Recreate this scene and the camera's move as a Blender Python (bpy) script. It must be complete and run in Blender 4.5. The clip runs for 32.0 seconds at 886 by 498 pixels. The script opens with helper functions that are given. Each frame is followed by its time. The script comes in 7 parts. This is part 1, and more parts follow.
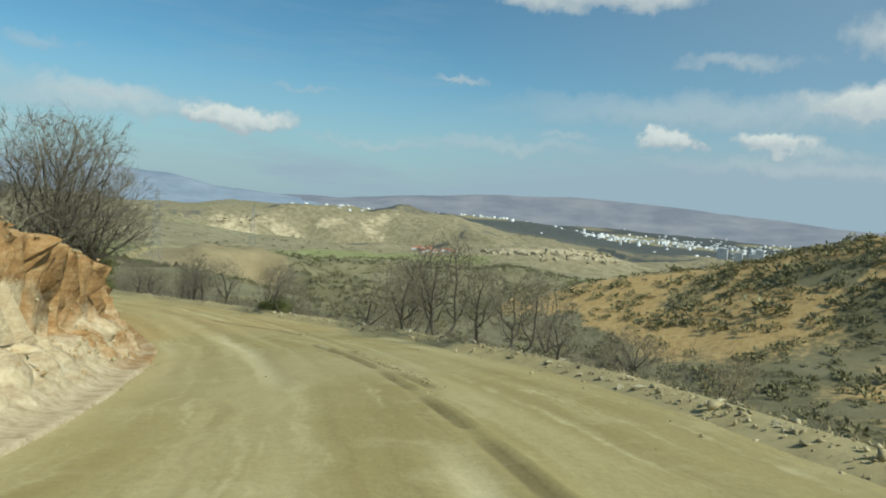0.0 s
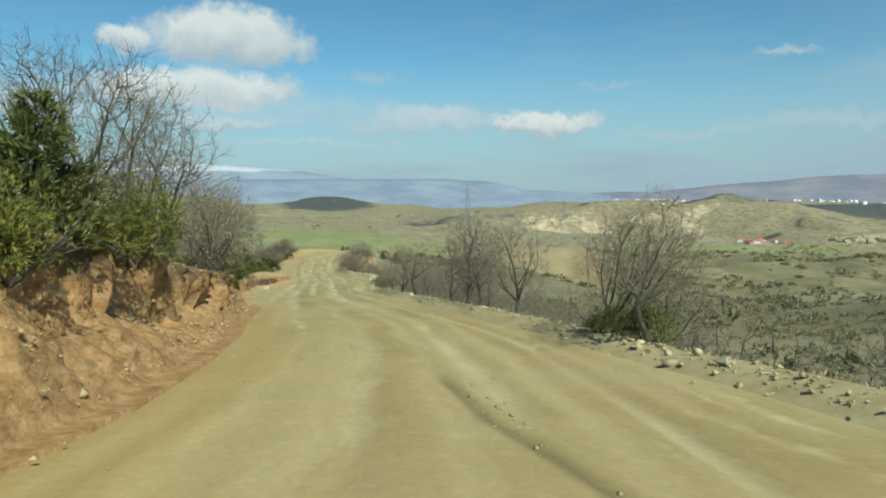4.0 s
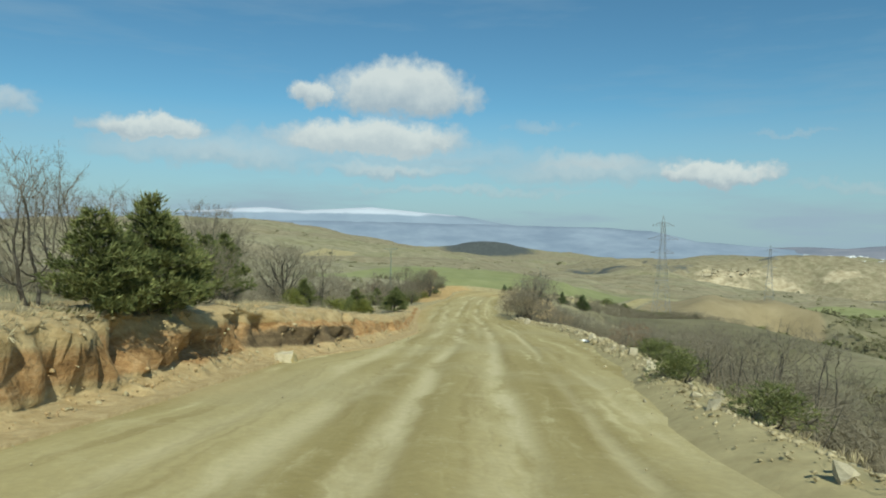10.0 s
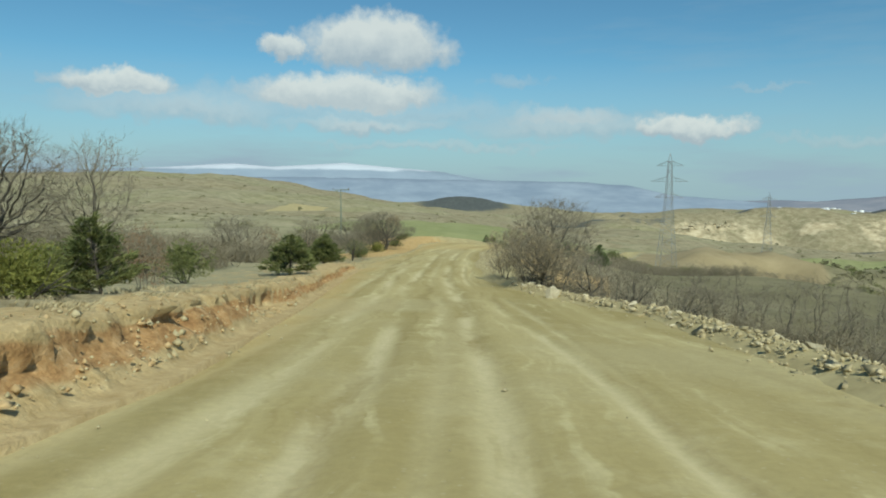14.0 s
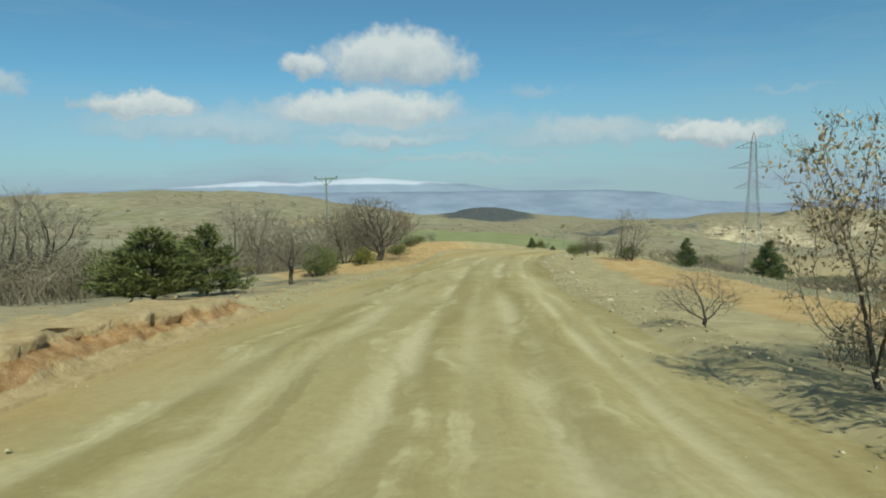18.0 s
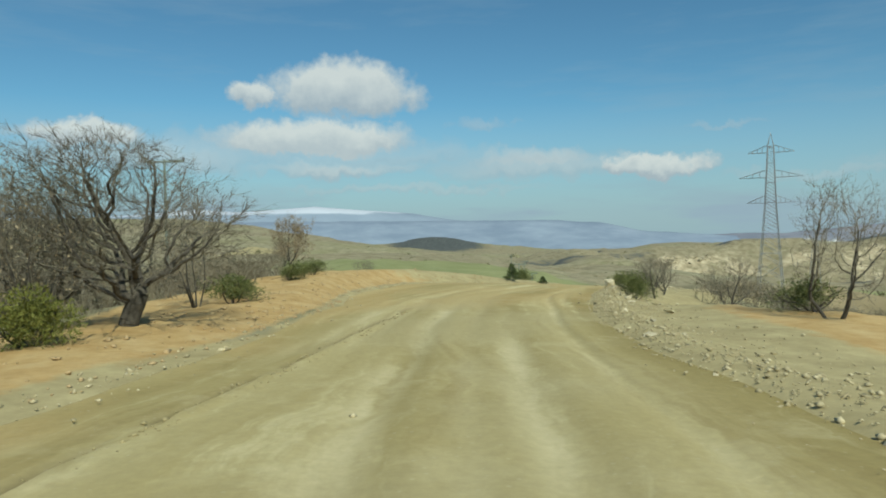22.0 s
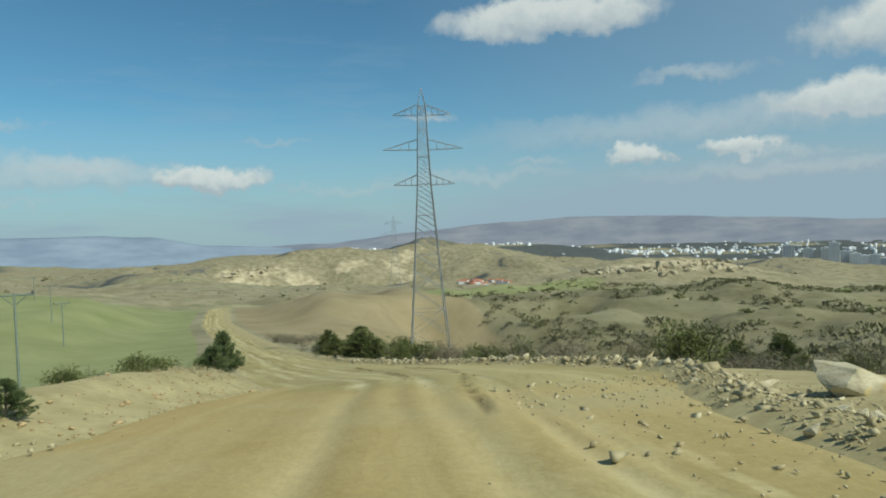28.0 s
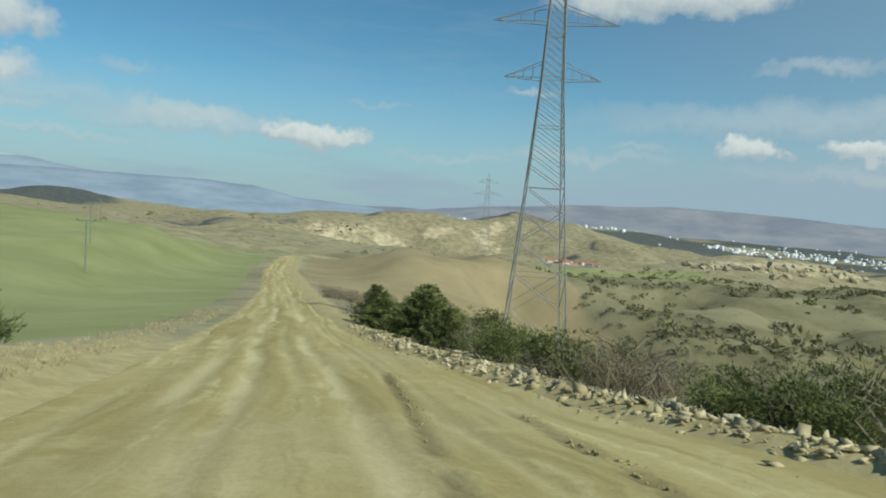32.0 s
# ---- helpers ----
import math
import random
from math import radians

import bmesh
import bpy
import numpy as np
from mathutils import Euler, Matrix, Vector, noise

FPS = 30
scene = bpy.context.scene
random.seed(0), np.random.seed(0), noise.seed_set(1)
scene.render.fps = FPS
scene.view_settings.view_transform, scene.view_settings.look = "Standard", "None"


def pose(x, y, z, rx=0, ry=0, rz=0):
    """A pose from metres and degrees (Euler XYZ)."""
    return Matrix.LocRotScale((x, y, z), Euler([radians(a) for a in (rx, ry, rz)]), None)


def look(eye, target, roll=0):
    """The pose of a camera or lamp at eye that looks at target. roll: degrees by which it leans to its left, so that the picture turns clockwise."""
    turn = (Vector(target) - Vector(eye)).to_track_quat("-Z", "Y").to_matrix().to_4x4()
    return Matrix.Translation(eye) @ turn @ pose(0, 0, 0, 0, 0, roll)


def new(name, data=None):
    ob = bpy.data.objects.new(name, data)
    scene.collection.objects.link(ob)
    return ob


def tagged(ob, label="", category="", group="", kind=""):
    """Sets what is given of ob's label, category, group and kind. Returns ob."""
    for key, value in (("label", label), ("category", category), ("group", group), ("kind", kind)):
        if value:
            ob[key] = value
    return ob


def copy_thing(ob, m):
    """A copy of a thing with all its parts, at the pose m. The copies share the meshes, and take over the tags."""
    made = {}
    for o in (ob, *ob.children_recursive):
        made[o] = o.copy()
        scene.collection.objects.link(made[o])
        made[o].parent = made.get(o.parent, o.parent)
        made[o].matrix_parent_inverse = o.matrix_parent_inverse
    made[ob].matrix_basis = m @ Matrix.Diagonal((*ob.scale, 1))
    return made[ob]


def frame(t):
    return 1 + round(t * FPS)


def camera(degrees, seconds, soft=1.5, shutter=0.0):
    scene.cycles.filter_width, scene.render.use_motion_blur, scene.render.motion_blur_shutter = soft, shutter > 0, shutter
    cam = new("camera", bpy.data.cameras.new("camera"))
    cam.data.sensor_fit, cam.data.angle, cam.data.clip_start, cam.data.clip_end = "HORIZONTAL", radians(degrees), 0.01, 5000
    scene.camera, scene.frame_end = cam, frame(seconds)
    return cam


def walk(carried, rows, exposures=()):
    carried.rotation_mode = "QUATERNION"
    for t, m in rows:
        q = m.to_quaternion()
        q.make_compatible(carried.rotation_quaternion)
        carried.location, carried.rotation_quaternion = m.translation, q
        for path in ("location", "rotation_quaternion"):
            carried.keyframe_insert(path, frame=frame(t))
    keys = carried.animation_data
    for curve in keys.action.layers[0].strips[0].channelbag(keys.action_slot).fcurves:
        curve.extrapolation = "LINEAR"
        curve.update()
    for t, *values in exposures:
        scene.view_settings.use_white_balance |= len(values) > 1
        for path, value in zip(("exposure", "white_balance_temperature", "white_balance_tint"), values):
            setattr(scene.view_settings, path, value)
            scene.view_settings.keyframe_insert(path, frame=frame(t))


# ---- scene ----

cam = camera(67.0, 32.0, soft=1.9)
# seconds, x, y, z, yaw to the left, pitch up, roll
PATH = [
    (0, -10.06, -39.00, 26.43, -36.19, -5.01, 4.21),
    (0.5, -8.42, -36.67, 25.87, -34.20, -3.09, 0.02),
    (1, -6.96, -34.19, 25.33, -25.82, -5.69, -0.45),
    (1.5, -5.69, -31.53, 24.82, -22.40, -3.52, 0.52),
    (2, -4.54, -28.76, 24.32, -20.62, -3.39, -1.73),
    (2.5, -3.63, -25.80, 23.80, -18.38, -3.98, -1.95),
    (3, -2.86, -22.70, 23.28, -17.32, -2.99, -2.46),
    (3.5, -2.20, -19.56, 22.75, -11.95, -7.05, -1.22),
    (4, -1.72, -16.35, 22.23, -9.94, -5.90, -0.70),
    (4.5, -1.35, -13.06, 21.72, -4.69, -5.33, 0.17),
    (6.5, 0.00, -0.00, 20.00, 4.83, -5.23, 0.98),
    (7, -0.21, 3.22, 19.55, 3.51, -7.66, 0.40),
    (7.5, -0.49, 6.44, 19.12, 5.59, -4.28, -3.09),
    (8, -0.81, 9.67, 18.68, 5.07, -4.99, -0.97),
    (8.5, -1.13, 12.93, 18.26, 4.03, -6.07, -1.92),
    (9, -1.40, 16.21, 17.83, 1.92, -5.61, 1.36),
    (9.5, -1.53, 19.53, 17.41, 3.97, -3.00, 0.96),
    (10, -1.64, 22.79, 16.99, 3.57, -1.88, 0.88),
    (10.5, -1.67, 26.07, 16.58, 1.71, -3.79, -0.27),
    (11, -1.68, 29.37, 16.18, 0.77, -5.88, -0.05),
    (11.5, -1.71, 32.70, 15.78, 1.71, -4.70, 1.42),
    (12, -1.73, 36.05, 15.39, 0.79, -4.31, 0.47),
    (12.5, -1.73, 39.42, 15.01, 2.61, -4.45, 1.23),
    (13, -1.71, 42.80, 14.63, 1.60, -3.71, -0.56),
    (13.5, -1.64, 46.17, 14.24, -1.27, -4.00, -0.27),
    (14, -1.67, 49.57, 13.85, 1.48, -5.61, 0.49),
    (14.5, -1.92, 53.08, 13.45, 3.06, -4.90, 0.03),
    (16.5, -2.39, 67.41, 11.79, 3.10, -4.43, 0.42),
    (17, -2.59, 71.07, 11.43, 3.18, -4.36, 0.12),
    (17.5, -2.78, 74.75, 11.09, 3.91, -4.14, -0.51),
    (18, -2.99, 78.40, 10.77, 3.54, -4.54, -1.18),
    (18.5, -3.22, 82.00, 10.46, 2.60, -6.32, -1.70),
    (19, -3.40, 85.52, 10.18, 0.49, -6.50, -2.40),
    (19.5, -3.45, 88.96, 9.91, 1.38, -3.45, -1.90),
    (20, -3.42, 92.40, 9.66, -2.03, -1.67, -1.83),
    (20.5, -3.36, 95.84, 9.42, -0.85, 0.15, -1.87),
    (21, -3.30, 99.30, 9.18, -0.56, -2.06, 0.13),
    (21.5, -3.30, 102.80, 8.95, -2.37, -2.35, -1.49),
    (22, -3.28, 106.34, 8.74, -0.88, -2.05, -1.02),
    (22.5, -3.17, 109.92, 8.52, -3.20, -3.50, -2.02),
    (23, -2.98, 113.57, 8.33, -2.81, -3.14, -0.67),
    (23.5, -2.78, 117.15, 8.16, -4.49, -2.69, -0.79),
    (24, -2.55, 120.66, 8.01, -3.56, -2.44, -1.24),
    (24.5, -2.33, 124.09, 7.86, -3.56, -2.25, 0.18),
    (25, -1.99, 127.44, 7.72, -6.66, -1.77, 1.51),
    (25.5, -1.45, 130.72, 7.58, -13.36, -5.46, -0.43),
    (27.5, 2.82, 142.34, 6.93, -30.16, -0.72, -1.01),
    (28, 4.16, 144.99, 6.66, -37.48, -1.88, -2.16),
    (28.5, 5.61, 147.56, 6.38, -44.09, -1.80, 0.57),
    (29, 7.15, 150.09, 6.05, -42.09, -2.02, 1.71),
    (29.5, 8.77, 152.61, 5.66, -39.29, -0.87, 3.20),
    (30, 10.45, 155.11, 5.18, -37.68, -2.52, 4.48),
    (30.5, 12.14, 157.59, 4.62, -33.21, -2.17, 1.88),
    (31, 13.83, 160.09, 4.03, -32.30, -1.71, 2.08),
    (31.5, 15.37, 162.62, 3.42, -28.04, -2.39, -1.14),
    (32, 16.83, 165.17, 2.80, -29.98, -4.28, 3.71),
]


def aim(x, y, z, yaw, pitch, roll):
    a, b = radians(yaw), radians(pitch)
    way = Vector((-math.sin(a) * math.cos(b), math.cos(a) * math.cos(b), math.sin(b)))
    eye = Vector((x, y, z))
    return look(eye, eye + way, roll)


walk(cam, [(t, aim(x, y, z, yaw, p, r)) for t, x, y, z, yaw, p, r in PATH],
     exposures=((0, 0.0), (2, 0.05), (3, 0.15), (4, 0.1), (7, 0.25), (8, 0.25), (9, 0.1), (10, 0.0),
                (13, 0.0), (17, 0.0), (19, -0.1), (20, -0.06), (22, -0.07), (24, -0.15), (25, -0.15),
                (28, -0.07), (32, -0.02)))

# ---------------------------------------------------------------- daylight
SUN_AZ, SUN_EL = 163.0, 45.0  # bearing from +y towards +x, height
world = bpy.data.worlds.new("sky")
scene.world = world
world.use_nodes = True
wn, wl = world.node_tree.nodes, world.node_tree.links
wn.clear()


def wmath(op, a, b=None, c=None, clamp=False):
    n = wn.new("ShaderNodeMath")
    n.operation, n.use_clamp = op, clamp
    for i, v in enumerate((a, b, c)):
        if v is None:
            continue
        if isinstance(v, (int, float)):
            n.inputs[i].default_value = v
        else:
            wl.new(v, n.inputs[i])
    return n.outputs[0]


sky = wn.new("ShaderNodeTexSky")
sky.sky_type, sky.sun_disc = "NISHITA", False
sky.sun_elevation, sky.sun_rotation = radians(SUN_EL), radians(SUN_AZ)
sky.altitude, sky.air_density, sky.dust_density, sky.ozone_density = 1100, 1.0, 0.6, 2.0

place = wn.new("ShaderNodeTexCoord").outputs["Generated"]
split = wn.new("ShaderNodeSeparateXYZ")
wl.new(place, split.inputs[0])
dx, dy, dz = split.outputs
bearing = wmath("MULTIPLY", wmath("ARCTAN2", dx, dy), 57.2958)
height = wmath("MULTIPLY", wmath("ARCSINE", dz), 57.2958)

# ragged outlines: the bearing and height are shifted by noise
warp = wn.new("ShaderNodeTexNoise")
warp.inputs["Scale"].default_value, warp.inputs["Detail"].default_value, warp.inputs["Roughness"].default_value = 16.0, 5.0, 0.55
wl.new(place, warp.inputs["Vector"])
puff = wn.new("ShaderNodeTexNoise")
puff.inputs["Scale"].default_value, puff.inputs["Detail"].default_value, puff.inputs["Roughness"].default_value = 46.0, 5.0, 0.6
wl.new(place, puff.inputs["Vector"])
psep = wn.new("ShaderNodeSeparateColor")
wl.new(puff.outputs["Color"], psep.inputs[0])
wsep = wn.new("ShaderNodeSeparateColor")
wl.new(warp.outputs["Color"], wsep.inputs[0])
wb = wmath("ADD", bearing, wmath("ADD", wmath("MULTIPLY", wmath("SUBTRACT", wsep.outputs[0], 0.5), 6.0), wmath("MULTIPLY", wmath("SUBTRACT", psep.outputs[0], 0.5), 3.2)))
wh = wmath("ADD", height, wmath("ADD", wmath("MULTIPLY", wmath("SUBTRACT", wsep.outputs[1], 0.5), 2.4), wmath("MULTIPLY", wmath("SUBTRACT", psep.outputs[1], 0.5), 1.9)))

# cumulus: bearing, height, half width, half height, thickness
CUMULUS = [
    (-7.0, 10.9, 6.6, 2.8, 1.0), (-14.8, 10.6, 2.4, 1.4, 0.9), (-9.8, 7.1, 8.8, 2.0, 1.0), (-27.0, 7.2, 4.8, 1.3, 0.9), (-38.0, 8.4, 3.5, 1.1, 0.7),
    (18.3, 4.4, 4.6, 1.3, 1.0), (9.0, 5.2, 6.6, 1.2, 0.7), (47.0, 16.4, 9.5, 2.1, 1.0), (53.9, 5.2, 2.4, 1.15, 1.0), (61.5, 5.2, 3.2, 1.1, 1.0),
    (69.5, 8.0, 7.0, 2.0, 0.9), (74.5, 12.8, 8.5, 3.0, 0.95), (58.5, 11.2, 5.0, 0.8, 0.5),
]
CUMULUS_MORE = [
    (-52.0, 11.0, 7.0, 2.0, 0.9), (36.5, 9.3, 2.6, 0.45, 0.55), (45.0, 5.0, 2.4, 0.5, 0.4), (-9.5, 5.6, 5.5, 0.5, 0.4), (64.5, 4.6, 5.0, 0.7, 0.5),
    (95.0, 12.0, 10.0, 2.5, 0.9), (-80.0, 15.0, 9.0, 2.5, 0.9), (140.0, 14.0, 12.0, 3.0, 0.9), (-130.0, 13.0, 12.0, 3.0, 0.9), (24.0, 7.6, 3.0, 0.35, 0.3),
]
LOW_VEILS = [
    (-8.0, 4.7, 7.5, 0.9, 0.7), (10.0, 4.4, 11.0, 1.5, 0.55), (-22.0, 5.6, 10.0, 1.6, 0.6), (-12.0, 6.4, 14.0, 1.6, 0.5), (30.0, 3.4, 7.0, 0.5, 0.35), (-2.0, 2.9, 12.0, 0.5, 0.4), (4.5, 8.4, 3.0, 0.7, 0.35),
    (40.0, 4.0, 9.0, 0.8, 0.4), (66.0, 3.4, 14.0, 0.9, 0.45), (56.0, 8.0, 16.0, 0.9, 0.35), (60.0, 7.2, 20.0, 1.9, 0.5), (-6.0, 5.6, 16.0, 1.2, 0.4),
]
cover, lit = None, None
for cb, ch, hw, hh, thick in CUMULUS + CUMULUS_MORE + LOW_VEILS:
    a = wmath("DIVIDE", wmath("SUBTRACT", wb, cb), hw)
    b = wmath("DIVIDE", wmath("SUBTRACT", wh, ch), hh)
    # flat below, heaped above
    b = wmath("MULTIPLY", b, wmath("ADD", 1.0, wmath("MULTIPLY", wmath("LESS_THAN", b, 0.0), 0.55)))
    r = wmath("ADD", wmath("MULTIPLY", a, a), wmath("MULTIPLY", b, b))
    m = wmath("MULTIPLY", wmath("SUBTRACT", 1.25, r), (1.35 if thick > 0.85 else 0.9) * thick, clamp=True)
    top = wmath("MULTIPLY", wmath("ADD", wmath("ADD", wmath("MULTIPLY", b, 0.62), 0.16), wmath("MULTIPLY", psep.outputs[2], 0.4)), m)
    cover = m if cover is None else wmath("MAXIMUM", cover, m)
    lit = top if lit is None else wmath("MAXIMUM", lit, top)
# thin veils high up and a milky band low down
veil = wn.new("ShaderNodeTexNoise")
veil.inputs["Scale"].default_value, veil.inputs["Detail"].default_value, veil.inputs["Roughness"].default_value = 2.6, 6.0, 0.6
stretch = wn.new("ShaderNodeMapping")
stretch.inputs["Scale"].default_value = (1.0, 1.0, 7.0)
wl.new(place, stretch.inputs["Vector"])
wl.new(stretch.outputs[0], veil.inputs["Vector"])
thin = wmath("MULTIPLY", wmath("SUBTRACT", veil.outputs["Fac"], 0.47), 1.7, clamp=True)
low = wmath("SUBTRACT", 1.0, wmath("DIVIDE", wmath("MAXIMUM", wmath("SUBTRACT", height, 1.0), 0.0), 9.0), clamp=True)
east = wmath("SUBTRACT", 1.0, wmath("DIVIDE", wmath("ABSOLUTE", wmath("SUBTRACT", bearing, 66.0)), 34.0), clamp=True)
band = wmath("MULTIPLY", low, wmath("ADD", 0.80, wmath("ADD", wmath("MULTIPLY", thin, 0.8), wmath("MULTIPLY", east, 0.6))), clamp=True)
band = wmath("MAXIMUM", band, wmath("MULTIPLY", thin, 0.7))
band = wmath("MAXIMUM", band, wmath("MULTIPLY", east, 0.42))

milk = wn.new("ShaderNodeMix")
milk.data_type = "RGBA"
milk.inputs[7].default_value = (3.7, 5.25, 6.15, 1)
wl.new(band, milk.inputs[0])
tint = wn.new("ShaderNodeMix")
tint.data_type, tint.blend_type = "RGBA", "MULTIPLY"
tint.inputs[0].default_value = 1.0
tint.inputs[7].default_value = (0.63, 1.09, 1.10, 1)
wl.new(sky.outputs[0], tint.inputs[6])
wl.new(tint.outputs[2], milk.inputs[6])
tone = wn.new("ShaderNodeMix")
tone.data_type = "RGBA"
tone.inputs[6].default_value, tone.inputs[7].default_value = (4.7, 5.75, 6.2, 1), (7.9, 8.7, 8.3, 1)
wl.new(wmath("MULTIPLY", lit, 1.5, clamp=True), tone.inputs[0])
clouds = wn.new("ShaderNodeMix")
clouds.data_type = "RGBA"
wl.new(wmath("MULTIPLY", cover, 0.90), clouds.inputs[0])
wl.new(milk.outputs[2], clouds.inputs[6])
wl.new(tone.outputs[2], clouds.inputs[7])
back = wn.new("ShaderNodeBackground")
back.inputs["Strength"].default_value = 0.085
wl.new(clouds.outputs[2], back.inputs["Color"])
wl.new(back.outputs[0], wn.new("ShaderNodeOutputWorld").inputs["Surface"])

sun = new("sun", bpy.data.lights.new("sun", "SUN"))
sun.data.energy, sun.data.angle, sun.data.color = 4.6, radians(0.6), (0.94, 0.965, 0.80)
a, e = radians(SUN_AZ), radians(SUN_EL)
sun.matrix_world = look((0, 0, 0), (-math.sin(a) * math.cos(e), -math.cos(a) * math.cos(e), -math.sin(e)))

# ---------------------------------------------------------------- materials
def material(name, rough=0.9, metal=0.0, spec=0.25):
    m = bpy.data.materials.new(name)
    m.use_nodes = True
    b = m.node_tree.nodes["Principled BSDF"]
    b.inputs["Roughness"].default_value, b.inputs["Metallic"].default_value = rough, metal
    b.inputs["Specular IOR Level"].default_value = spec
    return m, m.node_tree.nodes, m.node_tree.links, b


def noise_tex(n, l, scale, detail=4.0, rough=0.55, coord=None, stretch=None):
    t = n.new("ShaderNodeTexNoise")
    t.inputs["Scale"].default_value, t.inputs["Detail"].default_value, t.inputs["Roughness"].default_value = scale, detail, rough
    if coord is None:
        coord = n.new("ShaderNodeTexCoord").outputs["Object"]
    if stretch:
        mp = n.new("ShaderNodeMapping")
        mp.inputs["Scale"].default_value = stretch
        l.new(coord, mp.inputs["Vector"])
        coord = mp.outputs[0]
    l.new(coord, t.inputs["Vector"])
    return t.outputs["Fac"]


def ramp(n, l, fac, stops):
    r = n.new("ShaderNodeValToRGB")
    e = r.color_ramp.elements
    while len(e) < len(stops):
        e.new(0.5)
    for k, (p, c) in enumerate(stops):
        e[k].position, e[k].color = p, (*c, 1)
    l.new(fac, r.inputs[0])
    return r.outputs[0]


def mixed(n, l, fac, a, b, kind="MIX"):
    m = n.new("ShaderNodeMix")
    m.data_type, m.blend_type = "RGBA", kind
    for i, v in ((0, fac), (6, a), (7, b)):
        if isinstance(v, (int, float)):
            m.inputs[i].default_value = v
        elif isinstance(v, tuple):
            m.inputs[i].default_value = (*v, 1)
        else:
            l.new(v, m.inputs[i])
    return m.outputs[2]


def sharper(n, l, fac, low, high):
    m = n.new("ShaderNodeMapRange")
    m.interpolation_type = "SMOOTHSTEP"
    m.inputs["From Min"].default_value, m.inputs["From Max"].default_value = low, high
    l.new(fac, m.inputs["Value"])
    return m.outputs[0]


def sums(n, l, op, a, b):
    m = n.new("ShaderNodeMath")
    m.operation = op
    for i, v in enumerate((a, b)):
        if isinstance(v, (int, float)):
            m.inputs[i].default_value = v
        else:
            l.new(v, m.inputs[i])
    return m.outputs[0]


def relief(n, l, b, height, strength=0.4, distance=0.05):
    k = n.new("ShaderNodeBump")
    k.inputs["Strength"].default_value, k.inputs["Distance"].default_value = strength, distance
    l.new(height, k.inputs["Height"])
    l.new(k.outputs[0], b.inputs["Normal"])


def plain(name, low, high, scale=3.0, rough=0.85, metal=0.0, bump=0.0, spec=0.25, per_thing=0.0):
    """A two-tone surface with fine grain; per_thing varies the tone from object to object."""
    m, n, l, b = material(name, rough, metal, spec)
    f = noise_tex(n, l, scale, 5)
    g = noise_tex(n, l, scale * 9, 3)
    c = ramp(n, l, f, [(0.32, low), (0.68, high)])
    c = mixed(n, l, 0.35, c, ramp(n, l, g, [(0.3, low), (0.7, high)]))
    if per_thing:
        info = n.new("ShaderNodeObjectInfo")
        k = sums(n, l, "ADD", sums(n, l, "MULTIPLY", info.outputs["Random"], per_thing), 1 - per_thing / 2)
        hsv = n.new("ShaderNodeHueSaturation")
        l.new(c, hsv.inputs["Color"])
        l.new(k, hsv.inputs["Value"])
        c = hsv.outputs[0]
    l.new(c, b.inputs["Base Color"])
    if bump:
        relief(n, l, b, g, bump, 0.03)
    return m


def foliage(name, low, high, scale=2.0, per_island=0.35, through_light=0.25):
    m, n, l, b = material(name, 0.75, 0, 0.2)
    geo = n.new("ShaderNodeNewGeometry")
    c = ramp(n, l, geo.outputs["Random Per Island"], [(0.0, low), (1.0, high)])
    f = noise_tex(n, l, scale, 3)
    c = mixed(n, l, sharper(n, l, f, 0.35, 0.7), c, low)
    l.new(c, b.inputs["Base Color"])
    b.inputs["Transmission Weight"].default_value = 0.0
    return m


BARK = plain("bark", (0.042, 0.038, 0.030), (0.125, 0.112, 0.090), 6, 0.95, bump=0.5, per_thing=0.3)
TWIG = plain("twigs", (0.125, 0.111, 0.082), (0.238, 0.212, 0.160), 4, 0.95, per_thing=0.35)
BRUSH = plain("brush_twigs", (0.135, 0.118, 0.080), (0.27, 0.238, 0.168), 0.5, 0.95, per_thing=0.3)
DEAD_LEAF = foliage("dead_leaves", (0.23, 0.170, 0.100), (0.43, 0.345, 0.22))
PALE_LEAF = foliage("pale_dead_leaves", (0.27, 0.215, 0.125), (0.48, 0.40, 0.26))
RED_LEAF = foliage("rusty_leaves", (0.20, 0.12, 0.070), (0.34, 0.215, 0.13))
NEEDLE = foliage("juniper_needles", (0.085, 0.105, 0.036), (0.25, 0.265, 0.095))
NEEDLE_YELLOW = foliage("yellow_green_needles", (0.10, 0.115, 0.025), (0.29, 0.29, 0.075))
PINE = foliage("pine_needles", (0.065, 0.095, 0.038), (0.19, 0.225, 0.088))
SCRUB = foliage("far_scrub", (0.150, 0.147, 0.080), (0.31, 0.29, 0.165))
OLIVE = foliage("olive_scrub", (0.19, 0.18, 0.095), (0.36, 0.33, 0.18))
STRAW = foliage("dry_grass", (0.34, 0.29, 0.175), (0.57, 0.50, 0.32))
STONE = plain("limestone", (0.36, 0.315, 0.205), (0.60, 0.54, 0.385), 2.5, 0.9, bump=0.6, per_thing=0.5)
STONE_YELLOW = plain("yellow_stone", (0.36, 0.28, 0.12), (0.60, 0.50, 0.27), 2.0, 0.9, bump=0.6)
PEBBLE = foliage("pebbles", (0.335, 0.285, 0.165), (0.58, 0.505, 0.33), 0.9)
STEEL = plain("galvanised_steel", (0.22, 0.235, 0.245), (0.33, 0.35, 0.36), 1.5, 0.6, 0.3)
POLE_STEEL = plain("painted_pole", (0.16, 0.20, 0.17), (0.25, 0.29, 0.24), 2, 0.6, 0.1)
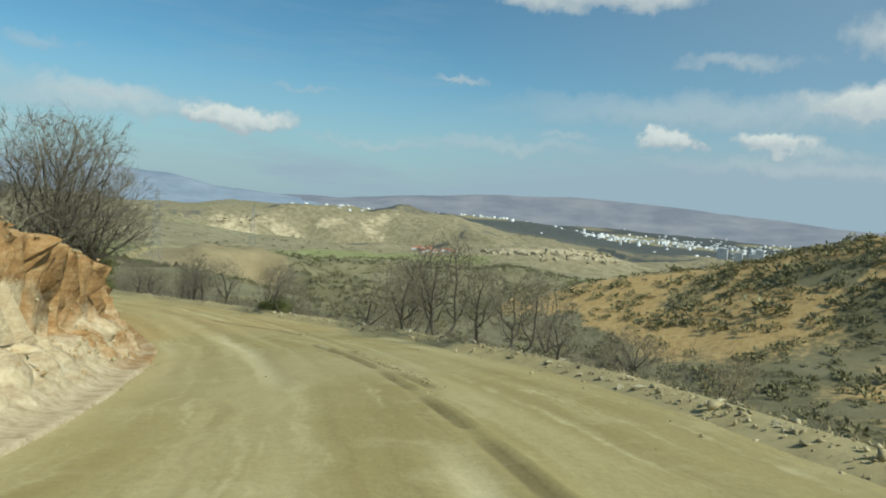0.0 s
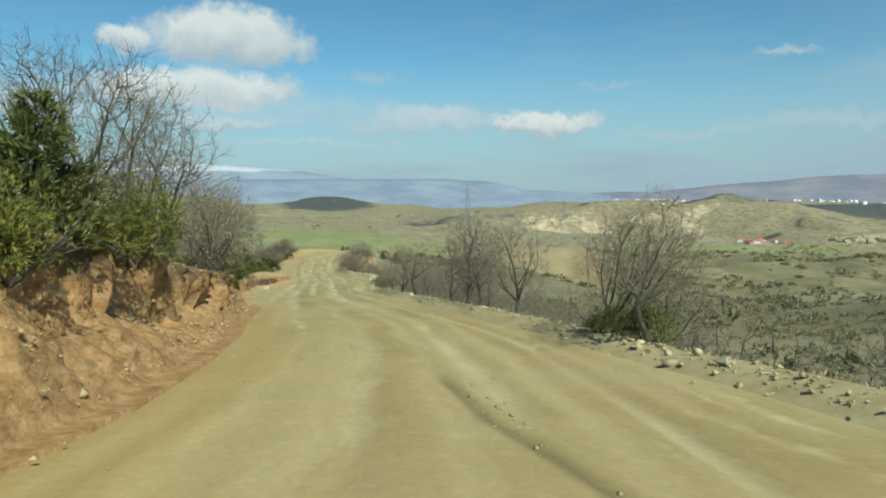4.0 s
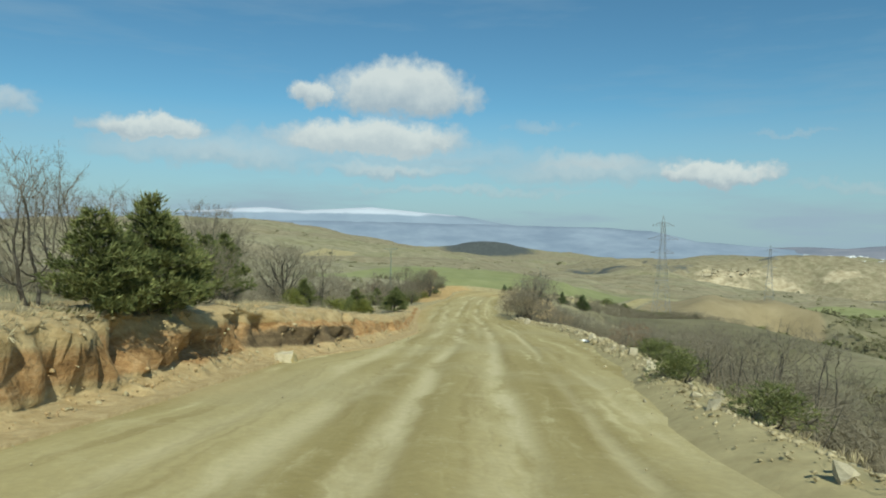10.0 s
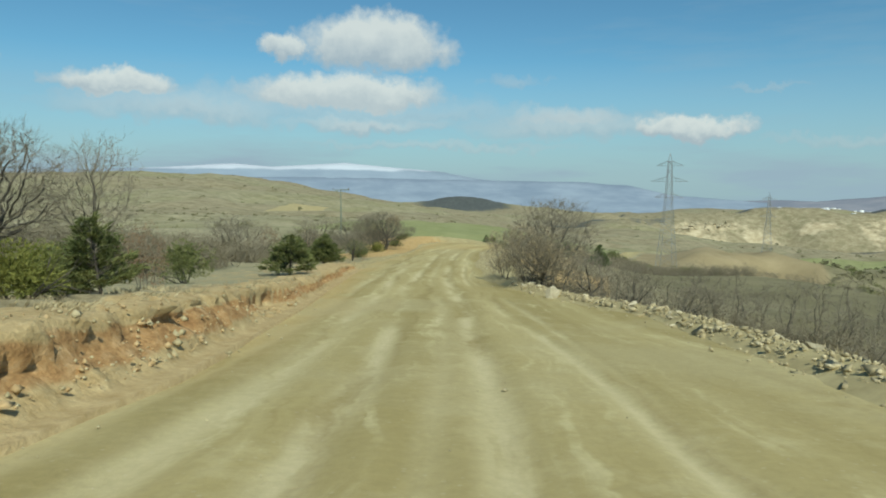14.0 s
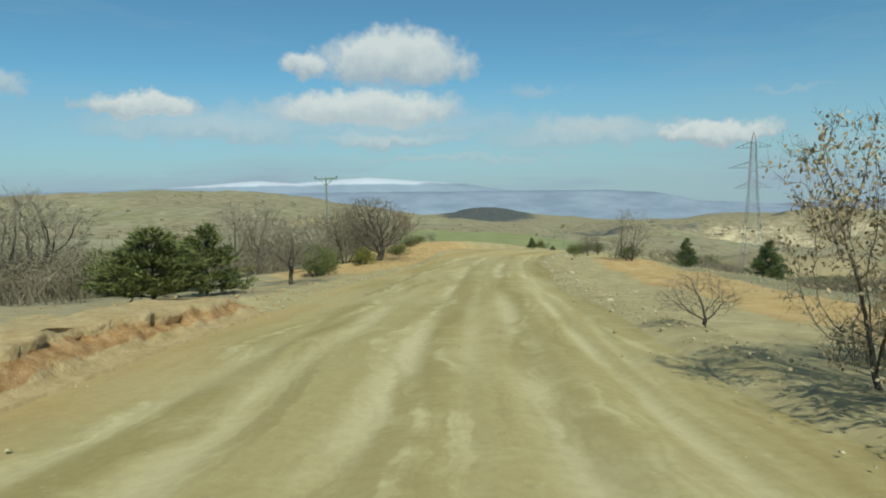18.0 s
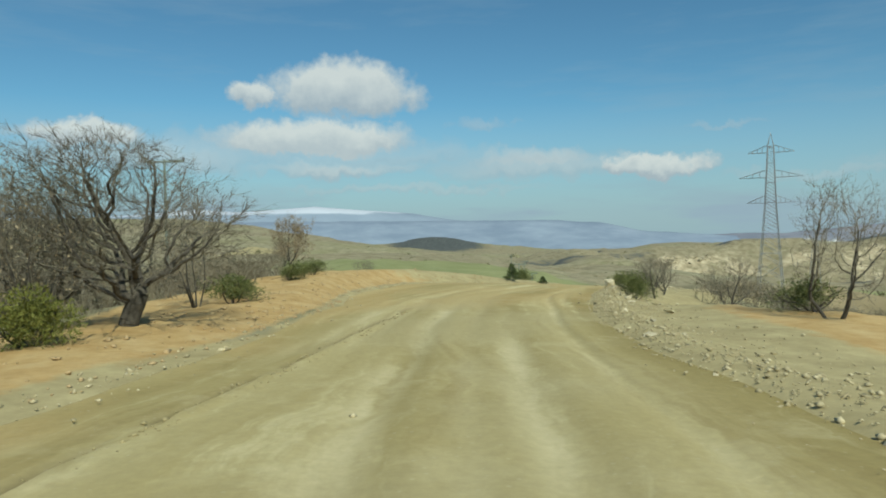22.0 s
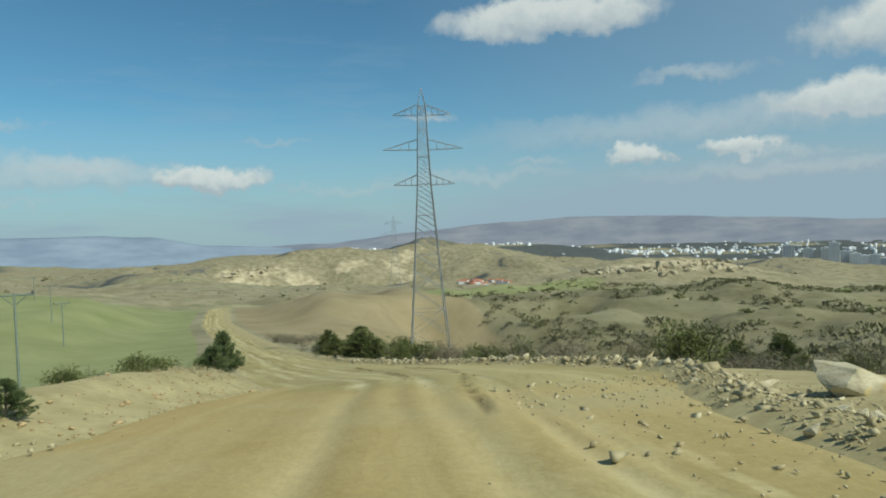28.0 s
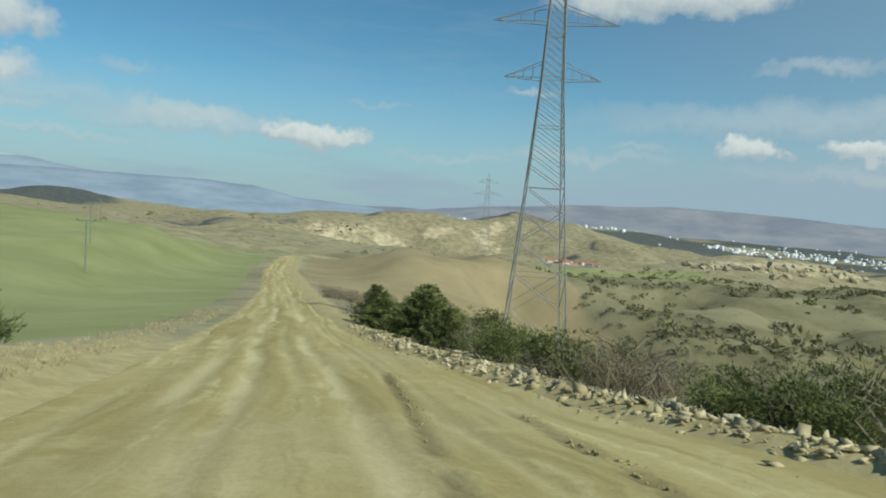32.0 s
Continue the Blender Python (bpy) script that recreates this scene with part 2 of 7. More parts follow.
PORCELAIN = plain("insulator_glaze", (0.06, 0.05, 0.045), (0.14, 0.12, 0.10), 8, 0.3)
WHITEWASH = plain("white_render", (0.48, 0.50, 0.52), (0.66, 0.68, 0.70), 0.05, 0.8, per_thing=0.25)
GLASS_DARK = plain("window_glass", (0.10, 0.13, 0.16), (0.20, 0.24, 0.28), 0.3, 0.2)
ROOF_TILE = plain("roof_tiles", (0.30, 0.12, 0.07), (0.45, 0.22, 0.14), 0.3, 0.8, per_thing=0.4)
SHEET_ROOF = plain("sheet_roof", (0.55, 0.57, 0.58), (0.75, 0.77, 0.78), 0.1, 0.5)
PAPER = plain("white_litter", (0.78, 0.80, 0.82), (0.90, 0.91, 0.92), 5, 0.6)


def earth(name, tones, scale, pebbles=0.0, bump=0.6):
    m, n, l, b = material(name, 0.95, 0, 0.15)
    f = noise_tex(n, l, scale, 6, 0.6)
    c = ramp(n, l, f, tones)
    g = noise_tex(n, l, scale * 14, 4, 0.6)
    c = mixed(n, l, 0.55, c, ramp(n, l, g, [(0.25, (0.38, 0.38, 0.38)), (0.75, (0.66, 0.66, 0.66))]), "OVERLAY")
    l.new(c, b.inputs["Base Color"])
    relief(n, l, b, sums(n, l, "ADD", f, g), bump, 0.08)
    return m


def attr(n, name):
    a = n.new("ShaderNodeAttribute")
    a.attribute_name = name
    return a.outputs["Fac"]


def ground_material():
    """Steppe with fields, bare soil, woods and rock, laid out by the sheet's own land-use values."""
    m, n, l, b = material("open_land", 0.97, 0, 0.1)
    big = noise_tex(n, l, 0.012, 6, 0.6)
    mid = noise_tex(n, l, 0.09, 6, 0.62)
    fine = noise_tex(n, l, 1.3, 5, 0.65)
    dry = ramp(n, l, mid, [(0.30, (0.195, 0.178, 0.108)), (0.5, (0.285, 0.260, 0.165)), (0.72, (0.375, 0.342, 0.230))])
    dry = mixed(n, l, sharper(n, l, big, 0.42, 0.66), dry, ramp(n, l, mid, [(0.3, (0.20, 0.192, 0.105)), (0.7, (0.305, 0.282, 0.165))]))
    c = dry
    edge = sums(n, l, "MULTIPLY", sums(n, l, "SUBTRACT", mid, 0.5), 0.9)
    near_edge = sums(n, l, "MULTIPLY", sums(n, l, "SUBTRACT", fine, 0.5), 0.8)

    def layer(c, name, tones, wobble, lo=0.35, hi=0.65, source=None):
        f = sharper(n, l, sums(n, l, "ADD", attr(n, name), wobble), lo, hi)
        return mixed(n, l, f, c, ramp(n, l, source or fine, tones))

    c = layer(c, "tawny", [(0.3, (0.190, 0.162, 0.098)), (0.5, (0.270, 0.235, 0.150)), (0.72, (0.345, 0.305, 0.205))], edge, 0.35, 0.75, mid)
    c = layer(c, "brushland", [(0.3, (0.118, 0.108, 0.060)), (0.5, (0.185, 0.168, 0.098)), (0.72, (0.265, 0.240, 0.150))], edge, 0.3, 0.8, mid)
    # thin dark brush in patches
    mottle = sharper(n, l, noise_tex(n, l, 0.30, 6, 0.7), 0.54, 0.68)
    c = mixed(n, l, sums(n, l, "MULTIPLY", mottle, 0.6), c, (0.120, 0.112, 0.066))
    wide = sharper(n, l, noise_tex(n, l, 0.05, 6, 0.65), 0.50, 0.66)
    c = mixed(n, l, sums(n, l, "MULTIPLY", wide, 0.42), c, (0.150, 0.146, 0.078))
    c = layer(c, "wheat", [(0.3, (0.200, 0.216, 0.094)), (0.7, (0.275, 0.288, 0.140))], sums(n, l, "MULTIPLY", edge, 0.15), 0.45, 0.55, mid)
    c = layer(c, "plough", [(0.3, (0.235, 0.190, 0.108)), (0.7, (0.320, 0.262, 0.158))], sums(n, l, "MULTIPLY", edge, 0.2), 0.42, 0.58, mid)
    # woods tinted bluish for haze; shade painted on hill slopes shares this tone
    c = layer(c, "wood_and_shade", [(0.3, (0.058, 0.067, 0.068)), (0.7, (0.108, 0.118, 0.115))], edge, 0.4, 0.7, mid)
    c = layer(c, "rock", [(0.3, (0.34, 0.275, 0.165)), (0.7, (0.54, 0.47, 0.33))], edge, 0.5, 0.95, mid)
    c = layer(c, "orange", [(0.3, (0.37, 0.235, 0.095)), (0.5, (0.455, 0.315, 0.140)), (0.72, (0.515, 0.385, 0.200))], near_edge, 0.35, 0.65)
    c = layer(c, "soil", [(0.3, (0.30, 0.25, 0.13)), (0.7, (0.44, 0.375, 0.205))], near_edge, 0.35, 0.65)
    c = layer(c, "grey", [(0.3, (0.15, 0.16, 0.165)), (0.7, (0.23, 0.24, 0.245))], sums(n, l, "MULTIPLY", edge, 0.3), 0.42, 0.58, mid)
    c = mixed(n, l, 0.5, c, ramp(n, l, noise_tex(n, l, 5.0, 5, 0.7), [(0.25, (0.40, 0.40, 0.40)), (0.75, (0.62, 0.62, 0.62))]), "OVERLAY")
    l.new(c, b.inputs["Base Color"])
    relief(n, l, b, sums(n, l, "ADD", fine, noise_tex(n, l, 6.0, 4, 0.7)), 0.3, 0.05)
    return m


def road_material():
    """Graded earth: olive-tan fines, darker lanes, pale wheel tracks, tyre cuts with painted shade, scattered grit."""
    m, n, l, b = material("graded_dirt", 0.96, 0, 0.12)
    flat_uv = n.new("ShaderNodeUVMap").outputs[0]
    # the lanes wander
    cross = n.new("ShaderNodeSeparateXYZ")
    l.new(flat_uv, cross.inputs[0])
    sway = sums(n, l, "MULTIPLY", sums(n, l, "SUBTRACT", noise_tex(n, l, 0.14, 2, 0.5), 0.5), 1.8)
    jitter = sums(n, l, "MULTIPLY", sums(n, l, "SUBTRACT", noise_tex(n, l, 1.3, 3, 0.6), 0.5), 0.45)
    join = n.new("ShaderNodeCombineXYZ")
    l.new(sums(n, l, "ADD", cross.outputs[0], sums(n, l, "ADD", sway, jitter)), join.inputs[0])
    l.new(cross.outputs[1], join.inputs[1])
    uv = join.outputs[0]
    lanes = noise_tex(n, l, 1.0, 3, 0.5, uv, (0.75, 0.022, 1))
    streak = noise_tex(n, l, 1.0, 5, 0.6, uv, (1.9, 0.075, 1))
    patch = noise_tex(n, l, 0.16, 5, 0.6)
    blot = noise_tex(n, l, 1.1, 5, 0.65)
    fine = noise_tex(n, l, 9.0, 5, 0.7)
    c = ramp(n, l, lanes, [(0.30, (0.275, 0.220, 0.090)), (0.5, (0.352, 0.290, 0.132)), (0.70, (0.452, 0.382, 0.196))])
    pale = sums(n, l, "MULTIPLY", sharper(n, l, streak, 0.53, 0.68), sharper(n, l, blot, 0.34, 0.60))
    c = mixed(n, l, sums(n, l, "MULTIPLY", pale, 0.8), c, (0.545, 0.480, 0.275))
    c = mixed(n, l, sums(n, l, "MULTIPLY", sharper(n, l, streak, 0.47, 0.34), 0.55), c, (0.258, 0.200, 0.082))
    c = mixed(n, l, sums(n, l, "MULTIPLY", sums(n, l, "MULTIPLY", attr(n, "tracks"), sharper(n, l, noise_tex(n, l, 1.0, 4, 0.6, uv, (1.2, 0.16, 1)), 0.34, 0.58)), 0.72), c, (0.60, 0.53, 0.325))
    c = mixed(n, l, sums(n, l, "MULTIPLY", sharper(n, l, blot, 0.52, 0.68), 0.40), c, (0.475, 0.41, 0.228))
    tan = sharper(n, l, sums(n, l, "ADD", attr(n, "tan"), sums(n, l, "MULTIPLY", sums(n, l, "SUBTRACT", patch, 0.5), 1.6)), 0.35, 0.75)
    c = mixed(n, l, sums(n, l, "MULTIPLY", tan, 0.75), c, ramp(n, l, lanes, [(0.3, (0.38, 0.265, 0.105)), (0.7, (0.49, 0.375, 0.175))]))
    c = mixed(n, l, sums(n, l, "MULTIPLY", sharper(n, l, patch, 0.48, 0.66), 0.55), c, (0.40, 0.345, 0.19))
    # the shade inside the narrow tyre cuts, painted as a dark tone
    c = mixed(n, l, sums(n, l, "MULTIPLY", attr(n, "cut_shade"), 0.7), c, (0.15, 0.12, 0.06))
    grit = n.new("ShaderNodeTexVoronoi")
    grit.inputs["Scale"].default_value = 7.0
    l.new(n.new("ShaderNodeTexCoord").outputs["Object"], grit.inputs["Vector"])
    c = mixed(n, l, sums(n, l, "MULTIPLY", sharper(n, l, grit.outputs["Distance"], 0.16, 0.08), 0.22), c, (0.52, 0.47, 0.34))
    c = mixed(n, l, 0.5, c, ramp(n, l, fine, [(0.25, (0.40, 0.40, 0.40)), (0.75, (0.61, 0.61, 0.61))]), "OVERLAY")
    l.new(c, b.inputs["Base Color"])
    relief(n, l, b, sums(n, l, "ADD", fine, sums(n, l, "MULTIPLY", streak, 1.5)), 0.35, 0.04)
    return m


def bank_material():
    """The cut bank: pale marl at its foot in places, rusty clay above, stones in it."""
    m, n, l, b = material("cut_bank", 0.96, 0, 0.12)
    f = noise_tex(n, l, 0.55, 7, 0.68)
    h = noise_tex(n, l, 3.2, 6, 0.7, None, (1, 1, 2.2))
    rust = ramp(n, l, h, [(0.28, (0.20, 0.105, 0.045)), (0.5, (0.36, 0.215, 0.095)), (0.72, (0.50, 0.35, 0.19))])
    pale = ramp(n, l, h, [(0.28, (0.32, 0.235, 0.14)), (0.5, (0.49, 0.395, 0.255)), (0.72, (0.62, 0.53, 0.38))])
    k = sharper(n, l, sums(n, l, "ADD", attr(n, "pale"), sums(n, l, "MULTIPLY", sums(n, l, "SUBTRACT", f, 0.5), 1.5)), 0.38, 0.62)
    c = mixed(n, l, k, rust, pale)
    # dark soil under the turf, and a dark band low on the steep face
    dark_band = sharper(n, l, sums(n, l, "ADD", attr(n, "dark_band"), sums(n, l, "MULTIPLY", sums(n, l, "SUBTRACT", f, 0.5), 1.3)), 0.45, 0.7)
    c = mixed(n, l, dark_band, c, ramp(n, l, h, [(0.3, (0.07, 0.05, 0.03)), (0.7, (0.19, 0.14, 0.08))]))
    sand = sharper(n, l, sums(n, l, "ADD", attr(n, "sand"), sums(n, l, "MULTIPLY", sums(n, l, "SUBTRACT", f, 0.5), 0.9)), 0.4, 0.7)
    c = mixed(n, l, sand, c, ramp(n, l, h, [(0.3, (0.33, 0.235, 0.11)), (0.7, (0.50, 0.39, 0.215))]))
    turf = sharper(n, l, sums(n, l, "ADD", attr(n, "turf"), sums(n, l, "MULTIPLY", sums(n, l, "SUBTRACT", f, 0.5), 0.8)), 0.45, 0.7)
    c = mixed(n, l, turf, c, ramp(n, l, h, [(0.3, (0.17, 0.14, 0.08)), (0.7, (0.36, 0.31, 0.19))]))
    c = mixed(n, l, 0.5, c, ramp(n, l, noise_tex(n, l, 11, 4, 0.7), [(0.25, (0.38, 0.38, 0.38)), (0.75, (0.64, 0.64, 0.64))]), "OVERLAY")
    l.new(c, b.inputs["Base Color"])
    relief(n, l, b, sums(n, l, "ADD", h, noise_tex(n, l, 14, 3, 0.6)), 0.4, 0.07)
    return m


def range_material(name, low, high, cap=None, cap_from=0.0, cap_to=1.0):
    """Far mountains with haze put into their colour; cap: snow above a height."""
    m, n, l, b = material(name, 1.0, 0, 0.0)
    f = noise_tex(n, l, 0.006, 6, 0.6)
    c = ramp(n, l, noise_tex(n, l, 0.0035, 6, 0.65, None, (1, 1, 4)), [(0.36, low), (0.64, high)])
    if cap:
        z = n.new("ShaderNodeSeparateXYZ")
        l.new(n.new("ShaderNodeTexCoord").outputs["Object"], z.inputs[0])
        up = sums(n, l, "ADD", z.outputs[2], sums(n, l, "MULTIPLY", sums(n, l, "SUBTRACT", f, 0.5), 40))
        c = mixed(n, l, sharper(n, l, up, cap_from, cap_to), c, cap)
    # a distant backdrop: glows evenly in its hazy tone, which flattens its shading
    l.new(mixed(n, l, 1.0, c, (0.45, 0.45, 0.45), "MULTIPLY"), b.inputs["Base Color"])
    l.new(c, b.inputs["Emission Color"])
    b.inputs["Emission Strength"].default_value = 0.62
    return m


GROUND_MAT, ROAD_MAT, BANK_MAT = ground_material(), road_material(), bank_material()

# ---------------------------------------------------------------- lie of the land
def hash_noise(x, y, seed=0):
    """Smooth value noise in 0..1 over arrays."""
    x, y = np.asarray(x, float), np.asarray(y, float)
    xi, yi = np.floor(x).astype(np.int64), np.floor(y).astype(np.int64)
    fx, fy = x - xi, y - yi
    fx, fy = fx * fx * (3 - 2 * fx), fy * fy * (3 - 2 * fy)

    def h(a, b):
        n = (a * 374761393 + b * 668265263 + seed * 1442695041) & 0x7FFFFFFF
        n = ((n ^ (n >> 13)) * 1274126177) & 0x7FFFFFFF
        return ((n ^ (n >> 16)) & 0xFFFF) / 65535.0

    return (h(xi, yi) * (1 - fx) + h(xi + 1, yi) * fx) * (1 - fy) + (h(xi, yi + 1) * (1 - fx) + h(xi + 1, yi + 1) * fx) * fy


def fbm(x, y, size, octaves=4, seed=0, gain=0.5):
    """Layered noise about 0, within about -0.5..0.5."""
    total, amp, norm = 0.0, 1.0, 0.0
    for k in range(octaves):
        total = total + amp * (hash_noise(np.asarray(x) / size * 2**k, np.asarray(y) / size * 2**k, seed + k * 7) - 0.5)
        norm, amp = norm + amp, amp * gain
    return total / norm


def smooth(a, b, v):
    t = np.clip((np.asarray(v, float) - a) / (b - a), 0, 1)
    return t * t * (3 - 2 * t)


# the road's line, with its height, from behind the start to the far fields
LINE = np.array([
    (-40, -72, 31.5), (-22, -53, 28), (-14.4, -45, 26.3), (-10.06, -39.0, 24.93), (-6.96, -34.19, 23.83), (-4.54, -28.76, 22.82),
    (-2.86, -22.7, 21.78), (-1.72, -16.35, 20.73), (-1.35, -13.06, 20.22), (-0.5, -6.5, 19.3), (0.0, 0.0, 18.5), (-0.81, 9.67, 17.18),
    (-1.64, 22.79, 15.49), (-1.73, 36.05, 13.89), (-1.92, 53.08, 11.95), (-2.59, 71.07, 9.93), (-3.4, 85.52, 8.68),
    (-3.3, 99.3, 7.68), (-2.98, 113.57, 6.83), (-2.55, 120.66, 6.51), (-1.99, 127.44, 6.22), (-1.3, 131.2, 6.06), (0.69, 136.53, 5.78),
    (2.82, 142.34, 5.4), (5.61, 147.56, 4.88)])
LINE_END = np.array([
    (8.77, 152.61, 4.1), (12.14, 157.59, 3.12), (16.83, 165.17, 1.3), (19.9, 174.9, -0.6), (24.0, 188.8, -2.9), (31.4, 213.8, -6.4),
    (42.4, 250.8, -10.6), (58.9, 310.8, -15.4), (80.0, 371.6, -18.5), (99, 420, -23), (116, 480, -29)])
LINE = np.concatenate([LINE, LINE_END])


def resampled(points, step):
    """The line through the points, smoothed and at even steps."""
    s = np.r_[0, np.cumsum(np.hypot(*np.diff(points[:, :2], axis=0).T))]
    at = np.arange(0, s[-1], step)
    out = np.stack([np.interp(at, s, points[:, k]) for k in range(3)], 1)
    for _ in range(2):
        pad = np.concatenate([out[:1]] * 3 + [out] + [out[-1:]] * 3)
        out = sum(pad[k:k + len(out)] for k in range(7)) / 7
    return at, out


STEP = 1.0
ALONG, ROAD = resampled(LINE, STEP)
# distance along the line is counted from the camera's first place
ALONG = ALONG - ALONG[np.argmin(np.hypot(ROAD[:, 0] + 10.06, ROAD[:, 1] + 39.0))]
WAY = np.gradient(ROAD[:, :2], axis=0)
WAY /= np.linalg.norm(WAY, axis=1)[:, None]

EDGE_S = [-40, 0, 13, 20, 32, 40, 47, 55, 63, 72, 80, 86, 92, 98, 105, 115, 125, 135, 142, 150, 160, 168, 175, 183, 190, 196, 205, 215, 232, 250, 300]
EDGE_L = [3.5, 3.5, 3.8, 3.4, 3.5, 4.0, 4.1, 3.8, 4.7, 4.9, 5.2, 3.7, 3.5, 3.2, 3.6, 4.2, 4.5, 5.1, 5.3, 4.9, 4.2, 4.5, 6.4, 7.6, 6.2, 4.0, 3.6, 3.8, 3.6, 3.0, 2.5]
RIGHT_S = [-40, 6, 18, 24, 30, 35, 41, 46, 60, 70, 77, 86, 93, 100, 107, 113, 118, 124, 132, 146, 162, 170, 177, 186, 195, 202, 207, 213, 220, 232, 250, 300]
RIGHT_U = [5, 5.0, 5.1, 4.7, 4.3, 3.6, 3.0, 3.2, 3.0, 2.7, 3.4, 4.2, 4.7, 5.2, 5.4, 4.4, 3.7, 3.0, 3.1, 3.0, 3.2, 3.5, 3.5, 3.4, 4.6, 6.8, 7.2, 6.0, 5.0, 3.9, 3.0, 2.4]
BANK_S = [-40, 0, 10, 28, 45, 63, 71, 80, 86, 92, 98, 105, 112, 118, 132, 140, 160, 168, 176, 186, 194, 202, 214, 228, 245, 300]
BANK_H = [2.8, 2.5, 2.7, 2.3, 1.85, 1.35, 1.15, 1.25, 1.2, 0.95, 0.8, 0.72, 0.62, 0.52, 0.45, 0.12, 0.1, 0.35, 0.7, 0.75, 0.45, 0.7, 0.8, 0.35, 0.05, 0.0]
BANK_W = [2.4, 2.3, 2.0, 1.6, 1.5, 1.2, 1.0, 0.9, 1.2, 1.6, 1.3, 0.9, 0.8, 0.5, 0.7, 1.5, 2.0, 2.0, 2.2, 2.4, 2.5, 2.0, 2.0, 2.0, 2.0, 2.0]


def left_edge(s):
    return -np.interp(s, EDGE_S, EDGE_L)


def right_edge(s):
    return np.interp(s, RIGHT_S, RIGHT_U)


def road_frame(x, y):
    """Distance along the road, distance to its right, and the road's height there."""
    x, y = np.atleast_1d(np.asarray(x, float)), np.atleast_1d(np.asarray(y, float))
    s, u, z = np.zeros(x.shape), np.full(x.shape, 1e3), np.zeros(x.shape)
    for k in range(0, len(x), 4000):
        dx, dy = x[k:k + 4000, None] - ROAD[:, 0], y[k:k + 4000, None] - ROAD[:, 1]
        j = np.argmin(dx * dx + dy * dy, axis=1)
        i = np.arange(len(j))
        wx, wy = WAY[j, 0], WAY[j, 1]
        f = dx[i, j] * wx + dy[i, j] * wy
        f = np.clip(f, -1.2, 1.2)
        s[k:k + 4000] = ALONG[j] + f
        side = dx[i, j] * wy - dy[i, j] * wx
        u[k:k + 4000] = np.sign(side) * np.hypot(dx[i, j] - f * wx, dy[i, j] - f * wy)
    z = np.interp(s, ALONG, ROAD[:, 2])
    return s, u, z


def bump(x, y, cx, cy, sx, sy, turn=0.0):
    c, q = math.cos(radians(turn)), math.sin(radians(turn))
    a, b = (x - cx) * c + (y - cy) * q, -(x - cx) * q + (y - cy) * c
    return np.exp(-0.5 * ((a / sx) ** 2 + (b / sy) ** 2))


# centre, two spreads, height, turn
HILLS = [
    (-700, 1300, 480, 600, 110, 0), (-60, 385, 105, 110, 11, 0), (0, -160, 120, 130, 62, 0), (84, -6, 20, 30, 13, 0),
    (72, 40, 16, 26, 7, 20), (10, 2504, 125, 160, 11, 0), (258, 1200, 55, 120, 45, 0), (470, 1400, 110, 110, 44, 0),
    (690, 1370, 120, 110, 48, 0), (890, 1290, 130, 120, 48, 0), (1100, 1180, 160, 140, 38, 0), (600, 548, 120, 55, 31, -20),
    (275, 290, 80, 50, 2, -35), (360, 420, 120, 50, -3, -25), (-120, 2600, 520, 300, 54, 0), (120, 330, 50, 40, 6, 0),
]
HILLS_FAR = [
    (100, 225, 48, 38, -16, 0), (75, 140, 26, 60, -10, 0), (330, 1500, 200, 160, 18, 0), (1500, 1900, 400, 300, 40, 0),
    (92, -16, 20, 16, 8, 0), (475, 1185, 130, 80, -36, 0), (255, 640, 90, 110, -9, 0), (900, 2100, 500, 300, 42, 0), (1150, 700, 160, 90, 10, 0), (-350, 1500, 250, 300, 15, 0), (48, 30, 18, 50, -6, 0),
]


def far_height(x, y):
    r = np.hypot(x, y - 120)
    z = np.interp(r, [0, 60, 130, 200, 300, 400, 700, 1200, 2000, 3000, 6000], [1, -5, -15, -23, -29, -33, -60, -90, -116, -130, -140])
    for cx, cy, sx, sy, h, turn in HILLS + HILLS_FAR:
        z = z + h * bump(x, y, cx, cy, sx, sy, turn)
    # gullies and folds
    fold = fbm(x, y, 160, 4, 3) * np.clip(r / 25, 0, 26) + fbm(x, y, 420, 3, 11) * np.clip((r - 300) / 20, 0, 40)
    ridged = np.abs(fbm(x, y, 60, 3, 29)) * np.clip((r - 60) / 12, 0, 12)
    gully = (np.sqrt(fbm(x, y, 58, 3, 129) ** 2 + 0.003) - 0.06) * 52 * smooth(45, 100, r) * (1 - smooth(280, 430, r)) * smooth(52, 100, x) * smooth(100, 170, y)
    return z + fold - ridged - gully + badlands(x, y)


def badlands(x, y):
    """Eroded spurs and gullies of the bare hills across the valley."""
    r, az = np.hypot(x - 10, y - 150), np.degrees(np.arctan2(x - 10, y - 150))
    here = smooth(880, 1060, r) * (1 - smooth(1650, 2000, r)) * smooth(4, 10, az) * (1 - smooth(56, 66, az))
    wx, wy = x + 90 * fbm(x, y, 260, 3, 141), y + 90 * fbm(x, y, 260, 3, 143)
    spurs = np.abs(fbm(wx, wy * 0.6, 210, 3, 145)) * 2.6 - 0.45
    ribs = np.abs(fbm(wx, wy * 0.55, 70, 3, 147)) * 2.4 - 0.4
    return here * (34 * spurs + 10 * ribs)


